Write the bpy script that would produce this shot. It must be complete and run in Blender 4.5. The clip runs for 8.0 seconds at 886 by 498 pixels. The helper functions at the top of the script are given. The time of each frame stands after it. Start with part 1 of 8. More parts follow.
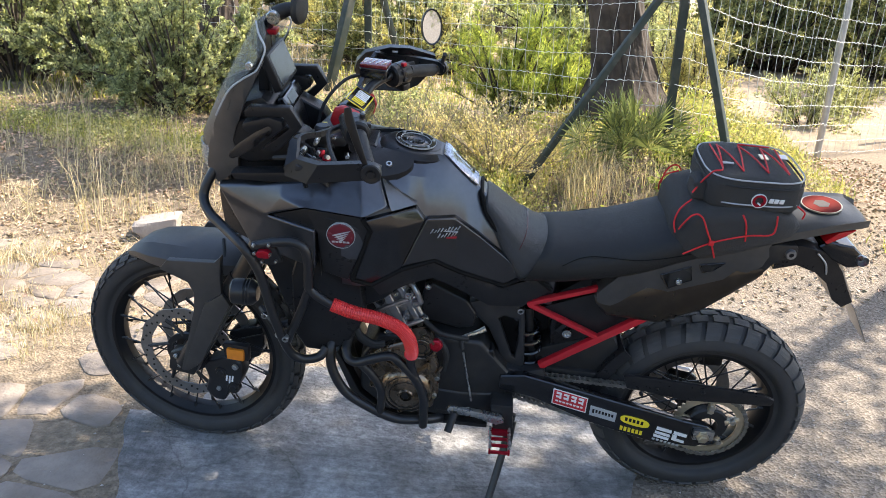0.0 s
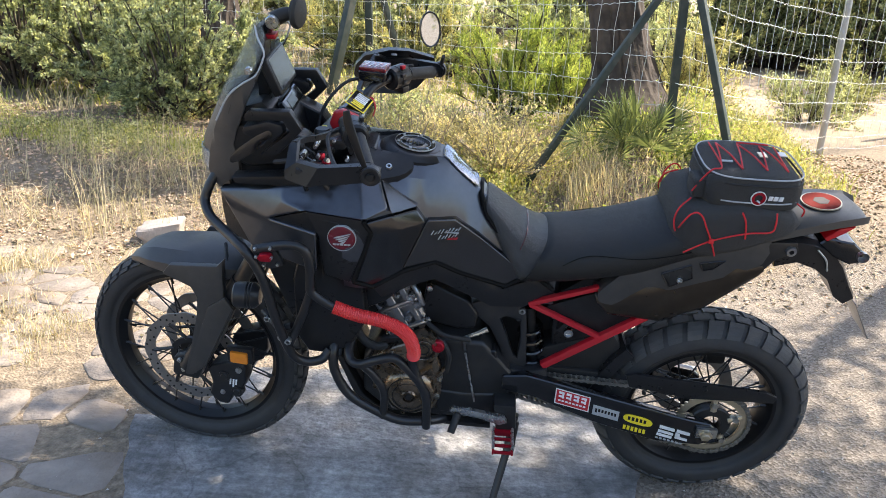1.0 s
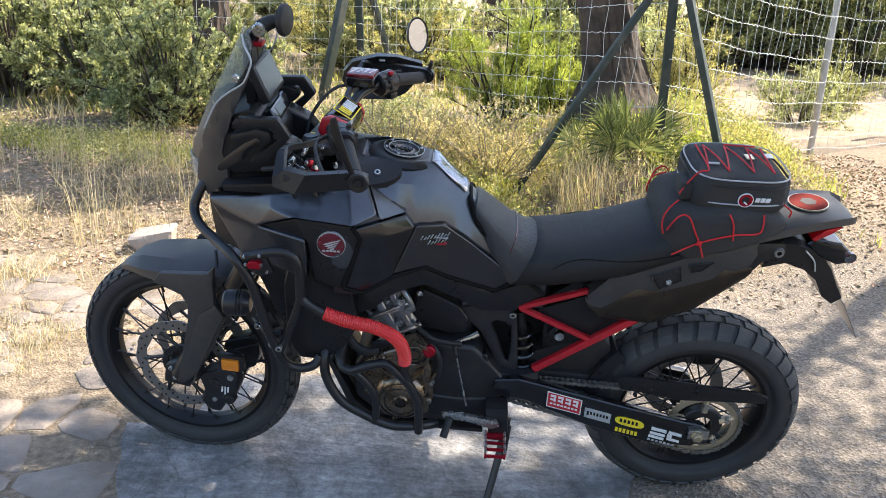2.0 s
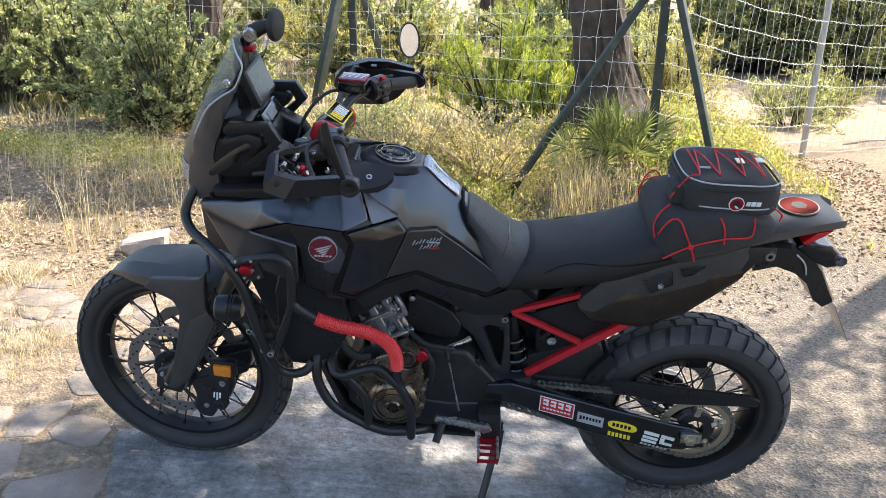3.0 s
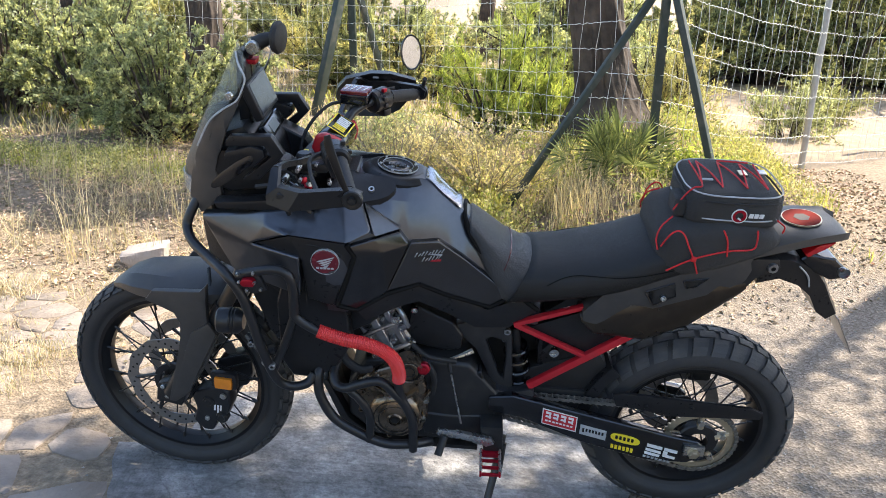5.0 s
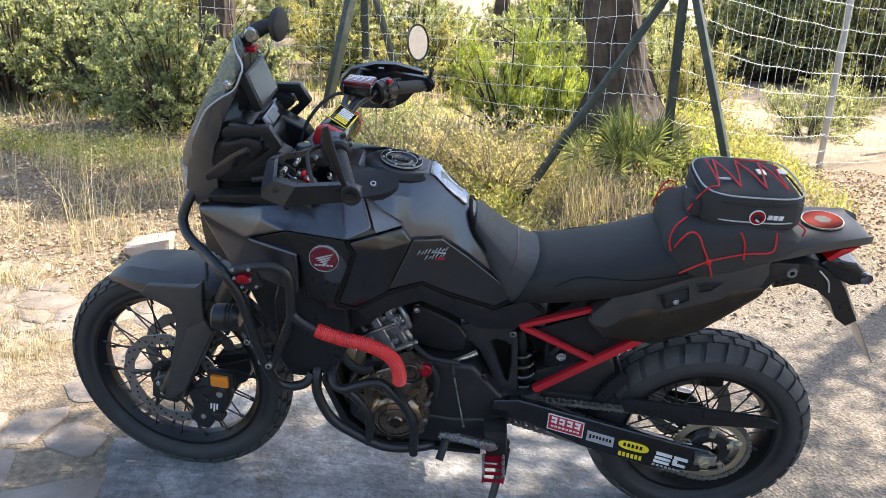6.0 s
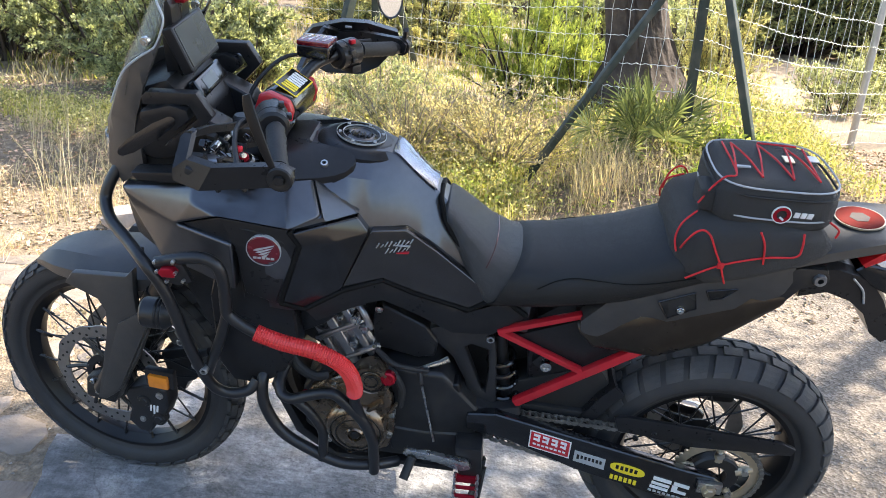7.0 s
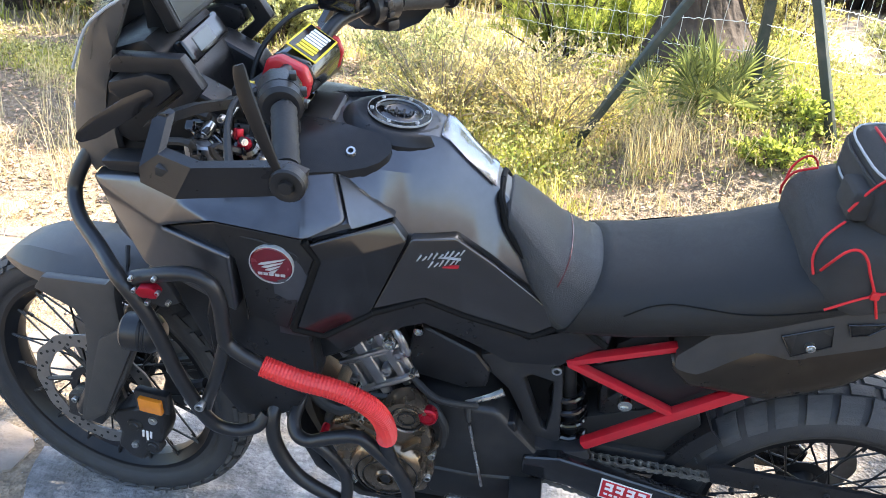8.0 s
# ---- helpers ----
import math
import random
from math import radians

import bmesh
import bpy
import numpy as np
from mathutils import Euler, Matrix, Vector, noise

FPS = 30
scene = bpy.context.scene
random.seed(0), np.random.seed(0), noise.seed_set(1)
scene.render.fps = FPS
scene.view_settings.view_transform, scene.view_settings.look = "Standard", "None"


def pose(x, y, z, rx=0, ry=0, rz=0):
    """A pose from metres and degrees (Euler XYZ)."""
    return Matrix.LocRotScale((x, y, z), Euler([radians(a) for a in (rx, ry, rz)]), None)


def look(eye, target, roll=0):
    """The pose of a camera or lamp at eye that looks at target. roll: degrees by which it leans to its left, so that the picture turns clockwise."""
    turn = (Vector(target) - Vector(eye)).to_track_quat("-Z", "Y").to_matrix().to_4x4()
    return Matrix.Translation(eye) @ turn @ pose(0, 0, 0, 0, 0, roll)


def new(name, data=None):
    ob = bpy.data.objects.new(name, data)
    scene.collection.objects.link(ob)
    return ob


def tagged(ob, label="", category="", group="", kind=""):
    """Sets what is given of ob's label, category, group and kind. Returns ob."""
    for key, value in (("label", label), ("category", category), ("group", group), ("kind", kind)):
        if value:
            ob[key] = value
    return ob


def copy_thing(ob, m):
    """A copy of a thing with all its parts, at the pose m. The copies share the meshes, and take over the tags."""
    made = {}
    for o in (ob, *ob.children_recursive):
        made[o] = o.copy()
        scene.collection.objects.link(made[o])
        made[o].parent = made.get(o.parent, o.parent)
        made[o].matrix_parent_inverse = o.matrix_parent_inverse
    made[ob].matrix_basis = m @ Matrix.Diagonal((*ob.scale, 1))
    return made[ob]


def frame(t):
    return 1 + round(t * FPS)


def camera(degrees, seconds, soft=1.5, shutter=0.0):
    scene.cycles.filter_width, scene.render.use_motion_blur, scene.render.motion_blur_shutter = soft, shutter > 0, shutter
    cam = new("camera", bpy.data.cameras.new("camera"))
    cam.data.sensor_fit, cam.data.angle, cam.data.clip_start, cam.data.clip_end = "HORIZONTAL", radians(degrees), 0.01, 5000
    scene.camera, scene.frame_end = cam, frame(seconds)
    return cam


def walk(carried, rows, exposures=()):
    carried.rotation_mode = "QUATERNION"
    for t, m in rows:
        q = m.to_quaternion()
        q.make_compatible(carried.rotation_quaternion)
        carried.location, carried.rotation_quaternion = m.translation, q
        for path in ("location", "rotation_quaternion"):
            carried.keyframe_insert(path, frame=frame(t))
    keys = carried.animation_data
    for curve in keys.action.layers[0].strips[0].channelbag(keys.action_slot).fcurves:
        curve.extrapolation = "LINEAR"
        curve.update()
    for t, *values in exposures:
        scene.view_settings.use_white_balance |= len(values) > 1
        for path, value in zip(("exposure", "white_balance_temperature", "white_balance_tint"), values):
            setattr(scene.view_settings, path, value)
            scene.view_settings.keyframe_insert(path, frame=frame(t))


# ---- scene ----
cam = camera(59.5, 8.0, soft=0.9)
PATH = [
    (0, (-0.726, -2.183, 1.496), (-0.784, -0.299, 0.825), 4.1),
    (0.5, (-0.724, -2.192, 1.501), (-0.791, -0.308, 0.832), 3.7),
    (1, (-0.717, -2.19, 1.498), (-0.786, -0.306, 0.831), 3.3),
    (1.5, (-0.709, -2.192, 1.504), (-0.774, -0.307, 0.841), 2.9),
    (3, (-0.697, -2.191, 1.505), (-0.74, -0.299, 0.858), 2.7),
    (3.5, (-0.695, -2.19, 1.505), (-0.734, -0.295, 0.866), 2.7),
    (4, (-0.694, -2.188, 1.508), (-0.73, -0.29, 0.877), 2.7),
    (5.5, (-0.711, -2.181, 1.505), (-0.76, -0.281, 0.885), 2.8),
    (6, (-0.689, -2.112, 1.493), (-0.76, -0.217, 0.857), 3.3),
    (6.5, (-0.609, -1.967, 1.477), (-0.701, -0.084, 0.809), 3.7),
    (7, (-0.589, -1.819, 1.456), (-0.702, 0.046, 0.743), 4.3),
    (7.5, (-0.669, -1.583, 1.437), (-0.809, 0.259, 0.671), 4.7),
    (8, (-0.67, -1.447, 1.409), (-0.844, 0.366, 0.584), 4.5),
]
walk(cam, [(t, look(eye, target, roll)) for t, eye, target, roll in PATH], exposures=[(0.0, 1.44), (6.0, 1.46), (7.2, 1.80), (8.0, 2.22)])

# ---------------------------------------------------------------- light
SUN_AZ, SUN_EL = radians(62), radians(50)      # from the tail end and the far side of the motorcycle
world = bpy.data.worlds.new("sky")
scene.world = world
world.use_nodes = True
wn = world.node_tree.nodes
sky = wn.new("ShaderNodeTexSky")
sky.sky_type = "NISHITA"
sky.sun_disc = False
sky.sun_elevation, sky.sun_rotation = SUN_EL, SUN_AZ
sky.air_density, sky.dust_density = 1.0, 1.5
world.node_tree.links.new(sky.outputs[0], wn["Background"].inputs[0])
wn["Background"].inputs[1].default_value = 0.15
sun_data = bpy.data.lights.new("sun", "SUN")
sun_data.energy, sun_data.angle, sun_data.color = 5.0, radians(0.55), (1.0, 0.90, 0.765)
sun = new("sun", sun_data)
sun.matrix_world = look((2.0, 6.0, 9.0), (2.0 - math.sin(SUN_AZ) * math.cos(SUN_EL), 6.0 - math.cos(SUN_AZ) * math.cos(SUN_EL), 9.0 - math.sin(SUN_EL)))

# ---------------------------------------------------------------- materials
def mat(name, color, rough=0.5, metal=0.0, scale=30.0, var=0.15, bump=0.0, bscale=None, coat=0.0, dirt=0.0, dirt_color=(0.25, 0.2, 0.14), spec=0.5, island=0.0, sheen=0.0, through_light=0.0, coat_rough=0.12):
    """A surface with fine grain and broad wear; island: random tint for each loose piece."""
    m = bpy.data.materials.new(name)
    m.use_nodes = True
    nt = m.node_tree
    n, l = nt.nodes, nt.links
    b = n["Principled BSDF"]
    tc = n.new("ShaderNodeTexCoord")
    fine = n.new("ShaderNodeTexNoise")
    fine.inputs["Scale"].default_value = scale
    fine.inputs["Detail"].default_value = 6
    broad = n.new("ShaderNodeTexNoise")
    broad.inputs["Scale"].default_value = scale * 0.13
    broad.inputs["Detail"].default_value = 3
    for t in (fine, broad):
        l.new(tc.outputs["Object"], t.inputs["Vector"])
    add = n.new("ShaderNodeMath")
    add.operation = "ADD"
    l.new(fine.outputs["Fac"], add.inputs[0])
    l.new(broad.outputs["Fac"], add.inputs[1])
    mr = n.new("ShaderNodeMapRange")
    mr.inputs[1].default_value, mr.inputs[2].default_value = 0.6, 1.4
    mr.inputs[3].default_value, mr.inputs[4].default_value = 1 - var, 1 + var
    l.new(add.outputs[0], mr.inputs[0])
    mix = n.new("ShaderNodeMix")
    mix.data_type, mix.blend_type = "RGBA", "MULTIPLY"
    mix.inputs[0].default_value = 1.0
    mix.inputs[6].default_value = (*color, 1)
    l.new(mr.outputs[0], mix.inputs[7])
    out = mix.outputs[2]
    if island:
        geo = n.new("ShaderNodeNewGeometry")
        hsv = n.new("ShaderNodeHueSaturation")
        vr = n.new("ShaderNodeMapRange")
        vr.inputs[3].default_value, vr.inputs[4].default_value = 1 - island, 1 + island
        hr = n.new("ShaderNodeMapRange")
        hr.inputs[3].default_value, hr.inputs[4].default_value = 0.5 + 0.035 * island, 0.5 - 0.05 * island
        l.new(geo.outputs["Random Per Island"], vr.inputs[0])
        l.new(geo.outputs["Random Per Island"], hr.inputs[0])
        l.new(vr.outputs[0], hsv.inputs["Value"])
        l.new(hr.outputs[0], hsv.inputs["Hue"])
        l.new(out, hsv.inputs["Color"])
        out = hsv.outputs[0]
    if dirt:
        dn = n.new("ShaderNodeTexNoise")
        dn.inputs["Scale"].default_value = scale * 0.35
        dn.inputs["Detail"].default_value = 8
        l.new(tc.outputs["Object"], dn.inputs["Vector"])
        dr = n.new("ShaderNodeMapRange")
        dr.inputs[1].default_value, dr.inputs[2].default_value = 0.48, 0.75
        dr.inputs[4].default_value = dirt
        l.new(dn.outputs["Fac"], dr.inputs[0])
        dm = n.new("ShaderNodeMix")
        dm.data_type = "RGBA"
        dm.inputs[7].default_value = (*dirt_color, 1)
        l.new(dr.outputs[0], dm.inputs[0])
        l.new(out, dm.inputs[6])
        out = dm.outputs[2]
    l.new(out, b.inputs["Base Color"])
    rr = n.new("ShaderNodeMapRange")
    rr.inputs[1].default_value, rr.inputs[2].default_value = 0.6, 1.4
    rr.inputs[3].default_value, rr.inputs[4].default_value = max(0.02, rough * 0.85), min(1, rough * 1.15)
    l.new(add.outputs[0], rr.inputs[0])
    l.new(rr.outputs[0], b.inputs["Roughness"])
    b.inputs["Metallic"].default_value = metal
    b.inputs["Coat Weight"].default_value = coat
    b.inputs["Coat Roughness"].default_value = coat_rough
    b.inputs["Specular IOR Level"].default_value = spec
    if sheen:
        b.inputs["Sheen Weight"].default_value = sheen
    if bump:
        bn = n.new("ShaderNodeTexNoise")
        bn.inputs["Scale"].default_value = bscale or scale * 3
        bn.inputs["Detail"].default_value = 5
        l.new(tc.outputs["Object"], bn.inputs["Vector"])
        bp = n.new("ShaderNodeBump")
        bp.inputs["Strength"].default_value = bump
        bp.inputs["Distance"].default_value = 0.01
        l.new(bn.outputs["Fac"], bp.inputs["Height"])
        l.new(bp.outputs[0], b.inputs["Normal"])
    if through_light:
        tl = n.new("ShaderNodeBsdfTranslucent")
        warm = n.new("ShaderNodeMix")
        warm.data_type, warm.blend_type = "RGBA", "MULTIPLY"
        warm.inputs[0].default_value = 1.0
        warm.inputs[7].default_value = (1.8, 1.62, 0.95, 1)
        l.new(out, warm.inputs[6])
        l.new(warm.outputs[2], tl.inputs["Color"])
        ms = n.new("ShaderNodeMixShader")
        ms.inputs[0].default_value = through_light
        l.new(b.outputs[0], ms.inputs[1])
        l.new(tl.outputs[0], ms.inputs[2])
        l.new(ms.outputs[0], n["Material Output"].inputs["Surface"])
    return m


def glassy(name, color, alpha_mix, rough=0.03):
    """Thin clear sheet: partly see-through, with a sharp surface gloss."""
    m = bpy.data.materials.new(name)
    m.use_nodes = True
    n, l = m.node_tree.nodes, m.node_tree.links
    b = n["Principled BSDF"]
    b.inputs["Base Color"].default_value = (*color, 1)
    b.inputs["Roughness"].default_value = rough
    tr = n.new("ShaderNodeBsdfTransparent")
    tr.inputs[0].default_value = (0.86, 0.86, 0.82, 1)
    mx = n.new("ShaderNodeMixShader")
    mx.inputs[0].default_value = alpha_mix
    l.new(tr.outputs[0], mx.inputs[1])
    l.new(b.outputs[0], mx.inputs[2])
    l.new(mx.outputs[0], n["Material Output"].inputs["Surface"])
    return m


PAINT = mat("satin_graphite_paint", (0.080, 0.084, 0.096), 0.36, 0.8, 60, 0.12, 0.015, 900, dirt=0.03, coat=0.6, coat_rough=0.14)
PLASTIC = mat("black_plastic", (0.0145, 0.0145, 0.0158), 0.30, 0, 80, 0.2, 0.08, 700, dirt=0.02, spec=0.32)
MATTE = mat("matte_grey_plastic", (0.044, 0.042, 0.041), 0.42, 0, 70, 0.15, 0.06, 800, dirt=0.05)
GLOSS = mat("gloss_black", (0.0085, 0.0085, 0.0095), 0.13, 0, 60, 0.1, coat=0.3)
RUBBER = mat("tyre_rubber", (0.030, 0.030, 0.032), 0.66, 0, 45, 0.25, 0.15, 300, dirt=0.25, dirt_color=(0.07, 0.065, 0.055))
# tread set lighter than the tyre, so groove shade lies in the colours
TREAD = mat("tread_rubber", (0.050, 0.050, 0.051), 0.7, 0, 45, 0.25, 0.2, 300, dirt=0.4, dirt_color=(0.12, 0.11, 0.095))
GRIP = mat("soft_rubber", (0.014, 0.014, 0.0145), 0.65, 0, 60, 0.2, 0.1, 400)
TUBE = mat("powder_coated_tube", (0.0175, 0.0175, 0.0190), 0.34, 0.1, 90, 0.12, 0.05, 900)
CAST = mat("dark_cast_metal", (0.026, 0.026, 0.027), 0.38, 0.4, 50, 0.2, 0.1, 500, dirt=0.06)
FRAME = mat("satin_cast_frame", (0.026, 0.026, 0.028), 0.40, 0.2, 60, 0.2, 0.10, 500, dirt=0.05)
ALLOY = mat("cast_alloy", (0.36, 0.36, 0.37), 0.30, 0.9, 60, 0.2, 0.10, 400, dirt=0.35, dirt_color=(0.09, 0.085, 0.08))
STEEL = mat("bright_steel", (0.62, 0.62, 0.60), 0.28, 1.0, 70, 0.15, 0.03, 600, dirt=0.15)
DISC = mat("brushed_disc_steel", (0.34, 0.33, 0.32), 0.35, 0.9, 80, 0.15, 0.03, 700, dirt=0.2)
BRONZE = mat("bronze_magnesium", (0.25, 0.19, 0.135), 0.27, 0.9, 50, 0.18, 0.04, 500, dirt=0.2, dirt_color=(0.06, 0.05, 0.04))
GOLD = mat("gold_anodised", (0.62, 0.54, 0.40), 0.35, 0.9, 60, 0.15, dirt=0.15)
RED = mat("red_paint", (0.46, 0.012, 0.022), 0.35, 0.0, 50, 0.12, 0.02, 500, coat=0.2, dirt=0.06)
HOSE = mat("red_ribbed_sleeve", (0.62, 0.028, 0.028), 0.42, 0, 60, 0.12, 0.03, 400)
ANOD = mat("red_anodised", (0.40, 0.01, 0.026), 0.3, 0.6, 60, 0.15)
VINYL = mat("seat_vinyl", (0.0165, 0.0165, 0.0165), 0.54, 0, 90, 0.2, 0.3, 1100, spec=0.32)
VINYLTOP = mat("seat_grip_vinyl", (0.050, 0.050, 0.051), 0.36, 0, 120, 0.25, 0.7, 700, spec=0.6)
CLOTH = mat("bag_cloth", (0.040, 0.038, 0.036), 0.8, 0, 150, 0.3, 0.6, 1800, sheen=0.03)
CORD = mat("red_cord", (0.60, 0.015, 0.02), 0.6, 0, 200, 0.2, 0.3, 1200)
PIPING_GLINT = mat("grey_piping_and_edge_glint", (0.38, 0.39, 0.40), 0.5, 0, 100, 0.1)
ORANGE = mat("amber_reflector", (0.75, 0.24, 0.02), 0.2, 0, 60, 0.15, coat=0.5)
WHITE = mat("white_print", (0.75, 0.75, 0.74), 0.4, 0, 80, 0.06)
SILVER = mat("silver_print", (0.46, 0.47, 0.48), 0.35, 0.3, 80, 0.08)
YELLOW = mat("yellow_print", (0.85, 0.66, 0.03), 0.4, 0, 80, 0.06)
BADGE = mat("dark_red_badge", (0.14, 0.006, 0.014), 0.25, 0.2, 60, 0.1, coat=0.6)
SCREEN = mat("screen_glass", (0.030, 0.033, 0.038), 0.16, 0.0, 40, 0.1, spec=0.35)
LCD = mat("grey_display", (0.12, 0.14, 0.14), 0.3, 0, 60, 0.08)
# pale bluish metal base stands in for sky reflected on the film
SHINE = mat("sky_sheen_tank_film", (0.42, 0.45, 0.52), 0.10, 0.85, 40, 0.1, coat=1.0)
MIRROR = mat("mirror_glass", (0.72, 0.74, 0.74), 0.03, 1.0, 40, 0.03)
# near-black: painted shade for the body gaps, and the seat seam
GAPSEAM = mat("black_gap_shade_and_seam", (0.005, 0.005, 0.005), 0.8, 0, 60, 0.2, spec=0.2)
RIMBLACK = mat("black_anodised_rim", (0.008, 0.008, 0.009), 0.36, 0, 60, 0.15, spec=0.3)
CARBON = mat("carbon_weave", (0.020, 0.018, 0.017), 0.20, 0.1, 120, 0.2, 0.03, 900, coat=0.8)
DECAL = mat("matte_red_print", (0.19, 0.018, 0.012), 0.85, 0, 60, 0.2, spec=0.2)
TAILRED = mat("tail_light_lens", (0.55, 0.01, 0.015), 0.15, 0, 60, 0.1, coat=0.8)
EXHAUST = mat("dark_exhaust_steel", (0.10, 0.082, 0.066), 0.42, 0.7, 50, 0.15, 0.04, 500, dirt=0.2)
CHAINM = mat("chain_steel", (0.30, 0.29, 0.27), 0.4, 0.9, 90, 0.3, dirt=0.3, dirt_color=(0.03, 0.028, 0.025))
# brown in this black is the sunlit ground's sheen, put into the colour
SHELL = mat("satin_black_ground_sheen", (0.052, 0.042, 0.033), 0.30, 0.7, 50, 0.12, 0.02, 700, dirt=0.1)
CLEAR = glassy("clear_acrylic", (0.30, 0.31, 0.30), 0.16)
LENS = glassy("headlight_lens", (0.6, 0.62, 0.63), 0.35)

GREENPOST = mat("green_painted_steel", (0.026, 0.038, 0.030), 0.55, 0.0, 25, 0.3, 0.1, 150, dirt=0.4, dirt_color=(0.16, 0.14, 0.11))
GALV = mat("galvanised_steel", (0.40, 0.41, 0.42), 0.42, 0.8, 25, 0.18, 0.05, 200)
WIRE = mat("galvanised_wire", (0.80, 0.80, 0.77), 0.45, 0.2, 60, 0.12)
BARK = mat("cork_oak_bark", (0.062, 0.046, 0.036), 0.9, 0, 14, 0.7, 1.0, 28, dirt=0.4, dirt_color=(0.20, 0.16, 0.125))
TWIG = mat("dry_twigs", (0.30, 0.25, 0.18), 0.85, 0, 30, 0.3, island=0.4)
LEAF = mat("grey_green_leaves", (0.28, 0.325, 0.22), 0.36, 0, 20, 0.2, island=0.6, through_light=0.58)
LEAFY = mat("fresh_green_leaves", (0.25, 0.32, 0.09), 0.5, 0, 20, 0.2, island=0.5, through_light=0.5)
LEAFD = mat("dark_green_leaves", (0.24, 0.27, 0.135), 0.5, 0, 20, 0.2, island=0.6, through_light=0.4)
PALM = mat("palm_fronds", (0.135, 0.175, 0.08), 0.45, 0, 20, 0.2, island=0.5, through_light=0.4)
STRAW = mat("dry_grass", (0.447, 0.405, 0.294), 0.8, 0, 20, 0.2, island=0.5, through_light=0.4)
PALEBUSH = mat("pale_olive_leaves", (0.48, 0.45, 0.26), 0.6, 0, 20, 0.2, island=0.55, through_light=0.4)
OLIVE = mat("sunny_olive_leaves", (0.37, 0.375, 0.18), 0.5, 0, 20, 0.2, island=0.6, through_light=0.4)
SPRIG = mat("green_grass", (0.31, 0.34, 0.11), 0.7, 0, 20, 0.2, island=0.5, through_light=0.5)
LITTER = mat("fallen_leaves", (0.44, 0.335, 0.21), 0.8, 0, 20, 0.25, island=0.7)
PEBBLE = mat("gravel_stones", (0.36, 0.335, 0.30), 0.85, 0, 20, 0.2, island=0.5)
STONE = mat("limestone_flag", (0.25, 0.21, 0.175), 0.85, 0, 11, 0.45, 0.9, 45, dirt=0.8, dirt_color=(0.17, 0.125, 0.085))


# ---------------------------------------------------------------- helpers
def finish(name, bm, material, smooth=True, angle=32):
    me = bpy.data.meshes.new(name)
    bmesh.ops.recalc_face_normals(bm, faces=bm.faces)
    bm.to_mesh(me)
    bm.free()
    for p in me.polygons:
        p.use_smooth = smooth
    if smooth:
        me.set_sharp_from_angle(angle=radians(angle))
    me.materials.append(material)
    return me


def part(name, bm, material, parent, label="", smooth=True, angle=32):
    ob = new(name, finish(name, bm, material, smooth, angle))
    ob.parent = parent
    if label:
        ob["label"] = label
    return ob


def thing(name, label, category, group="", kind="", m=None):
    ob = new(name)
    ob.empty_display_size = 0.1
    if m is not None:
        ob.matrix_world = m
    return tagged(ob, label, category, group, kind)


def raw(name, verts, faces, material, parent=None, smooth=False):
    me = bpy.data.meshes.new(name)
    me.from_pydata(verts, [], faces)
    me.materials.append(material)
    if smooth:
        for p in me.polygons:
            p.use_smooth = True
    ob = new(name, me)
    ob.parent = parent
    return ob


def smooth_line(pts, n=6):
    """Points of a curve that glides through pts."""
    p = [Vector(q) for q in pts]
    if len(p) < 3:
        return p
    out = []
    for i in range(len(p) - 1):
        a, b, c, d = p[max(i - 1, 0)], p[i], p[i + 1], p[min(i + 2, len(p) - 1)]
        for k in range(n):
            t = k / n
            out.append(0.5 * (2 * b + (c - a) * t + (2 * a - 5 * b + 4 * c - d) * t * t + (3 * b - a - 3 * c + d) * t ** 3))
    return out + [p[-1]]


def tube(bm, pts, r, sides=10, n=6, closed=False, ends=True):
    """A round bar along pts; r is one radius or one for each given point."""
    line = smooth_line(pts, n) if n > 1 else [Vector(q) for q in pts]
    if isinstance(r, (int, float)):
        rs = [r] * len(line)
    else:
        rs = [float(v) for v in np.interp(np.linspace(0, len(r) - 1, len(line)), range(len(r)), r)]
    rings, up = [], None
    for i, q in enumerate(line):
        a, b = line[max(i - 1, 0)], line[min(i + 1, len(line) - 1)]
        t = (b - a).normalized() if (b - a).length > 1e-9 else Vector((0, 0, 1))
        if up is None:
            up = t.orthogonal().normalized()
        up = (up - t * up.dot(t)).normalized()
        side = t.cross(up)
        rings.append([bm.verts.new(q + rs[i] * (math.cos(k * math.tau / sides) * up + math.sin(k * math.tau / sides) * side)) for k in range(sides)])
    for a, b in zip(rings, rings[1:]):
        for k in range(sides):
            bm.faces.new((a[k], a[(k + 1) % sides], b[(k + 1) % sides], b[k]))
    if ends:
        bm.faces.new(rings[0])
        bm.faces.new(rings[-1])
    return bm


def lathe(bm, profile, m=None, steps=32, arc=1.0):
    """Turns (radius, y) profile points about the y axis, then places them by m."""
    m = m or Matrix()
    rings = []
    count = steps if arc >= 1 else steps + 1
    for k in range(count):
        a = k * math.tau * arc / steps
        rings.append([bm.verts.new(m @ Vector((r * math.cos(a), y, r * math.sin(a)))) for r, y in profile])
    for k in range(steps):
        a, b = rings[k], rings[(k + 1) % count]
        for i in range(len(profile) - 1):
            if profile[i][0] < 1e-6 and profile[i + 1][0] < 1e-6:
                continue
            try:
                bm.faces.new((a[i], a[i + 1], b[i + 1], b[i]))
            except ValueError:
                pass
    bmesh.ops.remove_doubles(bm, verts=bm.verts, dist=1e-6)
    return bm


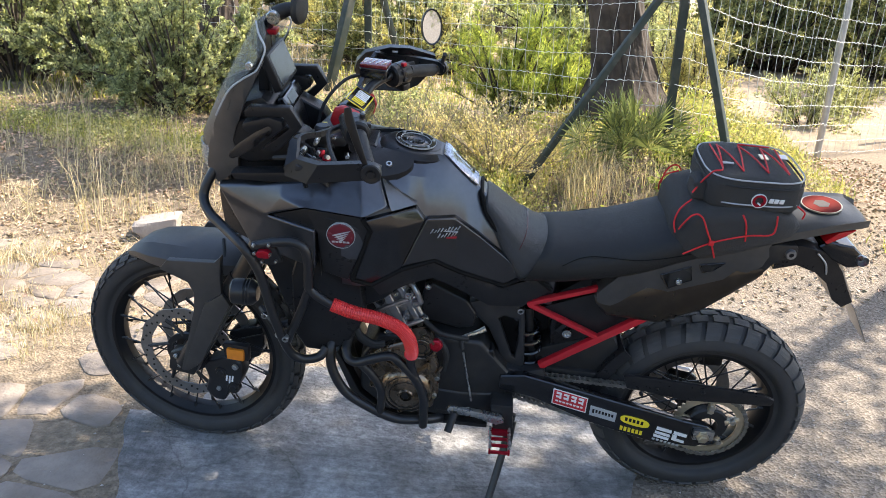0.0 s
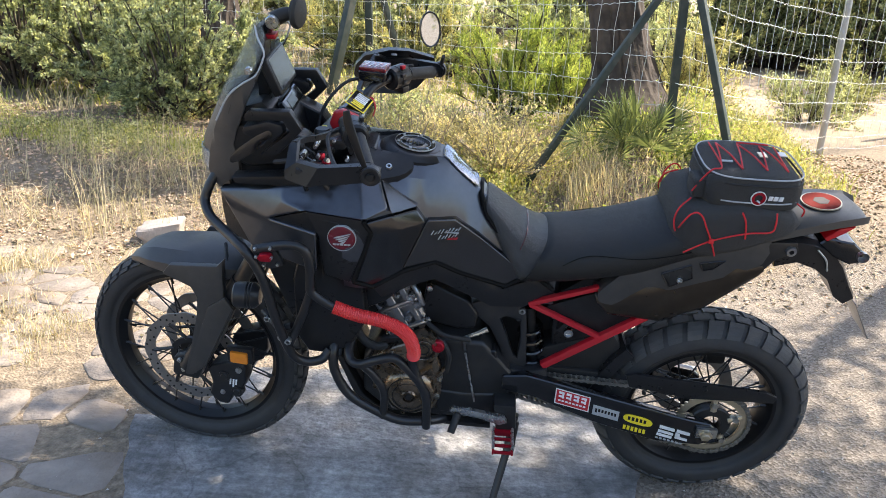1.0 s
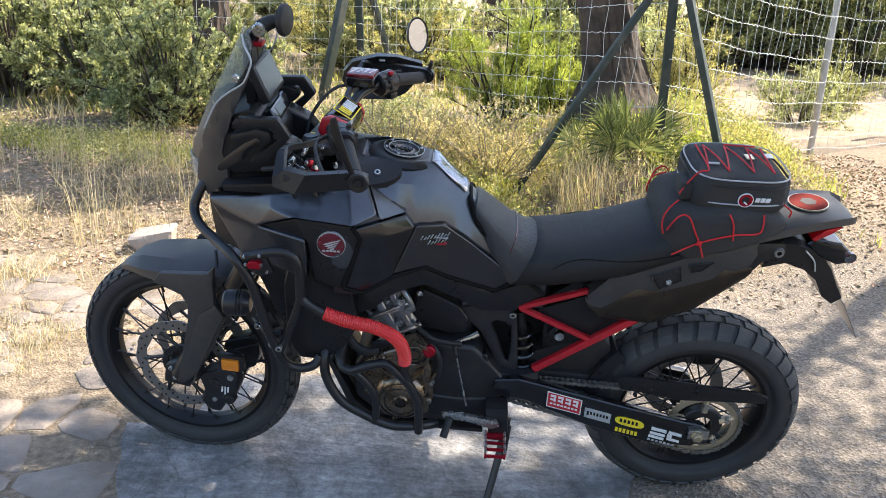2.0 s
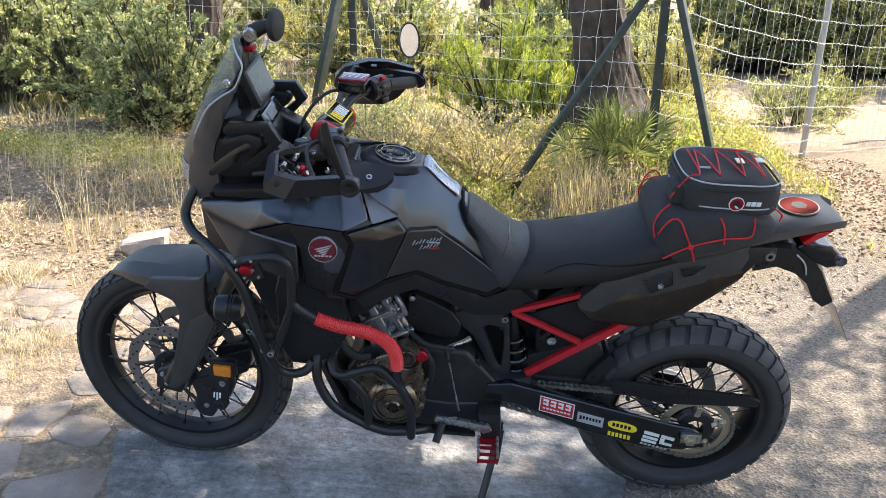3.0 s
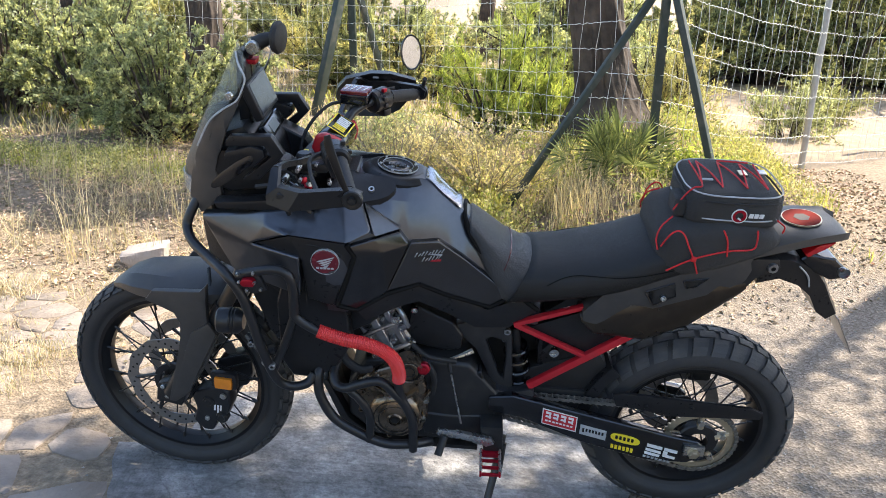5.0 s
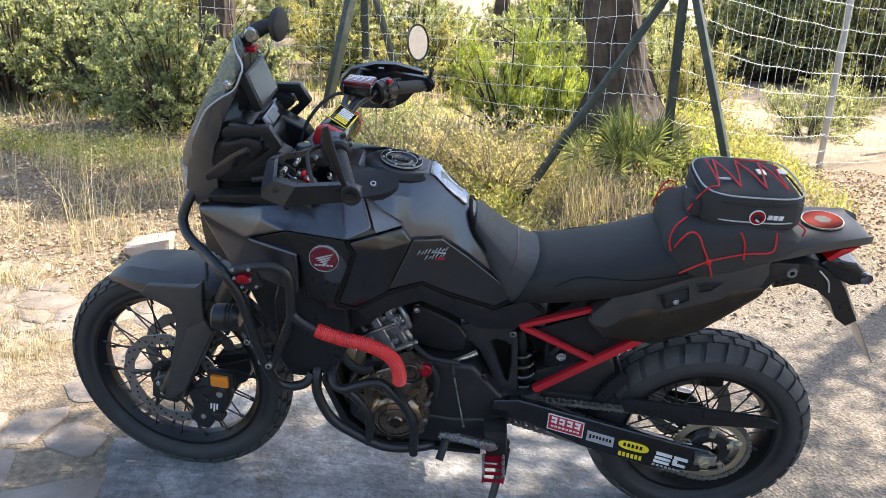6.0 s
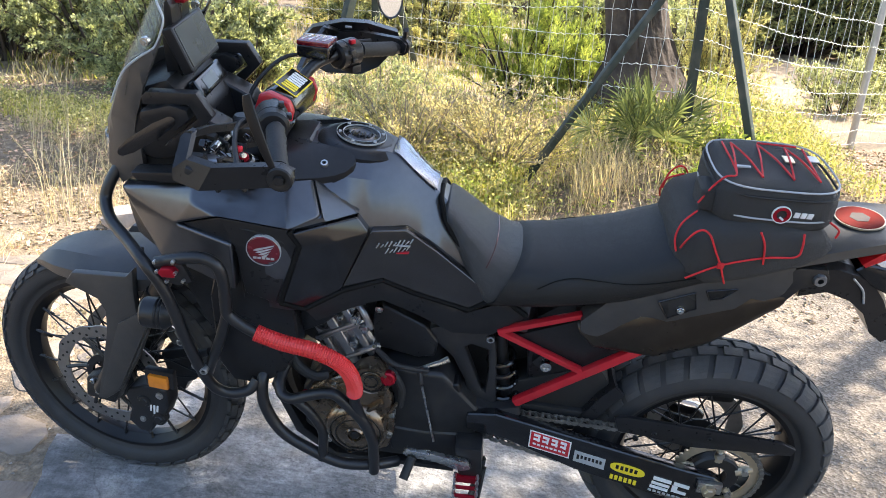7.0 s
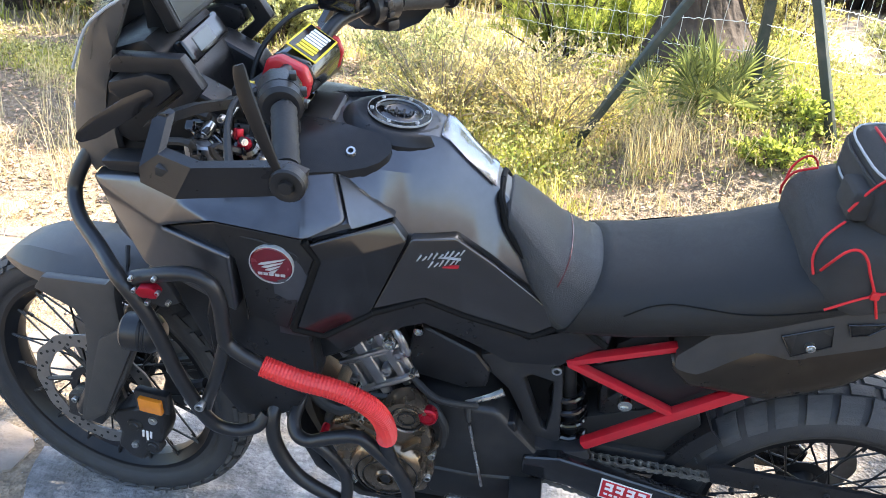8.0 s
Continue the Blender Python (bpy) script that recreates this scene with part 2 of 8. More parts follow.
def block(bm, c, size, bevel=0.004, m=None, seg=2):
    """A bevelled box round c."""
    mm = (m or Matrix()) @ Matrix.Translation(c) @ Matrix.Diagonal((*size, 1))
    made = bmesh.ops.create_cube(bm, size=1.0, matrix=mm)["verts"]
    if bevel:
        edges = {e for v in made for e in v.link_edges}
        bmesh.ops.bevel(bm, geom=list(edges), offset=bevel, segments=seg, profile=0.6, affect="EDGES")
    return bm


def prism(bm, poly, y0, y1, bevel=0.003, m=None, seg=2):
    """A plate with the outline poly in (x, z) between y0 and y1, with broken edges."""
    tmp = bmesh.new()
    a = [tmp.verts.new((x, y0, z)) for x, z in poly]
    b = [tmp.verts.new((x, y1, z)) for x, z in poly]
    tmp.faces.new(a)
    tmp.faces.new(b)
    for i in range(len(poly)):
        j = (i + 1) % len(poly)
        tmp.faces.new((a[i], a[j], b[j], b[i]))
    bmesh.ops.recalc_face_normals(tmp, faces=tmp.faces)
    if bevel:
        bmesh.ops.bevel(tmp, geom=list(tmp.edges), offset=bevel, segments=seg, profile=0.6, affect="EDGES", clamp_overlap=True)
    if m is not None:
        tmp.transform(m)
    me = bpy.data.meshes.new("tmp")
    tmp.to_mesh(me)
    tmp.free()
    bm.from_mesh(me)
    bpy.data.meshes.remove(me)
    return bm


def loft(bm, rings, cap=True, closed=True):
    """Skin over rings of equally many points."""
    vs = [[bm.verts.new(p) for p in r] for r in rings]
    for a, b in zip(vs, vs[1:]):
        for k in range(len(a) if closed else len(a) - 1):
            bm.faces.new((a[k], a[(k + 1) % len(a)], b[(k + 1) % len(a)], b[k]))
    if cap:
        bm.faces.new(vs[0])
        bm.faces.new(vs[-1])
    return bm


def skin(bm, poly, yfun, thick=0.006, lift=0.0, step=0.022, edge=0.004):
    """A shell panel with the outline poly in (x, z), lying on the surface y = -yfun(x, z), its rim turned in."""
    tmp = bmesh.new()
    f = tmp.faces.new([tmp.verts.new((x, 0, z)) for x, z in poly])
    inner = bmesh.ops.inset_region(tmp, faces=[f], thickness=edge, use_even_offset=True)
    rim = {v for v in tmp.verts if any(len(e.link_faces) == 1 for e in v.link_edges)}
    rimpos = [v.co.copy() for v in rim]
    xs, zs = [p[0] for p in poly], [p[1] for p in poly]
    for lo, hi, axis in ((min(xs), max(xs), Vector((1, 0, 0))), (min(zs), max(zs), Vector((0, 0, 1)))):
        k = lo + step
        while k < hi:
            bmesh.ops.bisect_plane(tmp, geom=tmp.verts[:] + tmp.edges[:] + tmp.faces[:], plane_co=axis * k, plane_no=axis)
            k += step
    boundary = {v for e in tmp.edges if len(e.link_faces) == 1 for v in e.verts}
    for v in tmp.verts:
        v.co.y = -(yfun(v.co.x, v.co.z) + lift) + (edge if v in boundary else 0)
    ext = bmesh.ops.extrude_edge_only(tmp, edges=[e for e in tmp.edges if len(e.link_faces) == 1])
    for v in ext["geom"]:
        if isinstance(v, bmesh.types.BMVert):
            v.co.y += thick
    me = bpy.data.meshes.new("tmp")
    tmp.to_mesh(me)
    tmp.free()
    bm.from_mesh(me)
    bpy.data.meshes.remove(me)
    return bm


def facets(corners, faces, rim=0.03, soft=0.0022, gap=0.0010, sink=0.0):
    """A folded shell panel: named corners (x, y, z), flat faces between them, soft creases and a rim turned in."""
    bm = bmesh.new()
    mid = sum((Vector(c) for c in corners.values()), Vector()) / len(corners)
    at = {}
    for k, c in corners.items():
        c = Vector(c)
        at[k] = bm.verts.new(c + (mid - c).normalized() * gap + Vector((0, sink, 0)))
    for f in faces:
        bm.faces.new([at[k] for k in f.split()])
    bmesh.ops.recalc_face_normals(bm, faces=bm.faces)
    if sum(f.normal.y * f.calc_area() for f in bm.faces) > 0:
        bmesh.ops.reverse_faces(bm, faces=bm.faces)
    ext = bmesh.ops.extrude_edge_only(bm, edges=[e for e in bm.edges if len(e.link_faces) == 1])
    for v in ext["geom"]:
        if isinstance(v, bmesh.types.BMVert):
            v.co.y += rim
    bmesh.ops.bevel(bm, geom=[e for e in bm.edges if len(e.link_faces) == 2 and not all(len(v.link_faces) == 2 for v in e.verts)], offset=soft, segments=3, profile=0.6, affect="EDGES")
    return bm


def flip(bm):
    """The mirrored twin for the other side (y to -y)."""
    b2 = bm.copy()
    b2.transform(Matrix.Diagonal((1, -1, 1, 1)))
    bmesh.ops.reverse_faces(b2, faces=b2.faces)
    return b2


def bolt(bm, c, r=0.006, h=0.005, m=None):
    """A socket-head bolt that looks towards -y."""
    mm = (m or Matrix()) @ Matrix.Translation(c)
    return lathe(bm, [(0, 0.0), (r * 0.5, 0.0), (r * 0.5, -h * 0.3), (r * 0.55, -h), (r * 0.9, -h), (r, -h * 0.8), (r, h)], mm, 12)


# ---------------------------------------------------------------- ground
def sstep(a, b, v):
    t = min(1.0, max(0.0, (v - a) / (b - a)))
    return t * t * (3 - 2 * t)


def gz(x, y):
    """Height of the ground: flat track, then a low bank that carries the fence and a mound round the oak."""
    tilt = 0.02 * min(1.9, max(-0.3, -x)) * (1 - sstep(0.8, 2.2, y))     # slight fall towards the tail, set so both wheels fit the camera's view
    bank = 0.24 + 0.18 * sstep(-0.3, 0.5, x) - 0.20 * sstep(1.2, 2.3, x)
    z = tilt + bank * sstep(1.75, 3.05, y + 0.15 * math.sin(x * 1.3)) + 0.006 * max(0.0, y - 4.0)
    z += 0.24 * math.exp(-((x - 0.5) ** 2 + (y - 4.0) ** 2) / 0.7)
    if y > 1.3 or x < -1.9:
        z += 0.03 * noise.noise((x * 1.7, y * 1.7, 0)) * sstep(1.2, 2.2, y)
    return z


def ground_material():
    m = bpy.data.materials.new("earth_gravel_and_dry_litter")
    m.use_nodes = True
    n, l = m.node_tree.nodes, m.node_tree.links
    b = n["Principled BSDF"]
    tc = n.new("ShaderNodeTexCoord")
    def noise_tex(scale, detail=8, rough=0.6):
        t = n.new("ShaderNodeTexNoise")
        t.inputs["Scale"].default_value, t.inputs["Detail"].default_value, t.inputs["Roughness"].default_value = scale, detail, rough
        l.new(tc.outputs["Object"], t.inputs["Vector"])
        return t
    def ramp(src, stops):
        r = n.new("ShaderNodeValToRGB")
        e = r.color_ramp.elements
        e[0].position, e[0].color = stops[0][0], (*stops[0][1], 1)
        e[1].position, e[1].color = stops[-1][0], (*stops[-1][1], 1)
        for pos, c in stops[1:-1]:
            q = e.new(pos)
            q.color = (*c, 1)
        l.new(src, r.inputs[0])
        return r.outputs[0]
    vor = n.new("ShaderNodeTexVoronoi")
    vor.inputs["Scale"].default_value = 95
    l.new(tc.outputs["Object"], vor.inputs["Vector"])
    gravel = ramp(vor.outputs["Color"], [(0.1, (0.125, 0.102, 0.08)), (0.5, (0.205, 0.17, 0.135)), (0.9, (0.29, 0.246, 0.20))])
    earth = ramp(noise_tex(38).outputs["Fac"], [(0.3, (0.12, 0.09, 0.06)), (0.5, (0.215, 0.165, 0.112)), (0.7, (0.33, 0.26, 0.18))])
    sand = ramp(noise_tex(9).outputs["Fac"], [(0.35, (0.28, 0.205, 0.135)), (0.65, (0.42, 0.32, 0.215))])
    sep = n.new("ShaderNodeSeparateXYZ")
    l.new(tc.outputs["Object"], sep.inputs[0])
    def masked(expr_nodes, lo, hi):
        mr = n.new("ShaderNodeMapRange")
        mr.inputs[1].default_value, mr.inputs[2].default_value = lo, hi
        mr.clamp = True
        l.new(expr_nodes, mr.inputs[0])
        return mr.outputs[0]
    wob = noise_tex(3.2, 5)
    def math_node(op, a, bb):
        q = n.new("ShaderNodeMath")
        q.operation = op
        for i, v in enumerate((a, bb)):
            if isinstance(v, (int, float)):
                q.inputs[i].default_value = v
            else:
                l.new(v, q.inputs[i])
        return q.outputs[0]
    w = math_node("MULTIPLY", math_node("SUBTRACT", wob.outputs["Fac"], 0.5), 1.1)
    # the gravel track: right of the paved side and near the motorcycle
    gx = masked(math_node("ADD", sep.outputs[0], w), -1.55, -1.25)
    gy = masked(math_node("ADD", math_node("SUBTRACT", sep.outputs[1], math_node("MULTIPLY", sep.outputs[0], 0.45)), w), 1.75, 1.25)
    g = math_node("MULTIPLY", gx, gy)
    far = masked(math_node("ADD", sep.outputs[1], math_node("MULTIPLY", w, 4.0)), 4.9, 5.9)
    far = math_node("MULTIPLY", far, masked(sep.outputs[0], -3.6, -1.6))
    m1 = n.new("ShaderNodeMix")
    m1.data_type = "RGBA"
    l.new(g, m1.inputs[0]); l.new(earth, m1.inputs[6]); l.new(gravel, m1.inputs[7])
    m2 = n.new("ShaderNodeMix")
    m2.data_type = "RGBA"
    l.new(far, m2.inputs[0]); l.new(m1.outputs[2], m2.inputs[6]); l.new(sand, m2.inputs[7])
    l.new(m2.outputs[2], b.inputs["Base Color"])
    b.inputs["Roughness"].default_value = 0.9
    bp = n.new("ShaderNodeBump")
    bp.inputs["Strength"].default_value, bp.inputs["Distance"].default_value = 0.65, 0.010
    hm = math_node("ADD", vor.outputs["Distance"], noise_tex(24).outputs["Fac"])
    l.new(hm, bp.inputs["Height"])
    l.new(bp.outputs[0], b.inputs["Normal"])
    return m


def build_ground():
    xs = sorted(set([-900, -400, -180, -90, -50, -30, -20, -14, -10] + [round(-8 + 0.2 * i, 2) for i in range(81)] + [10, 14, 20, 30, 50, 90, 180, 400, 900]))
    ys = sorted(set([-900, -300, -100, -40, -15, -8, -5] + [round(-4 + 0.2 * i, 2) for i in range(86)] + [15, 18, 22, 28, 36, 50, 80, 140, 300, 900]))
    verts = [(x, y, gz(x, y)) for y in ys for x in xs]
    w = len(xs)
    faces = [(j * w + i, j * w + i + 1, (j + 1) * w + i + 1, (j + 1) * w + i) for j in range(len(ys) - 1) for i in range(w - 1)]
    ob = raw("ground", verts, faces, ground_material(), smooth=True)
    tagged(ob, "dry earth and pale gravel with leaf litter", "ground", kind="structure")


build_ground()

SLAB = [(-1.30, -1.5), (-1.66, -0.40), (-1.74, -0.15), (-1.815, 0.04), (-1.62, 0.05), (-1.53, 0.42), (-0.9, 0.50), (-0.25, 0.46), (-0.05, 0.2), (-0.17, -0.2), (-0.02, -0.6), (0.1, -1.5)]


def build_slab():
    m = mat("worn_concrete", (0.285, 0.277, 0.272), 0.85, 0, 16, 0.42, 1.0, 70, dirt=0.7, dirt_color=(0.22, 0.19, 0.16))
    # brushed streaks along the slab
    n, l = m.node_tree.nodes, m.node_tree.links
    b = n["Principled BSDF"]
    tc, mp, st, mr, mx = n.new("ShaderNodeTexCoord"), n.new("ShaderNodeMapping"), n.new("ShaderNodeTexNoise"), n.new("ShaderNodeMapRange"), n.new("ShaderNodeMix")
    mp.inputs["Scale"].default_value = (3.0, 26.0, 1.0)
    mp.inputs["Rotation"].default_value = (0, 0, radians(-7))
    st.inputs["Scale"].default_value, st.inputs["Detail"].default_value, st.inputs["Roughness"].default_value = 1.6, 9, 0.7
    mr.inputs[1].default_value, mr.inputs[2].default_value, mr.inputs[3].default_value, mr.inputs[4].default_value = 0.36, 0.62, 0.78, 1.08
    mx.data_type, mx.blend_type = "RGBA", "MULTIPLY"
    mx.inputs[0].default_value = 1.0
    src = b.inputs["Base Color"].links[0].from_socket
    l.new(tc.outputs["Object"], mp.inputs[0]); l.new(mp.outputs[0], st.inputs["Vector"]); l.new(st.outputs["Fac"], mr.inputs[0])
    l.new(src, mx.inputs[6]); l.new(mr.outputs[0], mx.inputs[7])
    last = mx.outputs[2]
    for scale, detail, lo, hi, dark, light in ((4.5, 12, 0.38, 0.62, 0.62, 1.25), (38.0, 6, 0.40, 0.60, 0.72, 1.12)):
        q, r2, m2 = n.new("ShaderNodeTexNoise"), n.new("ShaderNodeMapRange"), n.new("ShaderNodeMix")
        q.inputs["Scale"].default_value, q.inputs["Detail"].default_value, q.inputs["Roughness"].default_value = scale, detail, 0.72
        r2.inputs[1].default_value, r2.inputs[2].default_value, r2.inputs[3].default_value, r2.inputs[4].default_value = lo, hi, dark, light
        m2.data_type, m2.blend_type = "RGBA", "MULTIPLY"
        m2.inputs[0].default_value = 1.0
        l.new(tc.outputs["Object"], q.inputs["Vector"]); l.new(q.outputs["Fac"], r2.inputs[0])
        l.new(last, m2.inputs[6]); l.new(r2.outputs[0], m2.inputs[7])
        last = m2.outputs[2]
    # hairline cracks
    vc, cr, m3 = n.new("ShaderNodeTexVoronoi"), n.new("ShaderNodeMapRange"), n.new("ShaderNodeMix")
    vc.feature = "DISTANCE_TO_EDGE"
    vc.inputs["Scale"].default_value = 2.3
    warp, wv = n.new("ShaderNodeTexNoise"), n.new("ShaderNodeMix")
    warp.inputs["Scale"].default_value, warp.inputs["Detail"].default_value = 3.0, 8
    wv.data_type = "RGBA"
    wv.inputs[0].default_value = 0.22
    l.new(tc.outputs["Object"], warp.inputs["Vector"]); l.new(tc.outputs["Object"], wv.inputs[6]); l.new(warp.outputs["Color"], wv.inputs[7]); l.new(wv.outputs[2], vc.inputs["Vector"])
    cr.inputs[1].default_value, cr.inputs[2].default_value, cr.inputs[3].default_value, cr.inputs[4].default_value = 0.0, 0.007, 0.72, 1.0
    m3.data_type, m3.blend_type = "RGBA", "MULTIPLY"
    m3.inputs[0].default_value = 1.0
    l.new(vc.outputs["Distance"], cr.inputs[0]); l.new(last, m3.inputs[6]); l.new(cr.outputs[0], m3.inputs[7])
    l.new(m3.outputs[2], b.inputs["Base Color"])
    bm = bmesh.new()
    rnd = random.Random(5)
    pts = []
    for i, (x, y) in enumerate(SLAB):
        x2, y2 = SLAB[(i + 1) % len(SLAB)]
        n = max(1, int(math.hypot(x2 - x, y2 - y) / 0.06))
        for k in range(n):
            t = k / n
            pts.append((x + (x2 - x) * t + rnd.uniform(-0.012, 0.012), y + (y2 - y) * t + rnd.uniform(-0.012, 0.012)))
    top = [bm.verts.new((x, y, gz(x, y) + 0.006)) for x, y in pts]
    low = [bm.verts.new((x, y, -0.08)) for x, y in pts]
    f = bm.faces.new(top)
    for i in range(len(pts)):
        j = (i + 1) % len(pts)
        bm.faces.new((top[i], low[i], low[j], top[j]))
    ob = new("pavement", finish("pavement", bm, m, False))
    tagged(ob, "worn grey concrete pad under the motorcycle", "pavement", kind="structure")


build_slab()


# ---------------------------------------------------------------- motorcycle
LEAN_ANGLE = 11.7
STAND = pose(0, 0, 0, LEAN_ANGLE, 0, 0)            # leans on its side stand, nose towards -x
bike = thing("motorcycle", "matte black adventure motorcycle with red subframe leaning on its side stand", "motorcycle", m=STAND)

REAR, FRONT = Vector((0.006, 0.008, 0.320)), Vector((-1.534, 0.015, 0.373))
HEAD, RAKE = Vector((-1.45, 0, 0.355)), Vector((0.462, 0, 0.887))
STEER = Matrix.Translation(HEAD) @ Matrix.Rotation(radians(-8), 4, RAKE) @ Matrix.Translation(-HEAD)

# half sections of the body: station x, then (half width, height) from the ridge down
BODY = [
    (-1.40, ((0.0, 1.06), (0.06, 1.05), (0.09, 1.02), (0.11, 0.99), (0.105, 0.94), (0.09, 0.88))),
    (-1.30, ((0.0, 1.07), (0.08, 1.06), (0.13, 1.04), (0.155, 1.01), (0.155, 0.95), (0.15, 0.87))),
    (-1.20, ((0.0, 1.08), (0.10, 1.075), (0.17, 1.05), (0.200, 1.01), (0.195, 0.95), (0.19, 0.85))),
    (-1.10, ((0.0, 1.10), (0.12, 1.09), (0.19, 1.055), (0.230, 1.01), (0.232, 0.93), (0.228, 0.81))),
    (-1.00, ((0.0, 1.110), (0.10, 1.098), (0.165, 1.06), (0.228, 1.005), (0.242, 0.92), (0.232, 0.80))),
    (-0.92, ((0.0, 1.110), (0.07, 1.104), (0.125, 1.070), (0.192, 1.008), (0.208, 0.92), (0.190, 0.79))),
    (-0.84, ((0.0, 1.106), (0.055, 1.103), (0.105, 1.060), (0.150, 0.970), (0.158, 0.90), (0.145, 0.80))),
    (-0.795, ((0.0, 1.095), (0.040, 1.093), (0.085, 1.050), (0.134, 0.960), (0.141, 0.89), (0.133, 0.79))),
    (-0.76, ((0.0, 1.064), (0.038, 1.062), (0.078, 1.02), (0.120, 0.950), (0.127, 0.88), (0.122, 0.78))),
    (-0.70, ((0.0, 1.012), (0.036, 1.010), (0.070, 0.965), (0.106, 0.915), (0.113, 0.85), (0.110, 0.76))),
    (-0.62, ((0.0, 0.935), (0.050, 0.925), (0.084, 0.89), (0.100, 0.850), (0.105, 0.80), (0.102, 0.71))),
    (-0.52, ((0.0, 0.830), (0.050, 0.825), (0.082, 0.81), (0.094, 0.795), (0.098, 0.76), (0.095, 0.70))),
    (-0.44, ((0.0, 0.800), (0.050, 0.795), (0.080, 0.78), (0.092, 0.770), (0.095, 0.74), (0.092, 0.69))),
]


def section(x):
    i = 0
    while i < len(BODY) - 2 and x > BODY[i + 1][0]:
        i += 1
    (x0, a), (x1, b) = BODY[i], BODY[i + 1]
    (xa, p0), (xb, p3) = BODY[max(i - 1, 0)], BODY[min(i + 2, len(BODY) - 1)]
    t = min(1, max(0, (x - x0) / (x1 - x0)))
    h00, h10, h01, h11 = 2 * t ** 3 - 3 * t * t + 1, t ** 3 - 2 * t * t + t, 3 * t * t - 2 * t ** 3, t ** 3 - t * t
    out = []
    for w, p, q, v in zip(p0, a, b, p3):
        # slopes as a monotone curve has them: none at a turning point
        row = []
        for k in (0, 1):
            d0, d1, d2 = (p[k] - w[k]) / max(1e-6, x0 - xa), (q[k] - p[k]) / (x1 - x0), (v[k] - q[k]) / max(1e-6, xb - x1)
            m0 = 0.0 if d0 * d1 <= 0 else 2 * d0 * d1 / (d0 + d1)
            m1 = 0.0 if d1 * d2 <= 0 else 2 * d1 * d2 / (d1 + d2)
            row.append(h00 * p[k] + h10 * (x1 - x0) * m0 + h01 * q[k] + h11 * (x1 - x0) * m1)
        out.append(tuple(row))
    return out


def side(x, z):
    """Half width of the body at height z."""
    s = section(x)
    if z >= s[1][1]:
        return s[1][0]
    for (w0, z0), (w1, z1) in zip(s[1:], s[2:]):
        if z1 <= z <= z0:
            return w0 + (w1 - w0) * (z0 - z) / (z0 - z1)
    return s[-1][0]


def both(name, bm, material, label="", **kw):
    """The part and its mirrored twin on the other side."""
    twin = flip(bm)
    a = part(name, bm, material, bike, label, **kw)
    part(name, twin, material, bike, label, **kw)
    return a


def tank():
    bm = bmesh.new()
    rings = []
    for k in range(29):
        x = -1.03 + 0.55 * k / 28
        half = section(x)
        inner = [(max(0, w - (0.004 if n < 3 else 0.011)), z - 0.003) for n, (w, z) in enumerate(half)]
        ring = [(x, -w, z) for w, z in inner] + [(x, w, z) for w, z in reversed(inner[1:])]
        rings.append(ring)
    loft(bm, rings)
    part("tank", bm, PAINT, bike, "satin graphite fuel tank with creased flanks", angle=24)


def roof(x, y):
    """Height of the body at a distance y from its middle plane."""
    s = section(x)
    for (w0, z0), (w1, z1) in zip(s, s[1:]):
        if w0 <= abs(y) <= w1:
            return z0 + (z1 - z0) * (abs(y) - w0) / (w1 - w0)
    return s[3][1]


def tank_top():
    """Textured plastic that runs from the dash over the tank's shoulders."""
    for s in (1, -1):
        tmp = bmesh.new()
        poly = [(-1.030, 0.168), (-0.995, 0.157), (-0.942, 0.140), (-0.905, 0.124), (-0.886, 0.112), (-0.873, 0.096), (-0.871, 0.086), (-0.876, 0.078), (-0.890, 0.072), (-0.925, 0.070), (-0.950, 0.060), (-1.030, 0.045)]
        tmp.faces.new([tmp.verts.new((x, -s * y, 0)) for x, y in poly])
        for k in range(1, 9):
            for co, no in (((-1.03 + 0.02 * k, 0, 0), (1, 0, 0)), ((0, -s * 0.02 * k, 0), (0, 1, 0))):
                bmesh.ops.bisect_plane(tmp, geom=tmp.verts[:] + tmp.edges[:] + tmp.faces[:], plane_co=co, plane_no=no)
        for v in tmp.verts:
            v.co.z = roof(v.co.x, v.co.y) + 0.006
        ext = bmesh.ops.extrude_edge_only(tmp, edges=[e for e in tmp.edges if len(e.link_faces) == 1])
        for v in ext["geom"]:
            if isinstance(v, bmesh.types.BMVert):
                v.co.z -= 0.02
        part("tank_shoulder", tmp, PLASTIC, bike)


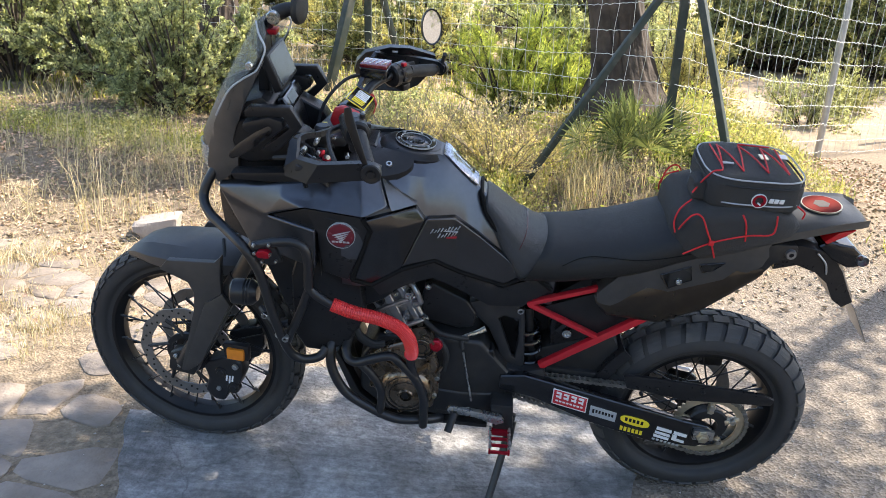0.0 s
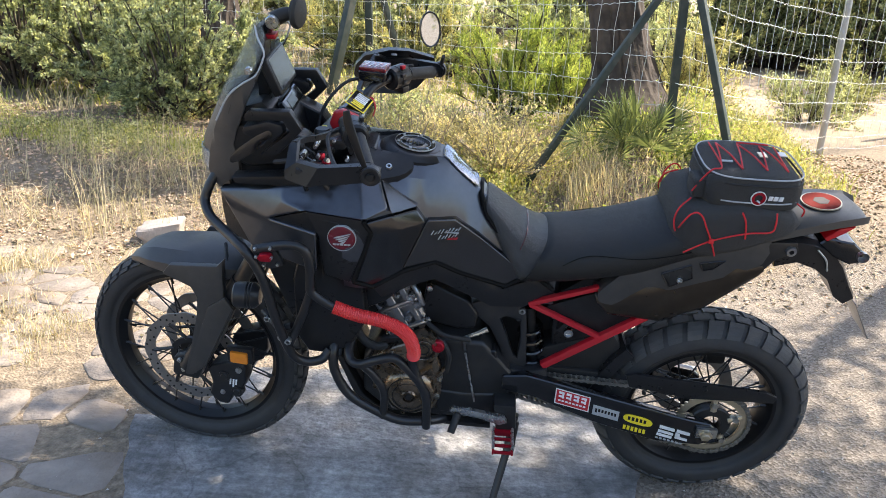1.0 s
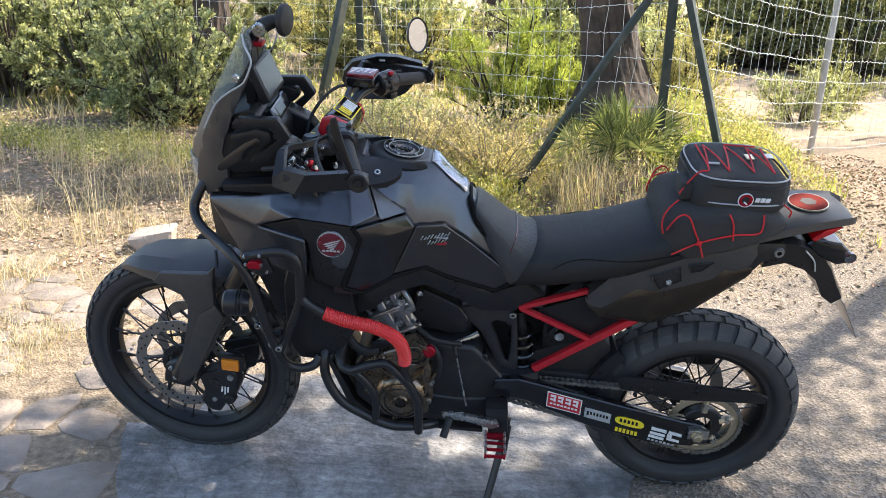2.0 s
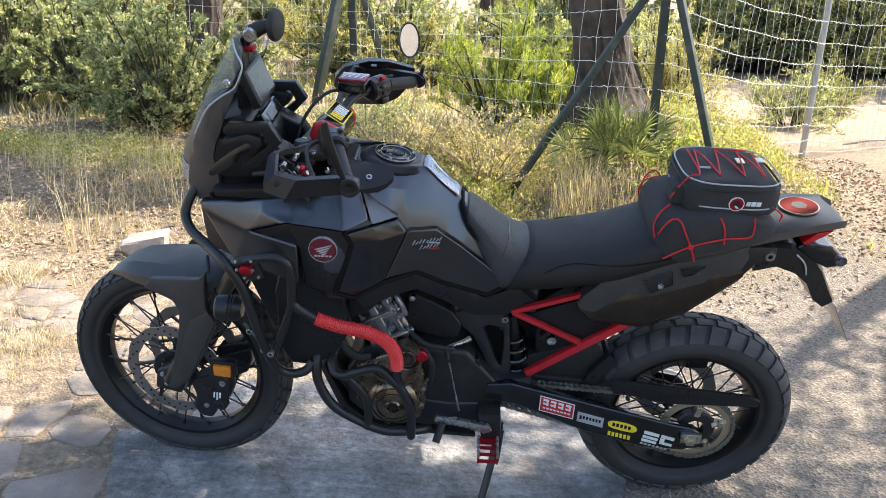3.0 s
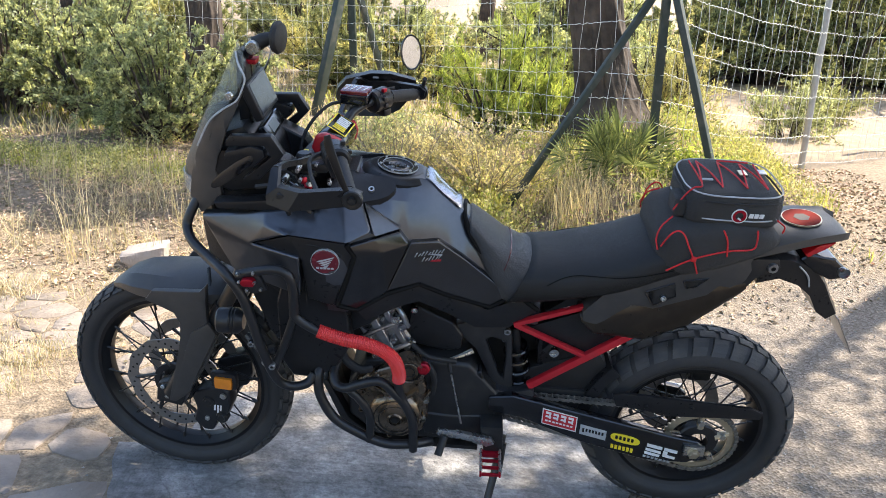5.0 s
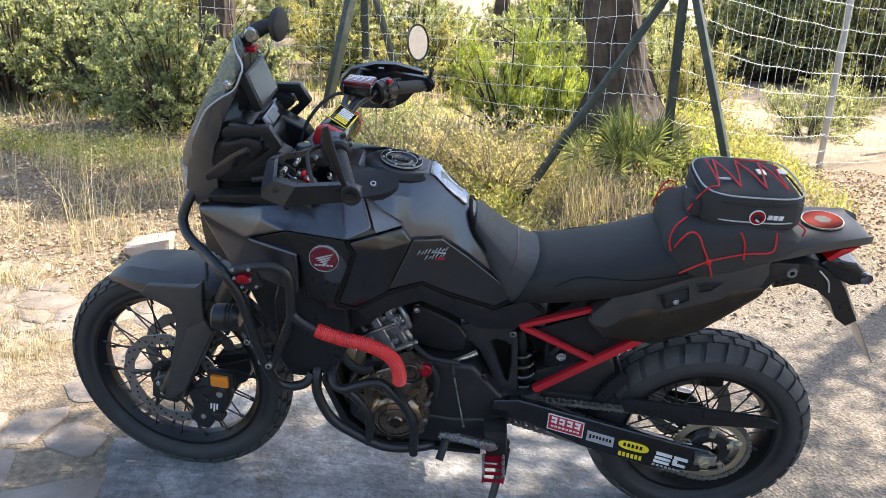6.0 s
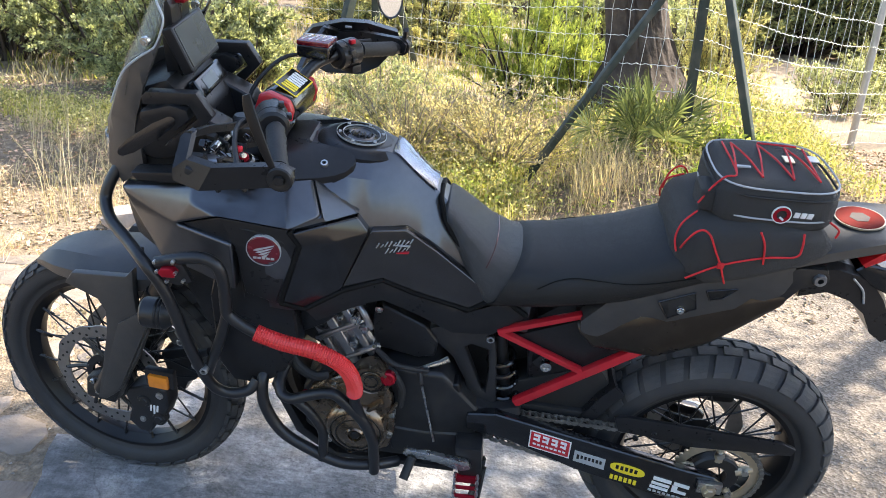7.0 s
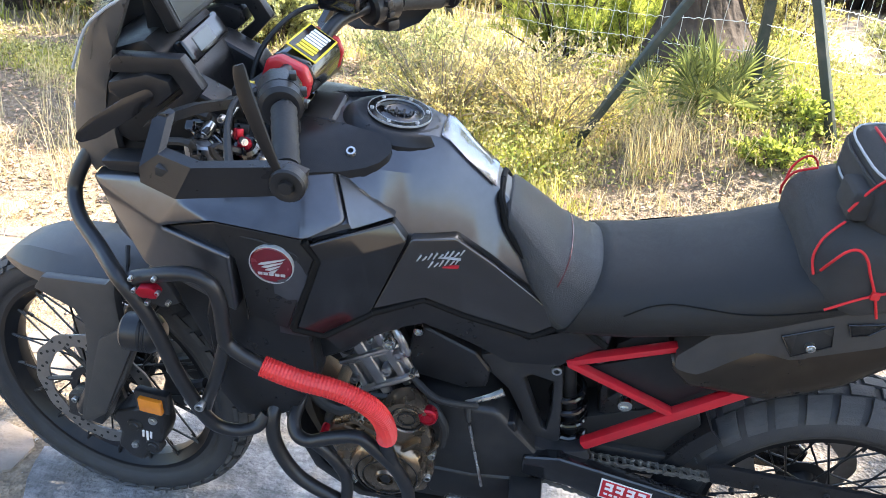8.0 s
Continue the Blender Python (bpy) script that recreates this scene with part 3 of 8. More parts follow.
def body_panels():
    for name, poly, material, lift, label in (
        ("frame_cover", [(-0.956, 0.798), (-0.895, 0.83), (-0.800, 0.836), (-0.622, 0.748), (-0.535, 0.786), (-0.485, 0.752), (-0.560, 0.690), (-0.651, 0.690), (-0.804, 0.785), (-0.936, 0.760)], PLASTIC, 0.006, ""),
    ):
        bm = bmesh.new()
        skin(bm, poly, side, 0.03, lift)
        both(name, bm, material, label)
    # fairing wing, folded along its middle, with the nose cheek below it
    wing = {"a": (-1.362, -0.124, 1.002), "b": (-1.276, -0.169, 0.865), "c": (-1.093, -0.238, 0.845), "d": (-1.092, -0.240, 0.958),
            "e": (-1.220, -0.197, 0.968), "f": (-1.116, -0.233, 1.015), "g": (-0.974, -0.231, 0.998), "h": (-0.920, -0.196, 1.012),
            "i": (-0.947, -0.144, 1.069), "j": (-0.994, -0.158, 1.068), "k": (-1.180, -0.180, 1.050), "l": (-1.181, -0.203, 1.025), "m": (-0.982, -0.212, 1.024)}
    both("upper_fairing", facets(wing, ("a e l k", "k l m j", "e f l", "f g m l", "g h m", "m h i j", "a b e", "b c d e"), soft=0.007), PAINT, "satin graphite fairing wing", angle=45)
    # recessed panel that carries the badge
    badge_panel = {"a": (-1.215, -0.192, 0.964), "b": (-1.116, -0.229, 1.009), "c": (-0.983, -0.230, 0.995), "d": (-0.963, -0.228, 0.963), "e": (-1.013, -0.237, 0.818), "f": (-1.075, -0.237, 0.838), "g": (-1.088, -0.236, 0.950)}
    both("badge_panel", facets(badge_panel, ("a b g", "b c d g", "d e f g"), sink=0.006), PLASTIC)
    intake = {"a": (-0.970, -0.230, 0.992), "b": (-0.954, -0.227, 0.961), "c": (-0.995, -0.238, 0.830), "d": (-0.957, -0.222, 0.807), "e": (-0.885, -0.184, 0.835),
              "f": (-0.832, -0.156, 0.966), "g": (-0.855, -0.154, 0.998), "h": (-0.914, -0.198, 0.998), "i": (-0.894, -0.196, 0.960)}
    both("intake_panel", facets(intake, ("a h i b", "h g f i", "b i e d c", "i f e"), soft=0.0035), GLOSS)
    knee = {"a": (-0.828, -0.153, 0.968), "b": (-0.759, -0.124, 0.961), "c": (-0.693, -0.116, 0.911), "d": (-0.564, -0.106, 0.800), "e": (-0.616, -0.110, 0.765), "f": (-0.739, -0.127, 0.809), "g": (-0.804, -0.149, 0.850), "h": (-0.884, -0.184, 0.842)}
    both("knee_panel", facets(knee, ("a g h", "a b f g", "b c e f", "c d e"), soft=0.0035), CARBON, "dark carbon-patterned knee panel")
    # folded tank facet behind the wing
    fold = {"a": (-0.944, -0.142, 1.068), "b": (-0.853, -0.146, 1.003), "c": (-0.912, -0.194, 1.002), "d": (-0.917, -0.192, 1.012)}
    both("tank_fold", facets(fold, ("a b c d",)), PAINT)
    # inner dark liner behind the nose panels
    bm = bmesh.new()
    rings = []
    for k in range(9):
        x = -1.37 + 0.37 * k / 8
        half = [(max(0, w - 0.03), z - 0.02) for w, z in section(x)]
        rings.append([(x, -w, z) for w, z in half] + [(x, w, z) for w, z in reversed(half[1:])])
    loft(bm, rings)
    part("fairing_liner", bm, PLASTIC, bike)
    # badge
    bm = bmesh.new()
    c = Vector((-1.030, -0.2262, 0.945))
    lathe(bm, [(0, -0.004), (0.031, -0.004), (0.034, -0.002), (0.034, 0.006)], Matrix.Translation(c), 36)
    bdg = part("badge", bm, BADGE, bike, "round dark red emblem with a silver shape")
    bm = bmesh.new()
    lathe(bm, [(0.0338, -0.0045), (0.0350, -0.0045), (0.0354, -0.003), (0.0354, 0.006), (0.0338, 0.006), (0.0338, -0.0045)], Matrix.Translation(c), 36)
    part("badge_ring", bm, SILVER, bdg)
    bm = bmesh.new()
    for k in range(4):
        x0, z = c.x - 0.021 + 0.005 * k, c.z + 0.002 - 0.0048 * k
        prism(bm, [(x0, z - 0.002), (x0 + 0.006, z + 0.002), (c.x + 0.024 - 0.004 * k, z + 0.014 - 0.002 * k), (c.x + 0.021 - 0.004 * k, z + 0.0108 - 0.002 * k), (x0 + 0.010, z - 0.0018)], c.y - 0.0055, c.y - 0.003, 0.0006)
    for k in range(5):
        x0 = c.x - 0.022 + 0.009 * k
        prism(bm, [(x0, c.z - 0.019), (x0 + 0.007, c.z - 0.019), (x0 + 0.007, c.z - 0.0145), (x0, c.z - 0.0145)], c.y - 0.0055, c.y - 0.003, 0.0004)
    part("badge_shape", bm, SILVER, bdg)
    # script on the knee panel as slanted bars
    bm = bmesh.new()
    for r, (z, x0, count) in enumerate(((0.927, -0.818, 9), (0.911, -0.800, 6))):
        for k in range(count):
            x = x0 + 0.0083 * k
            y = -0.1570 + 0.42 * (x + 0.828)
            prism(bm, [(x, z), (x + 0.0022, z), (x + 0.009, z + 0.012 - 0.004 * (k % 3 == 1)), (x + 0.0062, z + 0.012 - 0.004 * (k % 3 == 1))], y, y + 0.004, 0.0005)
    prism(bm, [(-0.822, 0.9270), (-0.748, 0.9270), (-0.748, 0.9280), (-0.82, 0.9280)], -0.1375, -0.131, 0.0004)
    part("model_lettering", bm, SILVER, bike)
    bm = bmesh.new()
    prism(bm, [(-0.800, 0.905), (-0.752, 0.909), (-0.75, 0.912), (-0.798, 0.908)], -0.1360, -0.129, 0.0004)
    part("lettering_underline", bm, RED, bike)
    # thin black tubes drawn as the shade of crease lines on the badge panel
    for line in ([(-1.150, 0.958), (-1.076, 0.988), (-1.005, 0.970), (-0.990, 0.945), (-1.026, 0.822)], [(-1.082, 0.822), (-1.086, 0.930), (-1.120, 0.952)]):
        tmp = tube(bmesh.new(), [(x, -0.2228 + 0.32 * max(0.0, -1.088 - x), z) for x, z in line], 0.0016, 6, 3)
        both("panel_crease", tmp, GRIP)
    # near-black tubes as the shadow in the gap under badge, intake and knee panels
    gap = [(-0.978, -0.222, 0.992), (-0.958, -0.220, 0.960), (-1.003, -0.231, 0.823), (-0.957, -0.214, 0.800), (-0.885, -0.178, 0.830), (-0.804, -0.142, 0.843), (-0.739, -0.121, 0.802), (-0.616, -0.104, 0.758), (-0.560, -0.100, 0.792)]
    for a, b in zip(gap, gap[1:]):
        both("panel_gap", tube(bmesh.new(), [a, b], 0.0070, 8, 1), GAPSEAM)
    # glossy film strip on the rear flank of the tank, sky sheen painted in
    bm = bmesh.new()
    strip = []
    for k in range(8):
        x = -0.800 + 0.094 * k / 7
        strip.append([(x, y, roof(x, y) + 0.003) for y in (-0.040, -0.034, 0.0, 0.034, 0.040)])
    loft(bm, strip, cap=False, closed=False)
    bmesh.ops.solidify(bm, geom=bm.faces[:], thickness=-0.003)
    part("tank_pad", bm, SHINE, bike, "glossy protector strip with the sky's sheen in its colour", angle=50)
    # near-black tube standing in for the shaded gap between tank and seat
    for s in (1, -1):
        bm = tube(bmesh.new(), [(-0.697, 0, 1.006), (-0.696, -s * 0.04, 0.999), (-0.690, -s * 0.055, 0.984), (-0.672, -s * 0.074, 0.943), (-0.609, -s * 0.096, 0.873), (-0.532, -s * 0.106, 0.793), (-0.488, -s * 0.108, 0.758)], 0.0062, 8)
        part("seat_gap", bm, GAPSEAM, bike)
    # filler cap in its surround
    m = Matrix.Translation((-0.876, 0, 1.102)) @ Matrix.Rotation(radians(8), 4, "Y") @ Matrix.Rotation(radians(-90), 4, "X")
    bm = bmesh.new()
    lathe(bm, [(0, -0.004), (0.060, -0.004), (0.072, -0.001), (0.084, 0.010), (0.084, 0.03)], m @ Matrix.Diagonal((1.1, 1, 0.95, 1)), 40)
    part("cap_surround", bm, PLASTIC, bike)
    bm = bmesh.new()
    lathe(bm, [(0, -0.008), (0.020, -0.008), (0.024, -0.010), (0.028, -0.008), (0.038, -0.008), (0.041, -0.011), (0.051, -0.011), (0.053, -0.008), (0.053, 0.0)], m, 40)
    cap = part("filler_cap", bm, GLOSS, bike, "black filler cap with silver rings")
    for r in (0.0395, 0.0525):
        bm = bmesh.new()
        lathe(bm, [(r - 0.0004, -0.008), (r - 0.0004, -0.0117), (r + 0.0004, -0.0117), (r + 0.0004, -0.008), (r - 0.0004, -0.008)], m, 40)
        part("cap_ring", bm, SILVER, cap)
    for k in range(6):
        a = k * math.tau / 6 + 0.3
        bm = bmesh.new()
        bolt(bm, (0, 0, 0), 0.0035, 0.003, m @ Matrix.Translation((0.046 * math.cos(a), -0.011, 0.046 * math.sin(a))))
        part("cap_bolt", bm, SILVER, cap)
    for k in range(4):
        bm = bmesh.new()
        block(bm, (-0.018 + 0.012 * k, -0.009, 0), (0.004, 0.004, 0.016), 0.001, m)
        part("cap_mark", bm, CAST, cap)
    bm = bmesh.new()
    block(bm, (-1.000, 0, 1.096), (0.06, 0.11, 0.03), 0.012, None, 3)
    part("tank_front_cover", bm, PLASTIC, bike)
    for s in (1, -1):
        bm = bmesh.new()
        bolt(bm, (0, 0, 0), 0.008, 0.008, Matrix.Translation((-0.930, -s * 0.108, 1.086)) @ Matrix.Rotation(radians(-60 if s > 0 else 240), 4, "X"))
        part("bolt", bm, STEEL, bike)
    tank_top()


def seat():
    st = [(-0.690, 0.986, 0.950, 0.055), (-0.678, 0.993, 0.93, 0.074), (-0.62, 0.957, 0.865, 0.098), (-0.56, 0.920, 0.805, 0.112), (-0.50, 0.897, 0.765, 0.122), (-0.46, 0.892, 0.755, 0.128)]
    st2 = [(-0.475, 0.895, 0.757, 0.131), (-0.40, 0.903, 0.772, 0.138), (-0.32, 0.926, 0.80, 0.142), (-0.24, 0.958, 0.833, 0.142), (-0.17, 0.985, 0.862, 0.138), (-0.10, 0.985, 0.89, 0.13), (-0.04, 0.98, 0.91, 0.11)]
    def rings(stations):
        out = []
        for i in range((len(stations) - 1) * 4 + 1):
            k, t = divmod(i, 4)
            a, b = stations[k], stations[min(k + 1, len(stations) - 1)]
            x, zt, zb, w = [p + (q - p) * t / 4 for p, q in zip(a, b)]
            ring = []
            for j in range(24):
                u = j * math.tau / 24
                c, s = math.cos(u), math.sin(u)
                slant = 0.085 * (0.5 - 0.5 * s) * max(0.0, 1 - abs(x + 0.475) / 0.19)
                yy = w * math.copysign(abs(c) ** 0.80, c)
                zz = (zt + zb) / 2 + (zt - zb) / 2 * math.copysign(abs(s) ** 0.72, s)
                ring.append((x - 0.035 * max(0.0, 1 - abs(x + 0.475) / 0.19) - slant, yy, zz))
            out.append(ring)
        return out
    bm = loft(bmesh.new(), rings(st))
    a = part("rider_seat", bm, VINYLTOP, bike, "grippy dark grey seat nose with red stitching", angle=60)
    bm = loft(bmesh.new(), rings(st2))
    b = part("seat_cushion", bm, VINYL, bike, "black vinyl seat", angle=60)
    def flank(x, z):
        """Half width of the cushion at a height."""
        x = x + 0.05 * max(0.0, 1 - abs(x + 0.475) / 0.19)
        p, q = next((p, q) for p, q in zip(st2, st2[1:]) if p[0] <= x <= q[0])
        zt, zb, w = [i + (j - i) * (x - p[0]) / (q[0] - p[0]) for i, j in zip(p[1:], q[1:])]
        r = min(1.0, abs(z - (zt + zb) / 2) / ((zt - zb) / 2)) ** (1 / 0.72)
        return w * max(0.0, 1 - r * r) ** 0.40
    for s in (1, -1):
        line = smooth_line([(-0.475, 0, 0.852), (-0.44, 0, 0.872), (-0.40, 0, 0.884), (-0.35, 0, 0.888), (-0.29, 0, 0.891), (-0.22, 0, 0.904), (-0.16, 0, 0.920)], 4)
        part("seam", tube(bmesh.new(), [(c.x, -s * (flank(c.x, c.z) + 0.0006), c.z) for c in line], 0.0014, 5, 1), GAPSEAM, b)
    ring = rings(st)[13]
    part("stitching", tube(bmesh.new(), [(x, y * 1.004, z + 0.0007) for x, y, z in ring[1:12]], 0.0009, 5), BADGE, a, "dark red stitching")


def tyre_round(R, w, th):
    """Radius and offset of the tread at the angle th from the crown: a round crown over upright sidewalls."""
    h = 0.42 * w
    return R - h + h * max(0.0, math.cos(th)) ** 0.85, math.sin(th) * w / 2


def tyre_profile(R, w, rim):
    """Outer profile of a tyre from bead to bead."""
    wall = R - 0.42 * w
    out = [(rim - 0.004, -w * 0.36), (rim + 0.006, -w * 0.375), (rim + 0.012, -w * 0.40), (rim + 0.45 * (wall - rim), -w * 0.455), (rim + 0.8 * (wall - rim), -w * 0.49)]
    mid = []
    for k in range(17):
        r, y = tyre_round(R, w, -math.pi / 2 + math.pi * k / 16)
        mid.append((r, y))
    return out + mid + [(r, -y) for r, y in reversed(out)]


def wheel(name, c, R, w, rim, blocks, turn, front):
    """A spoked wheel: tyre with tread blocks, black rim, spokes, hub."""
    M = turn @ Matrix.Translation(c)
    bm = bmesh.new()
    lathe(bm, [(0, -0.055), (0.024, -0.055), (0.026, -0.048), (0.030, -0.036), (0.052, -0.034), (0.054, -0.028), (0.034, -0.024), (0.030, 0), (0.034, 0.024), (0.054, 0.028), (0.052, 0.034), (0.03, 0.036), (0.026, 0.05), (0, 0.055)], M, 28)
    hub = part(name, bm, CAST, bike, "black wire-spoked wheel")
    bm = bmesh.new()
    lathe(bm, tyre_profile(R - 0.006, w, rim), M, 72)
    tyre = part("tyre", bm, RUBBER, hub, "worn road-biased adventure tyre", angle=60)
    # tread blocks
    bm = bmesh.new()
    lanes = ((0.03, 0.30, 0.3), (0.34, 0.60, 0.5), (0.63, 0.76, 0.55)) if front else ((0.02, 0.22, 0.15), (0.26, 0.74, 0.5))
    for k in range(blocks):
        for s in (-1, 1):
            for lane, (a0, a1, skew) in enumerate(lanes):
                base = (k + (0.5 if s > 0 else 0) + 0.22 * lane) * math.tau / blocks
                wd = math.tau / blocks * (0.72 if front else 0.74)
                steps = 4
                rows = []
                for q in range(steps + 1):
                    ang = a0 + (a1 - a0) * q / steps
                    th = ang * 0.5 * math.pi
                    r, y = tyre_round(R - 0.006, w, th)
                    nr, ny = math.cos(th), s * math.sin(th)
                    row = []
                    for ta in (0.0, 1.0):
                        u = base + wd * ta + skew * ang * math.tau / blocks
                        row += [(r + nr * d, s * y + ny * d, u) for d in (0.006, -0.005)]
                    rows.append([bm.verts.new(M @ Vector((rr * math.cos(u), yy, rr * math.sin(u)))) for rr, yy, u in row])
                for p, q in zip(rows, rows[1:]):
                    bm.faces.new((p[0], p[2], q[2], q[0]))
                    bm.faces.new((p[0], q[0], q[1], p[1]))
                    bm.faces.new((p[2], p[3], q[3], q[2]))
                for p in (rows[0], rows[-1]):
                    bm.faces.new((p[0], p[1], p[3], p[2]))
    tagged(part("tread", bm, TREAD, hub, smooth=False), kind="stuff")
    bm = bmesh.new()
    rw = w * 0.36
    lathe(bm, [(rim + 0.006, -rw), (rim + 0.006, -rw + 0.004), (rim - 0.010, -rw + 0.006), (rim - 0.020, -rw * 0.5), (rim - 0.026, 0), (rim - 0.020, rw * 0.5), (rim - 0.010, rw - 0.006), (rim + 0.006, rw - 0.004), (rim + 0.006, rw), (rim - 0.014, rw), (rim - 0.018, rw - 0.006), (rim - 0.032, rw * 0.4), (rim - 0.034, 0), (rim - 0.032, -rw * 0.4), (rim - 0.018, -rw + 0.006), (rim - 0.014, -rw), (rim + 0.006, -rw)], M, 64)
    part("rim", bm, RIMBLACK, hub, "gloss black rim")
    n = 36 if front else 32
    for k in range(n):
        s = 1 if k % 2 else -1
        a = (k + 0.5) * math.tau / n
        off = (0.42 if (k // 2) % 2 else -0.42)
        bm = bmesh.new()
        p0 = M @ Vector((0.050 * math.cos(a + off * 1.9), s * 0.031, 0.050 * math.sin(a + off * 1.9)))
        p1 = M @ Vector(((rim - 0.024) * math.cos(a), s * rw * 0.55, (rim - 0.024) * math.sin(a)))
        tube(bm, [p0, p1], 0.0024, 6, 1)
        p2 = M @ Vector(((rim - 0.044) * math.cos(a), s * rw * 0.55, (rim - 0.044) * math.sin(a)))
        tube(bm, [p2, p1], 0.0040, 6, 1)
        part("spoke", bm, TUBE, hub)
    return hub, M


def disc(bm, M, y, r_out, r_in, waves, holes):
    """A wavy brake disc with drilled holes, as a ring of small sectors."""
    n = waves * 8
    t = 0.0022
    rings = []
    for k in range(n):
        a = k * math.tau / n
        ro = r_out - 0.0045 * (0.5 - 0.5 * math.cos(waves * a))
        ri = r_in + 0.003 * (0.5 - 0.5 * math.cos(waves * a))
        rings.append([bm.verts.new(M @ Vector((r * math.cos(a), yy, r * math.sin(a)))) for r, yy in ((ri, y - t), (ro, y - t), (ro, y + t), (ri, y + t))])
    for k in range(n):
        a, b = rings[k], rings[(k + 1) % n]
        for i in range(4):
            bm.faces.new((a[i], a[(i + 1) % 4], b[(i + 1) % 4], b[i]))
    return bm


tank()
body_panels()
seat()
fw, FM = wheel("front_wheel", FRONT, 0.3475, 0.092, 0.272, 40, STEER, True)
rw_, RM = wheel("rear_wheel", REAR, 0.324, 0.150, 0.226, 34, Matrix(), False)


def bar(bm, p0, p1, h, y0, y1, bevel=0.003):
    """A flat bar in the (x, z) plane from p0 to p1, h high, between y0 and y1."""
    a, b = Vector(p0), Vector(p1)
    d = (b - a).normalized()
    o = Vector((-d.y, d.x)) * h / 2
    return prism(bm, [tuple(a - o), tuple(b - o), tuple(b + o), tuple(a + o)], y0, y1, bevel)


BARS = Matrix.Translation((0, -0.006, 0.006)) @ Matrix.Translation((-1.03, 0, 1.18)) @ Matrix.Rotation(radians(3.2), 4, "X") @ Matrix.Translation((1.03, 0, -1.18)) @ STEER


def steered(name, bm, material, label="", twin=True, parent=None):
    """A part that turns with the bars, and its twin on the other side."""
    if twin:
        b2 = flip(bm)
        b2.transform(STEER)
        part(name, b2, material, parent or bike, label)
    bm.transform(STEER)
    return part(name, bm, material, parent or bike, label)


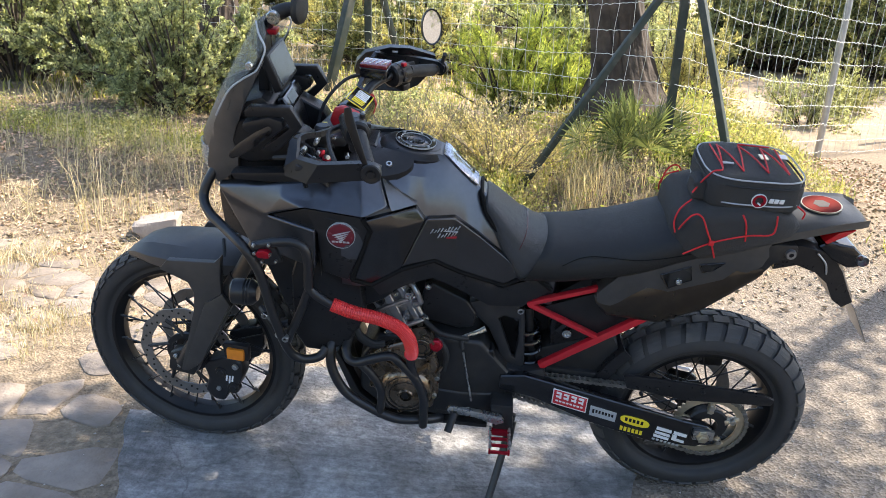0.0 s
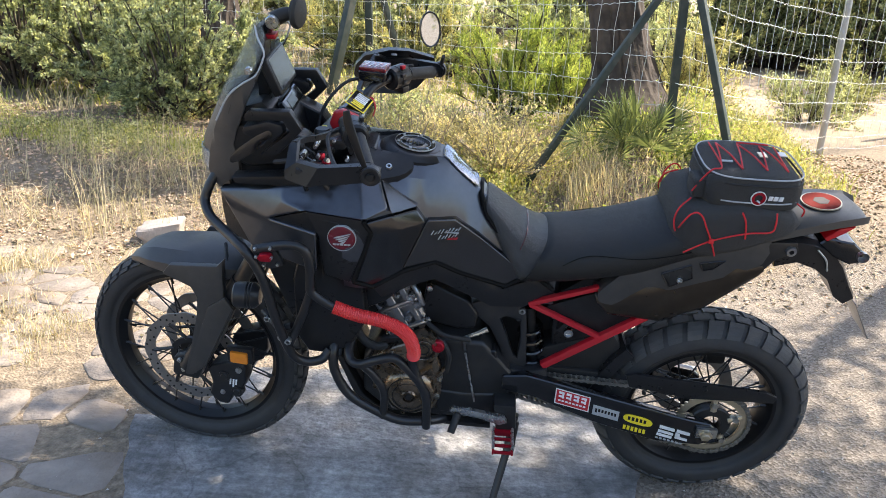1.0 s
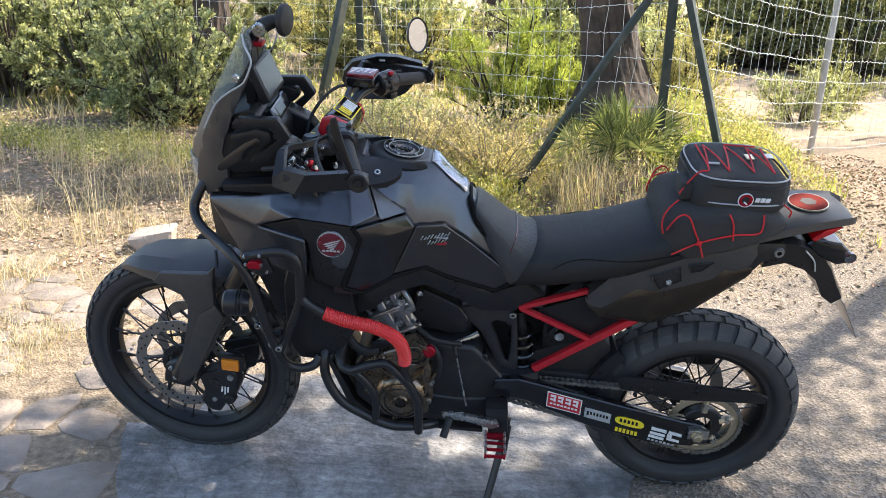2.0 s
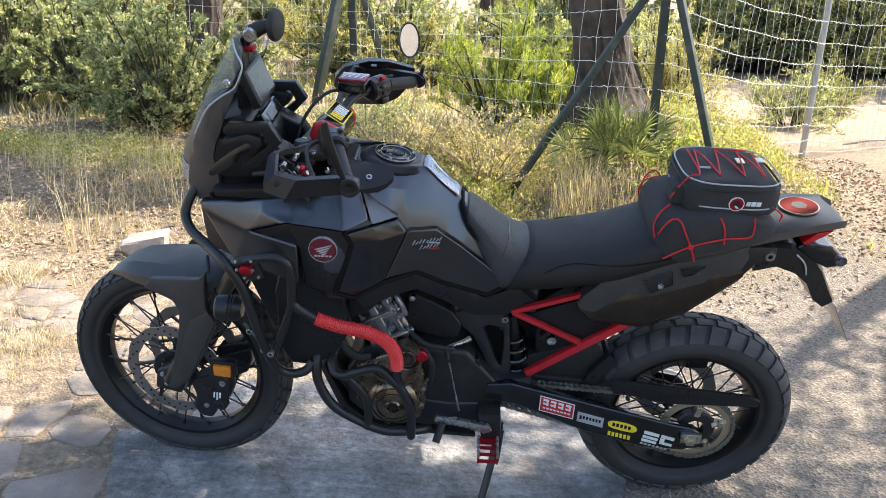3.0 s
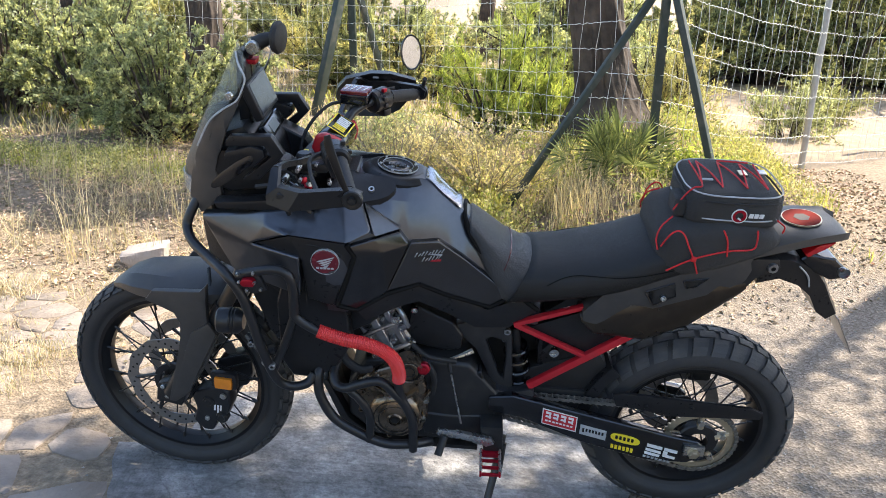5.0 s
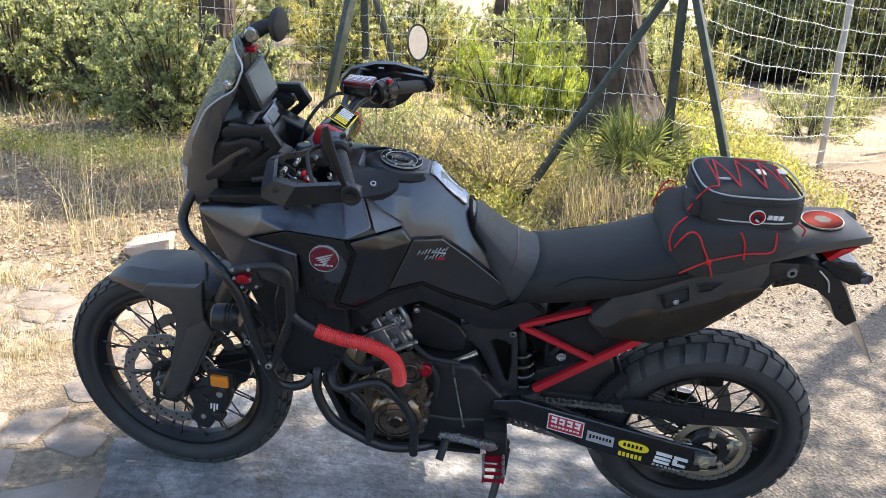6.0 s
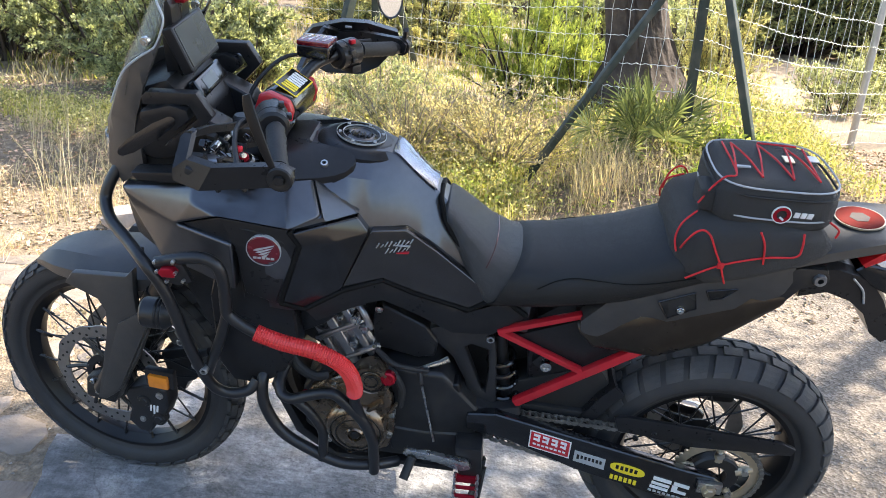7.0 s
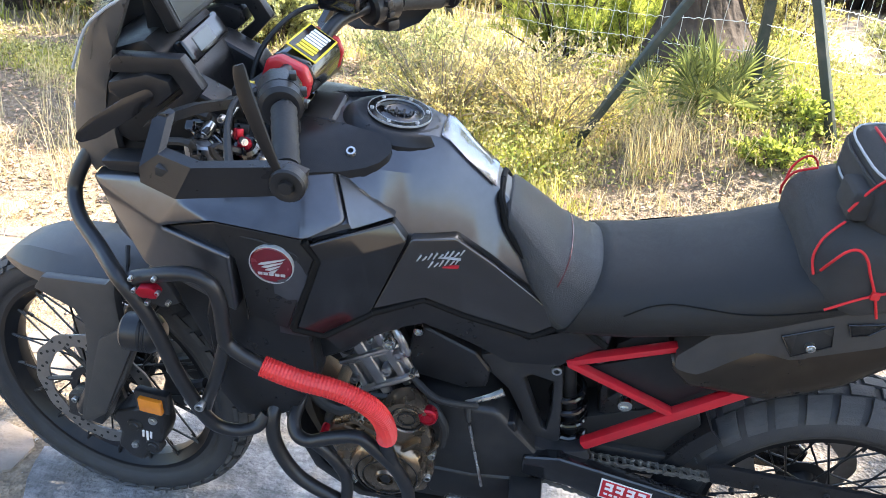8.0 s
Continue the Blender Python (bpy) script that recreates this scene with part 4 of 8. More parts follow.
# ---- front end
def front_end():
    for s in (1, -1):
        bm = bmesh.new()
        tube(bm, [(-1.520, -s * 0.098, 0.375), (-1.33, -s * 0.098, 0.70)], 0.026, 16, 1)
        bm.transform(STEER)
        leg = part("fork_leg", bm, CAST, bike, "dark fork leg with a bright stanchion")
        bm = bmesh.new()
        tube(bm, [(-1.33, -s * 0.098, 0.70), (-1.09, -s * 0.098, 1.14)], 0.0215, 16, 1)
        bm.transform(STEER)
        part("stanchion", bm, EXHAUST, leg)
        bm = bmesh.new()
        prism(bm, [(-1.57, 0.345), (-1.49, 0.335), (-1.46, 0.40), (-1.50, 0.43), (-1.56, 0.405)], -s * 0.085 - 0.022, -s * 0.085 + 0.022, 0.006)
        bm.transform(STEER)
        part("axle_clamp", bm, CAST, leg)
        for dx, dz in ((-0.015, 0.02), (0.012, 0.005), (-0.005, -0.012)):
            bm = bmesh.new()
            bolt(bm, (-1.525 + dx, -0.110, 0.380 + dz), 0.007, 0.005)
            if s < 0:
                bm2 = flip(bm); bm.free(); bm = bm2
            bm.transform(STEER)
            part("bolt", bm, STEEL, leg)
        bm = bmesh.new()
        prism(bm, [(-1.545, 0.706), (-1.521, 0.738), (-1.382, 0.752), (-1.361, 0.775), (-1.367, 0.720), (-1.368, 0.655), (-1.341, 0.619), (-1.385, 0.518), (-1.445, 0.410), (-1.490, 0.372), (-1.513, 0.372), (-1.504, 0.405), (-1.475, 0.511), (-1.455, 0.591), (-1.449, 0.645), (-1.465, 0.676), (-1.500, 0.690)], -s * 0.124 - 0.010, -s * 0.124 + 0.010, 0.004, None, 2)
        prism(bm, [(-1.363, 0.660), (-1.341, 0.626), (-1.440, 0.420), (-1.500, 0.386), (-1.440, 0.560), (-1.417, 0.620)], -s * 0.136 - 0.006, -s * 0.136 + 0.006, 0.005, None, 2)
        bm.transform(STEER)
        part("fork_guard", bm, MATTE, leg, "matte grey fork guard")
        bm = bmesh.new()
        disc(bm, FM, -s * 0.062, 0.155, 0.118, 12, 0)
        d = part("brake_disc", bm, DISC, fw, "wavy drilled steel brake disc", smooth=False)
        bm = bmesh.new()
        for k in range(6):
            a = k * math.tau / 6
            q = [FM @ Vector((r * math.cos(a + o), -s * 0.062, r * math.sin(a + o))) for r, o in ((0.060, -0.35), (0.095, -0.1), (0.124, 0.0))]
            part("carrier_arm", tube(bmesh.new(), q, [0.006, 0.005, 0.006], 6, 3), TUBE, fw)
        lathe(bm, [(0.05, -s * 0.066), (0.068, -s * 0.066), (0.068, -s * 0.056), (0.05, -s * 0.056), (0.05, -s * 0.066)], FM, 24)
        part("disc_carrier", bm, TUBE, fw)
        for k in range(48):
            a = k * math.tau / 48
            r = 0.128 + 0.009 * (k % 3)
            bm = bmesh.new()
            lathe(bm, [(0, -0.0004), (0.0036, -0.0004), (0.0036, 0.0004)], FM @ Matrix.Translation((r * math.cos(a), -s * 0.0646, r * math.sin(a))), 8)
            part("disc_hole", bm, GRIP, fw, smooth=False) if s > 0 else bm.free()
        bm = bmesh.new()
        prism(bm, [(-1.453, 0.385), (-1.439, 0.403), (-1.400, 0.418), (-1.357, 0.435), (-1.334, 0.415), (-1.334, 0.362), (-1.352, 0.317), (-1.379, 0.304), (-1.395, 0.264), (-1.425, 0.266), (-1.455, 0.297), (-1.440, 0.340)], -s * 0.085 - 0.03, -s * 0.085 + 0.03, 0.012, None, 3)
        bm.transform(STEER)
        cal = part("brake_caliper", bm, TUBE, leg, "black radial brake caliper")
        for cx, cz, rr in ((-1.398, 0.372, 0.019), (-1.362, 0.322, 0.019), (-1.352, 0.400, 0.010), (-1.408, 0.312, 0.008)):
            bm = bmesh.new()
            lathe(bm, [(0, -0.004), (rr * 0.5, -0.004), (rr * 0.6, -0.001), (rr * 0.9, -0.001), (rr, 0.003), (rr, 0.02)], Matrix.Translation((cx, -0.118, cz)), 18)
            if s < 0:
                bm2 = flip(bm); bm.free(); bm = bm2
            bm.transform(STEER)
            part("piston_cap", bm, CAST if rr > 0.012 else STEEL, cal)
        bm = bmesh.new()
        for k in range(3):
            prism(bm, [(-1.385 + 0.009 * k, 0.345 - 0.008 * (k % 2)), (-1.380 + 0.009 * k, 0.345 - 0.008 * (k % 2)), (-1.377 + 0.009 * k, 0.365), (-1.382 + 0.009 * k, 0.365)], -0.1165, -0.112, 0.0005)
        if s < 0:
            bm.free()
        else:
            bm.transform(STEER)
            part("caliper_print", bm, WHITE, cal)
        bm = bmesh.new()
        block(bm, (-1.344, -s * 0.122, 0.452), (0.052, 0.012, 0.036), 0.004, Matrix.Translation((0, 0, 0)))
        bm.transform(STEER)
        part("reflector", bm, ORANGE, leg, "amber side reflector")
        bm = bmesh.new()
        block(bm, (-1.345, -s * 0.108, 0.455), (0.075, 0.02, 0.05), 0.004)
        bm.transform(STEER)
        part("reflector_bracket", bm, TUBE, leg)
    # mudguard
    st = [(-1.700, 0.690, 0.684, 0.676, 0.030), (-1.655, 0.726, 0.706, 0.690, 0.062), (-1.610, 0.742, 0.710, 0.690, 0.082), (-1.545, 0.749, 0.718, 0.690, 0.100), (-1.48, 0.752, 0.724, 0.690, 0.110), (-1.41, 0.755, 0.730, 0.700, 0.112), (-1.37, 0.750, 0.730, 0.70, 0.106), (-1.335, 0.740, 0.725, 0.70, 0.090)]
    rings = []
    for x, zt, zc, zs, w in st:
        outer = [(x, -w, zs), (x, -w * 0.98, zc), (x, -w * 0.62, zt - 0.003), (x, 0, zt), (x, w * 0.62, zt - 0.003), (x, w * 0.98, zc), (x, w, zs)]
        inner = [(x, y * 0.94, z - 0.006) for _, y, z in reversed(outer)]
        rings.append(outer + inner)
    bm = loft(bmesh.new(), rings)
    steered("front_mudguard", bm, MATTE, "matte grey front mudguard", twin=False)
    bm = bmesh.new()
    tube(bm, [(-1.40, -0.03, 0.77), (-1.37, -0.09, 0.72), (-1.36, -0.10, 0.62), (-1.42, -0.10, 0.47)], 0.005, 8)
    steered("brake_hose", bm, GRIP)
    # yokes
    bm = bmesh.new()
    prism(bm, [(-1.12, 1.125), (-1.02, 1.125), (-1.01, 1.15), (-1.11, 1.15)], -0.13, 0.13, 0.008)
    steered("top_yoke", bm, CAST, twin=False)
    bm = bmesh.new()
    block(bm, (-1.185, 0, 0.95), (0.10, 0.25, 0.05), 0.012)
    steered("lower_yoke", bm, CAST, twin=False)
    bm = bmesh.new()
    lathe(bm, [(0, -0.03), (0.016, -0.03), (0.02, -0.024), (0.02, -0.006), (0.03, 0.0), (0.03, 0.03)], Matrix.Translation((-1.085, -0.098, 1.135)) @ Matrix.Rotation(radians(-90), 4, "X"), 18)
    top = steered("fork_cap", bm, TUBE)


# ---- handlebar
def barred(name, bm, material, label="", twin=True, parent=None):
    """A part that sits on the handlebar."""
    bm.transform(BARS)
    return part(name, bm, material, parent or bike, label)


def handlebar():
    half = [(-1.035, 0, 1.178), (-1.035, 0.075, 1.178), (-1.015, 0.135, 1.205), (-0.962, 0.215, 1.216), (-0.898, 0.352, 1.188)]
    pts = [(x, -y, z) for x, y, z in reversed(half)] + half[1:]
    bm = tube(bmesh.new(), pts, 0.0125, 12)
    barred("handlebar", bm, TUBE, "black tapered handlebar", twin=False)
    for s in (1, -1):
        a, b = Vector((-0.951, -s * 0.240, 1.211)), Vector((-0.903, -s * 0.342, 1.190))
        bm = bmesh.new()
        pts = [a + (b - a) * t for t in np.linspace(0, 1, 15)]
        tube(bm, pts, [0.0175, 0.0165] * 7 + [0.0175], 14, 1)
        bm.transform(BARS)
        part("grip", bm, GRIP, bike, "black ribbed rubber grip")
        bm = bmesh.new()
        e = b + (b - a).normalized() * 0.004
        tube(bm, [e, e + (b - a).normalized() * 0.026], [0.015, 0.013], 14, 1)
        bm.transform(BARS)
        part("bar_end", bm, TUBE, bike)
        bm = bmesh.new()
        m = Matrix.Translation((-0.972, -s * 0.205, 1.212)) @ Matrix.Rotation(radians(26 * s), 4, "Z")
        lathe(bm, [(0, -0.034), (0.024, -0.034), (0.030, -0.030), (0.031, -0.012), (0.029, -0.010), (0.031, -0.008), (0.031, 0.026), (0.026, 0.032), (0, 0.032)], m, 20)
        block(bm, (0.004, -s * 0.012, -0.034), (0.04, 0.03, 0.02), 0.006, m)
        bm.transform(BARS)
        sw = part("switch_housing", bm, PLASTIC, bike, "black switch housing")
        for k, (dx, dz) in enumerate(((0.03, 0.012), (0.03, -0.008), (0.018, 0.03))):
            bm = bmesh.new()
            block(bm, (dx, 0.006 * k - 0.01, dz), (0.010, 0.014, 0.010), 0.002, m)
            bm.transform(BARS)
            part("switch", bm, ANOD if (s < 0 and k == 2) else CAST, sw)
        # wrap-round hand guard
        g = bmesh.new()
        plate = [(-1.108, -0.330, 1.239), (-1.113, -0.345, 1.238), (-1.116, -0.390, 1.198), (-1.115, -0.395, 1.180), (-1.067, -0.410, 1.172), (-0.951, -0.395, 1.182), (-0.921, -0.388, 1.190), (-0.917, -0.388, 1.209), (-0.938, -0.392, 1.220), (-0.957, -0.395, 1.220), (-1.041, -0.410, 1.217), (-1.092, -0.385, 1.215), (-1.099, -0.335, 1.237)]
        out_ = [g.verts.new(p) for p in plate]
        in_ = [g.verts.new((x + 0.003, y + 0.018, z)) for x, y, z in plate]
        for quad in ((0, 1, 12), (1, 2, 11, 12), (2, 3, 11), (3, 4, 10, 11), (4, 5, 9, 10), (5, 6, 8, 9), (6, 7, 8)):
            g.faces.new([out_[i] for i in quad])
            g.faces.new([in_[i] for i in reversed(quad)])
        for i in range(len(plate)):
            j = (i + 1) % len(plate)
            g.faces.new((out_[i], out_[j], in_[j], in_[i]))
        bmesh.ops.bevel(g, geom=[e for e in g.edges if e.calc_face_angle(0) > 0.6], offset=0.003, segments=2, profile=0.5, affect="EDGES", clamp_overlap=True)
        tube(g, [(-1.106, -0.335, 1.235), (-1.103, -0.25, 1.209), (-1.091, -0.17, 1.180), (-1.045, -0.12, 1.18)], [0.008, 0.009, 0.009, 0.010], 4, 1)
        if s < 0:
            g.transform(BARS.inverted())
            f2 = flip(g); g.free(); g = f2
            g.transform(BARS)
        hg = part("hand_guard", g, PLASTIC, bike, "matte black wrap-round hand guard")
        for shape in ("bolt", "slot"):
            g = bmesh.new()
            if shape == "bolt":
                lathe(g, [(0, -0.008), (0.008, -0.008), (0.009, -0.002), (0.014, -0.004), (0.020, -0.004), (0.022, -0.001), (0.022, 0.012), (0, 0.012)], Matrix.Translation((-0.934, -0.396, 1.199)), 22)
            else:
                # flush black block that stands in for the dark inside of a slot
                prism(g, [(-1.089, 1.208), (-1.071, 1.203), (-1.072, 1.192), (-1.091, 1.197)], -0.4015, -0.392, 0.0005)
            if s < 0:
                g.transform(BARS.inverted())
                f2 = flip(g); g.free(); g = f2
                g.transform(BARS)
            part("guard_bolt" if shape == "bolt" else "guard_slot_shade", g, CAST if shape == "bolt" else GRIP, hg)
        # lever
        g = bmesh.new()
        tube(g, [(-0.995, -0.19, 1.215), (-1.020, -0.235, 1.212), (-1.000, -0.30, 1.205), (-0.965, -0.365, 1.195)], [0.006, 0.005, 0.0045, 0.006], 8)
        if s < 0:
            f2 = flip(g); g.free(); g = f2
        g.transform(BARS)
        part("lever", g, GRIP, bike)
    # shield of the far hand guard behind the grip
    g = bmesh.new()
    shield = [(-1.085, 0.310, 1.176), (-1.077, 0.310, 1.205), (-1.056, 0.330, 1.225), (-0.989, 0.360, 1.236), (-0.935, 0.390, 1.228), (-0.861, 0.410, 1.205), (-0.855, 0.410, 1.176), (-0.909, 0.400, 1.115), (-0.951, 0.390, 1.096), (-1.031, 0.350, 1.108), (-1.072, 0.320, 1.143)]
    mid = sum((Vector(p) for p in shield), Vector()) / len(shield) + Vector((-0.02, 0.035, 0))
    front = [g.verts.new(p) for p in shield]
    lip = [g.verts.new(Vector(p).lerp(mid, 0.14) + Vector((0.0, 0.006, 0))) for p in shield]
    back = [g.verts.new(Vector(p) + Vector((-0.006, 0.030, 0.0))) for p in shield]
    for i in range(len(shield)):
        j = (i + 1) % len(shield)
        g.faces.new((front[i], front[j], lip[j], lip[i]))
        g.faces.new((front[j], front[i], back[i], back[j]))
    hub = g.verts.new(mid)
    for i in range(len(shield)):
        g.faces.new((lip[i], lip[(i + 1) % len(shield)], hub))
    g.faces.new(back)
    fg = part("far_hand_guard", g, PLASTIC, bike, "black hand guard shield", angle=40)
    g = bmesh.new()
    block(g, (-0.975, 0.360, 1.224), (0.016, 0.004, 0.005), 0.001)
    part("guard_label", g, SILVER, fg)
    # upright lever blade at the left grip
    g = bmesh.new()
    ring = []
    spine = smooth_line([(-0.985, -0.374, 1.332), (-0.981, -0.378, 1.310), (-0.972, -0.384, 1.285), (-0.957, -0.390, 1.245), (-0.943, -0.394, 1.212)], 4)
    for k, c in enumerate(spine):
        t = k / (len(spine) - 1)
        w = 0.0036 + 0.0058 * math.sin(math.pi * min(1.0, (t + 0.05) / 1.05) ** 0.75) ** 0.7
        ring.append([c + Vector((w * math.cos(u), -0.42 * w * math.sin(u), 0.35 * w * math.cos(u))) for u in [q * math.tau / 12 for q in range(12)]])
    loft(g, ring)
    part("guard_blade", g, RIMBLACK, bike, "glossy black guard blade")
    # brake reservoir
    g = bmesh.new()
    block(g, (-1.02, 0.155, 1.232), (0.075, 0.062, 0.03), 0.008, None, 3)
    rv = barred("brake_reservoir", g, GLOSS, "black brake reservoir with red lid", twin=False)
    g = bmesh.new()
    block(g, (-1.02, 0.155, 1.250), (0.073, 0.060, 0.010), 0.003)
    barred("lid", g, BADGE, "red lid with white stripes", twin=False, parent=rv)
    for k in range(4):
        g = bmesh.new()
        prism(g, [(-1.05 + 0.016 * k, 0.137), (-1.0472 + 0.016 * k, 0.137), (-1.0352 + 0.016 * k, 0.173), (-1.038 + 0.016 * k, 0.173)], -1.2562, -1.254, 0.0003)
        g.transform(Matrix(((1, 0, 0, 0), (0, 0, 1, 0), (0, -1, 0, 0), (0, 0, 0, 1))))
        barred("lid_stripe", g, WHITE, twin=False, parent=rv)
    # padded crossbar with printed label
    TURN_PAD = Matrix.Translation((-0.004, 0.035, -0.008)) @ Matrix.Translation((-1.036, 0, 1.170)) @ Matrix.Diagonal((1.06, 0.90, 1.06, 1)) @ Matrix.Translation((1.036, 0, -1.170)) @ Matrix.Translation((0, -0.035, 0)) @ Matrix.Translation((-1.036, 0, 1.170)) @ Matrix.Rotation(radians(24), 4, "Y") @ Matrix.Translation((1.036, 0, -1.170))
    for name, y0, y1, material, r in (("bar_pad", -0.066, 0.066, GLOSS, 0.0), ("pad_end", -0.090, -0.0665, RED, 0.0006), ("pad_end", 0.0665, 0.080, RED, 0.0006)):
        g = bmesh.new()
        prism(g, [(-1.072 - r, 1.148), (-1.055, 1.138 - r), (-1.012, 1.140 - r), (-0.998 + r, 1.156), (-1.002 + r, 1.184), (-1.018, 1.200 + r), (-1.060, 1.196 + r), (-1.074 - r, 1.182)], y0 + 0.035, y1 + 0.035, 0.008, TURN_PAD, 3)
        pad = barred(name, g, material, twin=False)
        if name == "bar_pad":
            main = pad
    M = TURN_PAD @ Matrix.Translation((-1.0385, 0.035, 1.2015)) @ Matrix.Rotation(radians(5), 4, "Y")
    for sx, sy, h, material, name, dx, dy in ((0.052, 0.106, 0.0012, YELLOW, "label_border", 0, 0), (0.046, 0.100, 0.0018, GLOSS, "label_field", 0, 0)):
        g = bmesh.new()
        block(g, (dx, dy, h), (sx, sy, 0.002), 0.0005, M, 1)
        barred(name, g, material, twin=False, parent=main)
    for k in range(8):
        g = bmesh.new()
        block(g, (0.001 + 0.001 * (k % 2), -0.038 + 0.0108 * k, 0.0032), (0.030, 0.0075, 0.001), 0.0003, M, 1)
        barred("label_bar", g, YELLOW if k < 3 else WHITE, twin=False, parent=main)
    # bar-end mirror
    g = bmesh.new()
    tube(g, [(-0.888, 0.362, 1.19), (-0.878, 0.366, 1.215), (-0.872, 0.352, 1.236)], 0.006, 8)
    barred("mirror_arm", g, TUBE, twin=False)
    # faces back and towards the rider; tilt and narrow outline fit the camera's view
    MM = Matrix.Translation((-0.873, 0.345, 1.307)) @ Matrix.Rotation(radians(33), 4, "Z") @ Matrix.Rotation(radians(-11), 4, "X") @ Matrix.Diagonal((0.66, 1, 1.00, 1))
    g = bmesh.new()
    lathe(g, [(0, 0.014), (0.03, 0.012), (0.046, 0.006), (0.050, -0.002), (0.049, -0.007), (0.045, -0.006), (0.044, 0.0), (0, 0.0)], MM, 36)
    mir = part("mirror_housing", g, TUBE, bike, "black bar-end mirror, narrowed to fit the camera's view")
    g = bmesh.new()
    lathe(g, [(0, -0.0035), (0.0445, -0.0035), (0.0445, 0.0)], MM, 36)
    part("mirror_glass", g, MIRROR, mir, smooth=False)
    # cables
    for pts in (
        [(-1.00, 0.17, 1.20), (-1.08, 0.13, 1.215), (-1.13, 0.05, 1.16), (-1.14, 0.0, 1.06)],
    ):
        g = tube(bmesh.new(), pts, 0.0045, 7)
        barred("cable", g, GRIP, twin=False)
    rnd = random.Random(11)
    for k in range(10):
        x0, y0 = rnd.uniform(-1.14, -1.02), -rnd.uniform(0.10, 0.22)
        g = tube(bmesh.new(), [(x0, y0, rnd.uniform(1.06, 1.10)), (x0 + rnd.uniform(-0.04, 0.04), y0 - 0.02, rnd.uniform(1.09, 1.14)), (x0 + rnd.uniform(-0.05, 0.05), y0 + rnd.uniform(-0.02, 0.05), rnd.uniform(1.08, 1.13))], rnd.choice((0.003, 0.004, 0.006)), 6)
        part("cable", g, rnd.choice((GRIP, CAST, GLOSS, TUBE)), bike)
    # small bolts, clamps and plugs round the steering head
    for k in range(26):
        c = Vector((rnd.uniform(-1.15, -1.03), -rnd.uniform(0.11, 0.21), rnd.uniform(1.100, 1.155)))
        g = bmesh.new()
        spin = Matrix.Translation(c) @ Matrix.Rotation(rnd.uniform(-0.9, 0.9), 4, "X") @ Matrix.Rotation(rnd.uniform(-0.9, 0.9), 4, "Z")
        if k % 3:
            q = rnd.uniform(0.004, 0.008)
            lathe(g, [(0, -q), (q * 0.5, -q), (q * 0.6, -q * 0.6), (q, -q * 0.6), (q * 1.1, 0), (q * 1.1, q * 2.5), (0, q * 2.5)], spin, 12)
        else:
            block(g, (0, 0, 0), (rnd.uniform(0.012, 0.026), 0.012, rnd.uniform(0.008, 0.018)), 0.003, spin)
        part("fitting", g, (GLOSS, STEEL, CAST, ALLOY, GLOSS, GRIP, STEEL, ANOD)[k % 8], bike)
    # clutch perch, cable joint and fork top with its red adjuster inside the hand guard
    g = bmesh.new()
    block(g, (-1.124, -0.200, 1.114), (0.050, 0.028, 0.030), 0.008, Matrix(), 3)
    per = part("clutch_perch", g, ALLOY, bike, "bare alloy lever perch")
    for c in ((-1.091, -0.200, 1.171), (-1.088, -0.190, 1.142), (-1.095, -0.210, 1.108)):
        g = bmesh.new()
        bolt(g, c, 0.005, 0.006)
        part("bolt", g, ALLOY, per)
    g = bmesh.new()
    lathe(g, [(0, -0.012), (0.016, -0.012), (0.020, -0.006), (0.020, 0.0), (0.028, 0.002), (0.030, 0.008), (0.030, 0.035)], Matrix.Translation((-1.072, -0.170, 1.107)) @ Matrix.Rotation(radians(-70), 4, "X"), 24)
    fc = part("fork_top", g, GLOSS, bike)
    g = bmesh.new()
    lathe(g, [(0, -0.020), (0.009, -0.020), (0.011, -0.016), (0.011, -0.008)], Matrix.Translation((-1.072, -0.170, 1.107)) @ Matrix.Rotation(radians(-70), 4, "X"), 8)
    part("red_adjuster", g, ANOD, fc)
    g = bmesh.new()
    block(g, (-1.095, -0.075, 1.166), (0.012, 0.018, 0.008), 0.002)
    part("yellow_tag", g, YELLOW, bike)


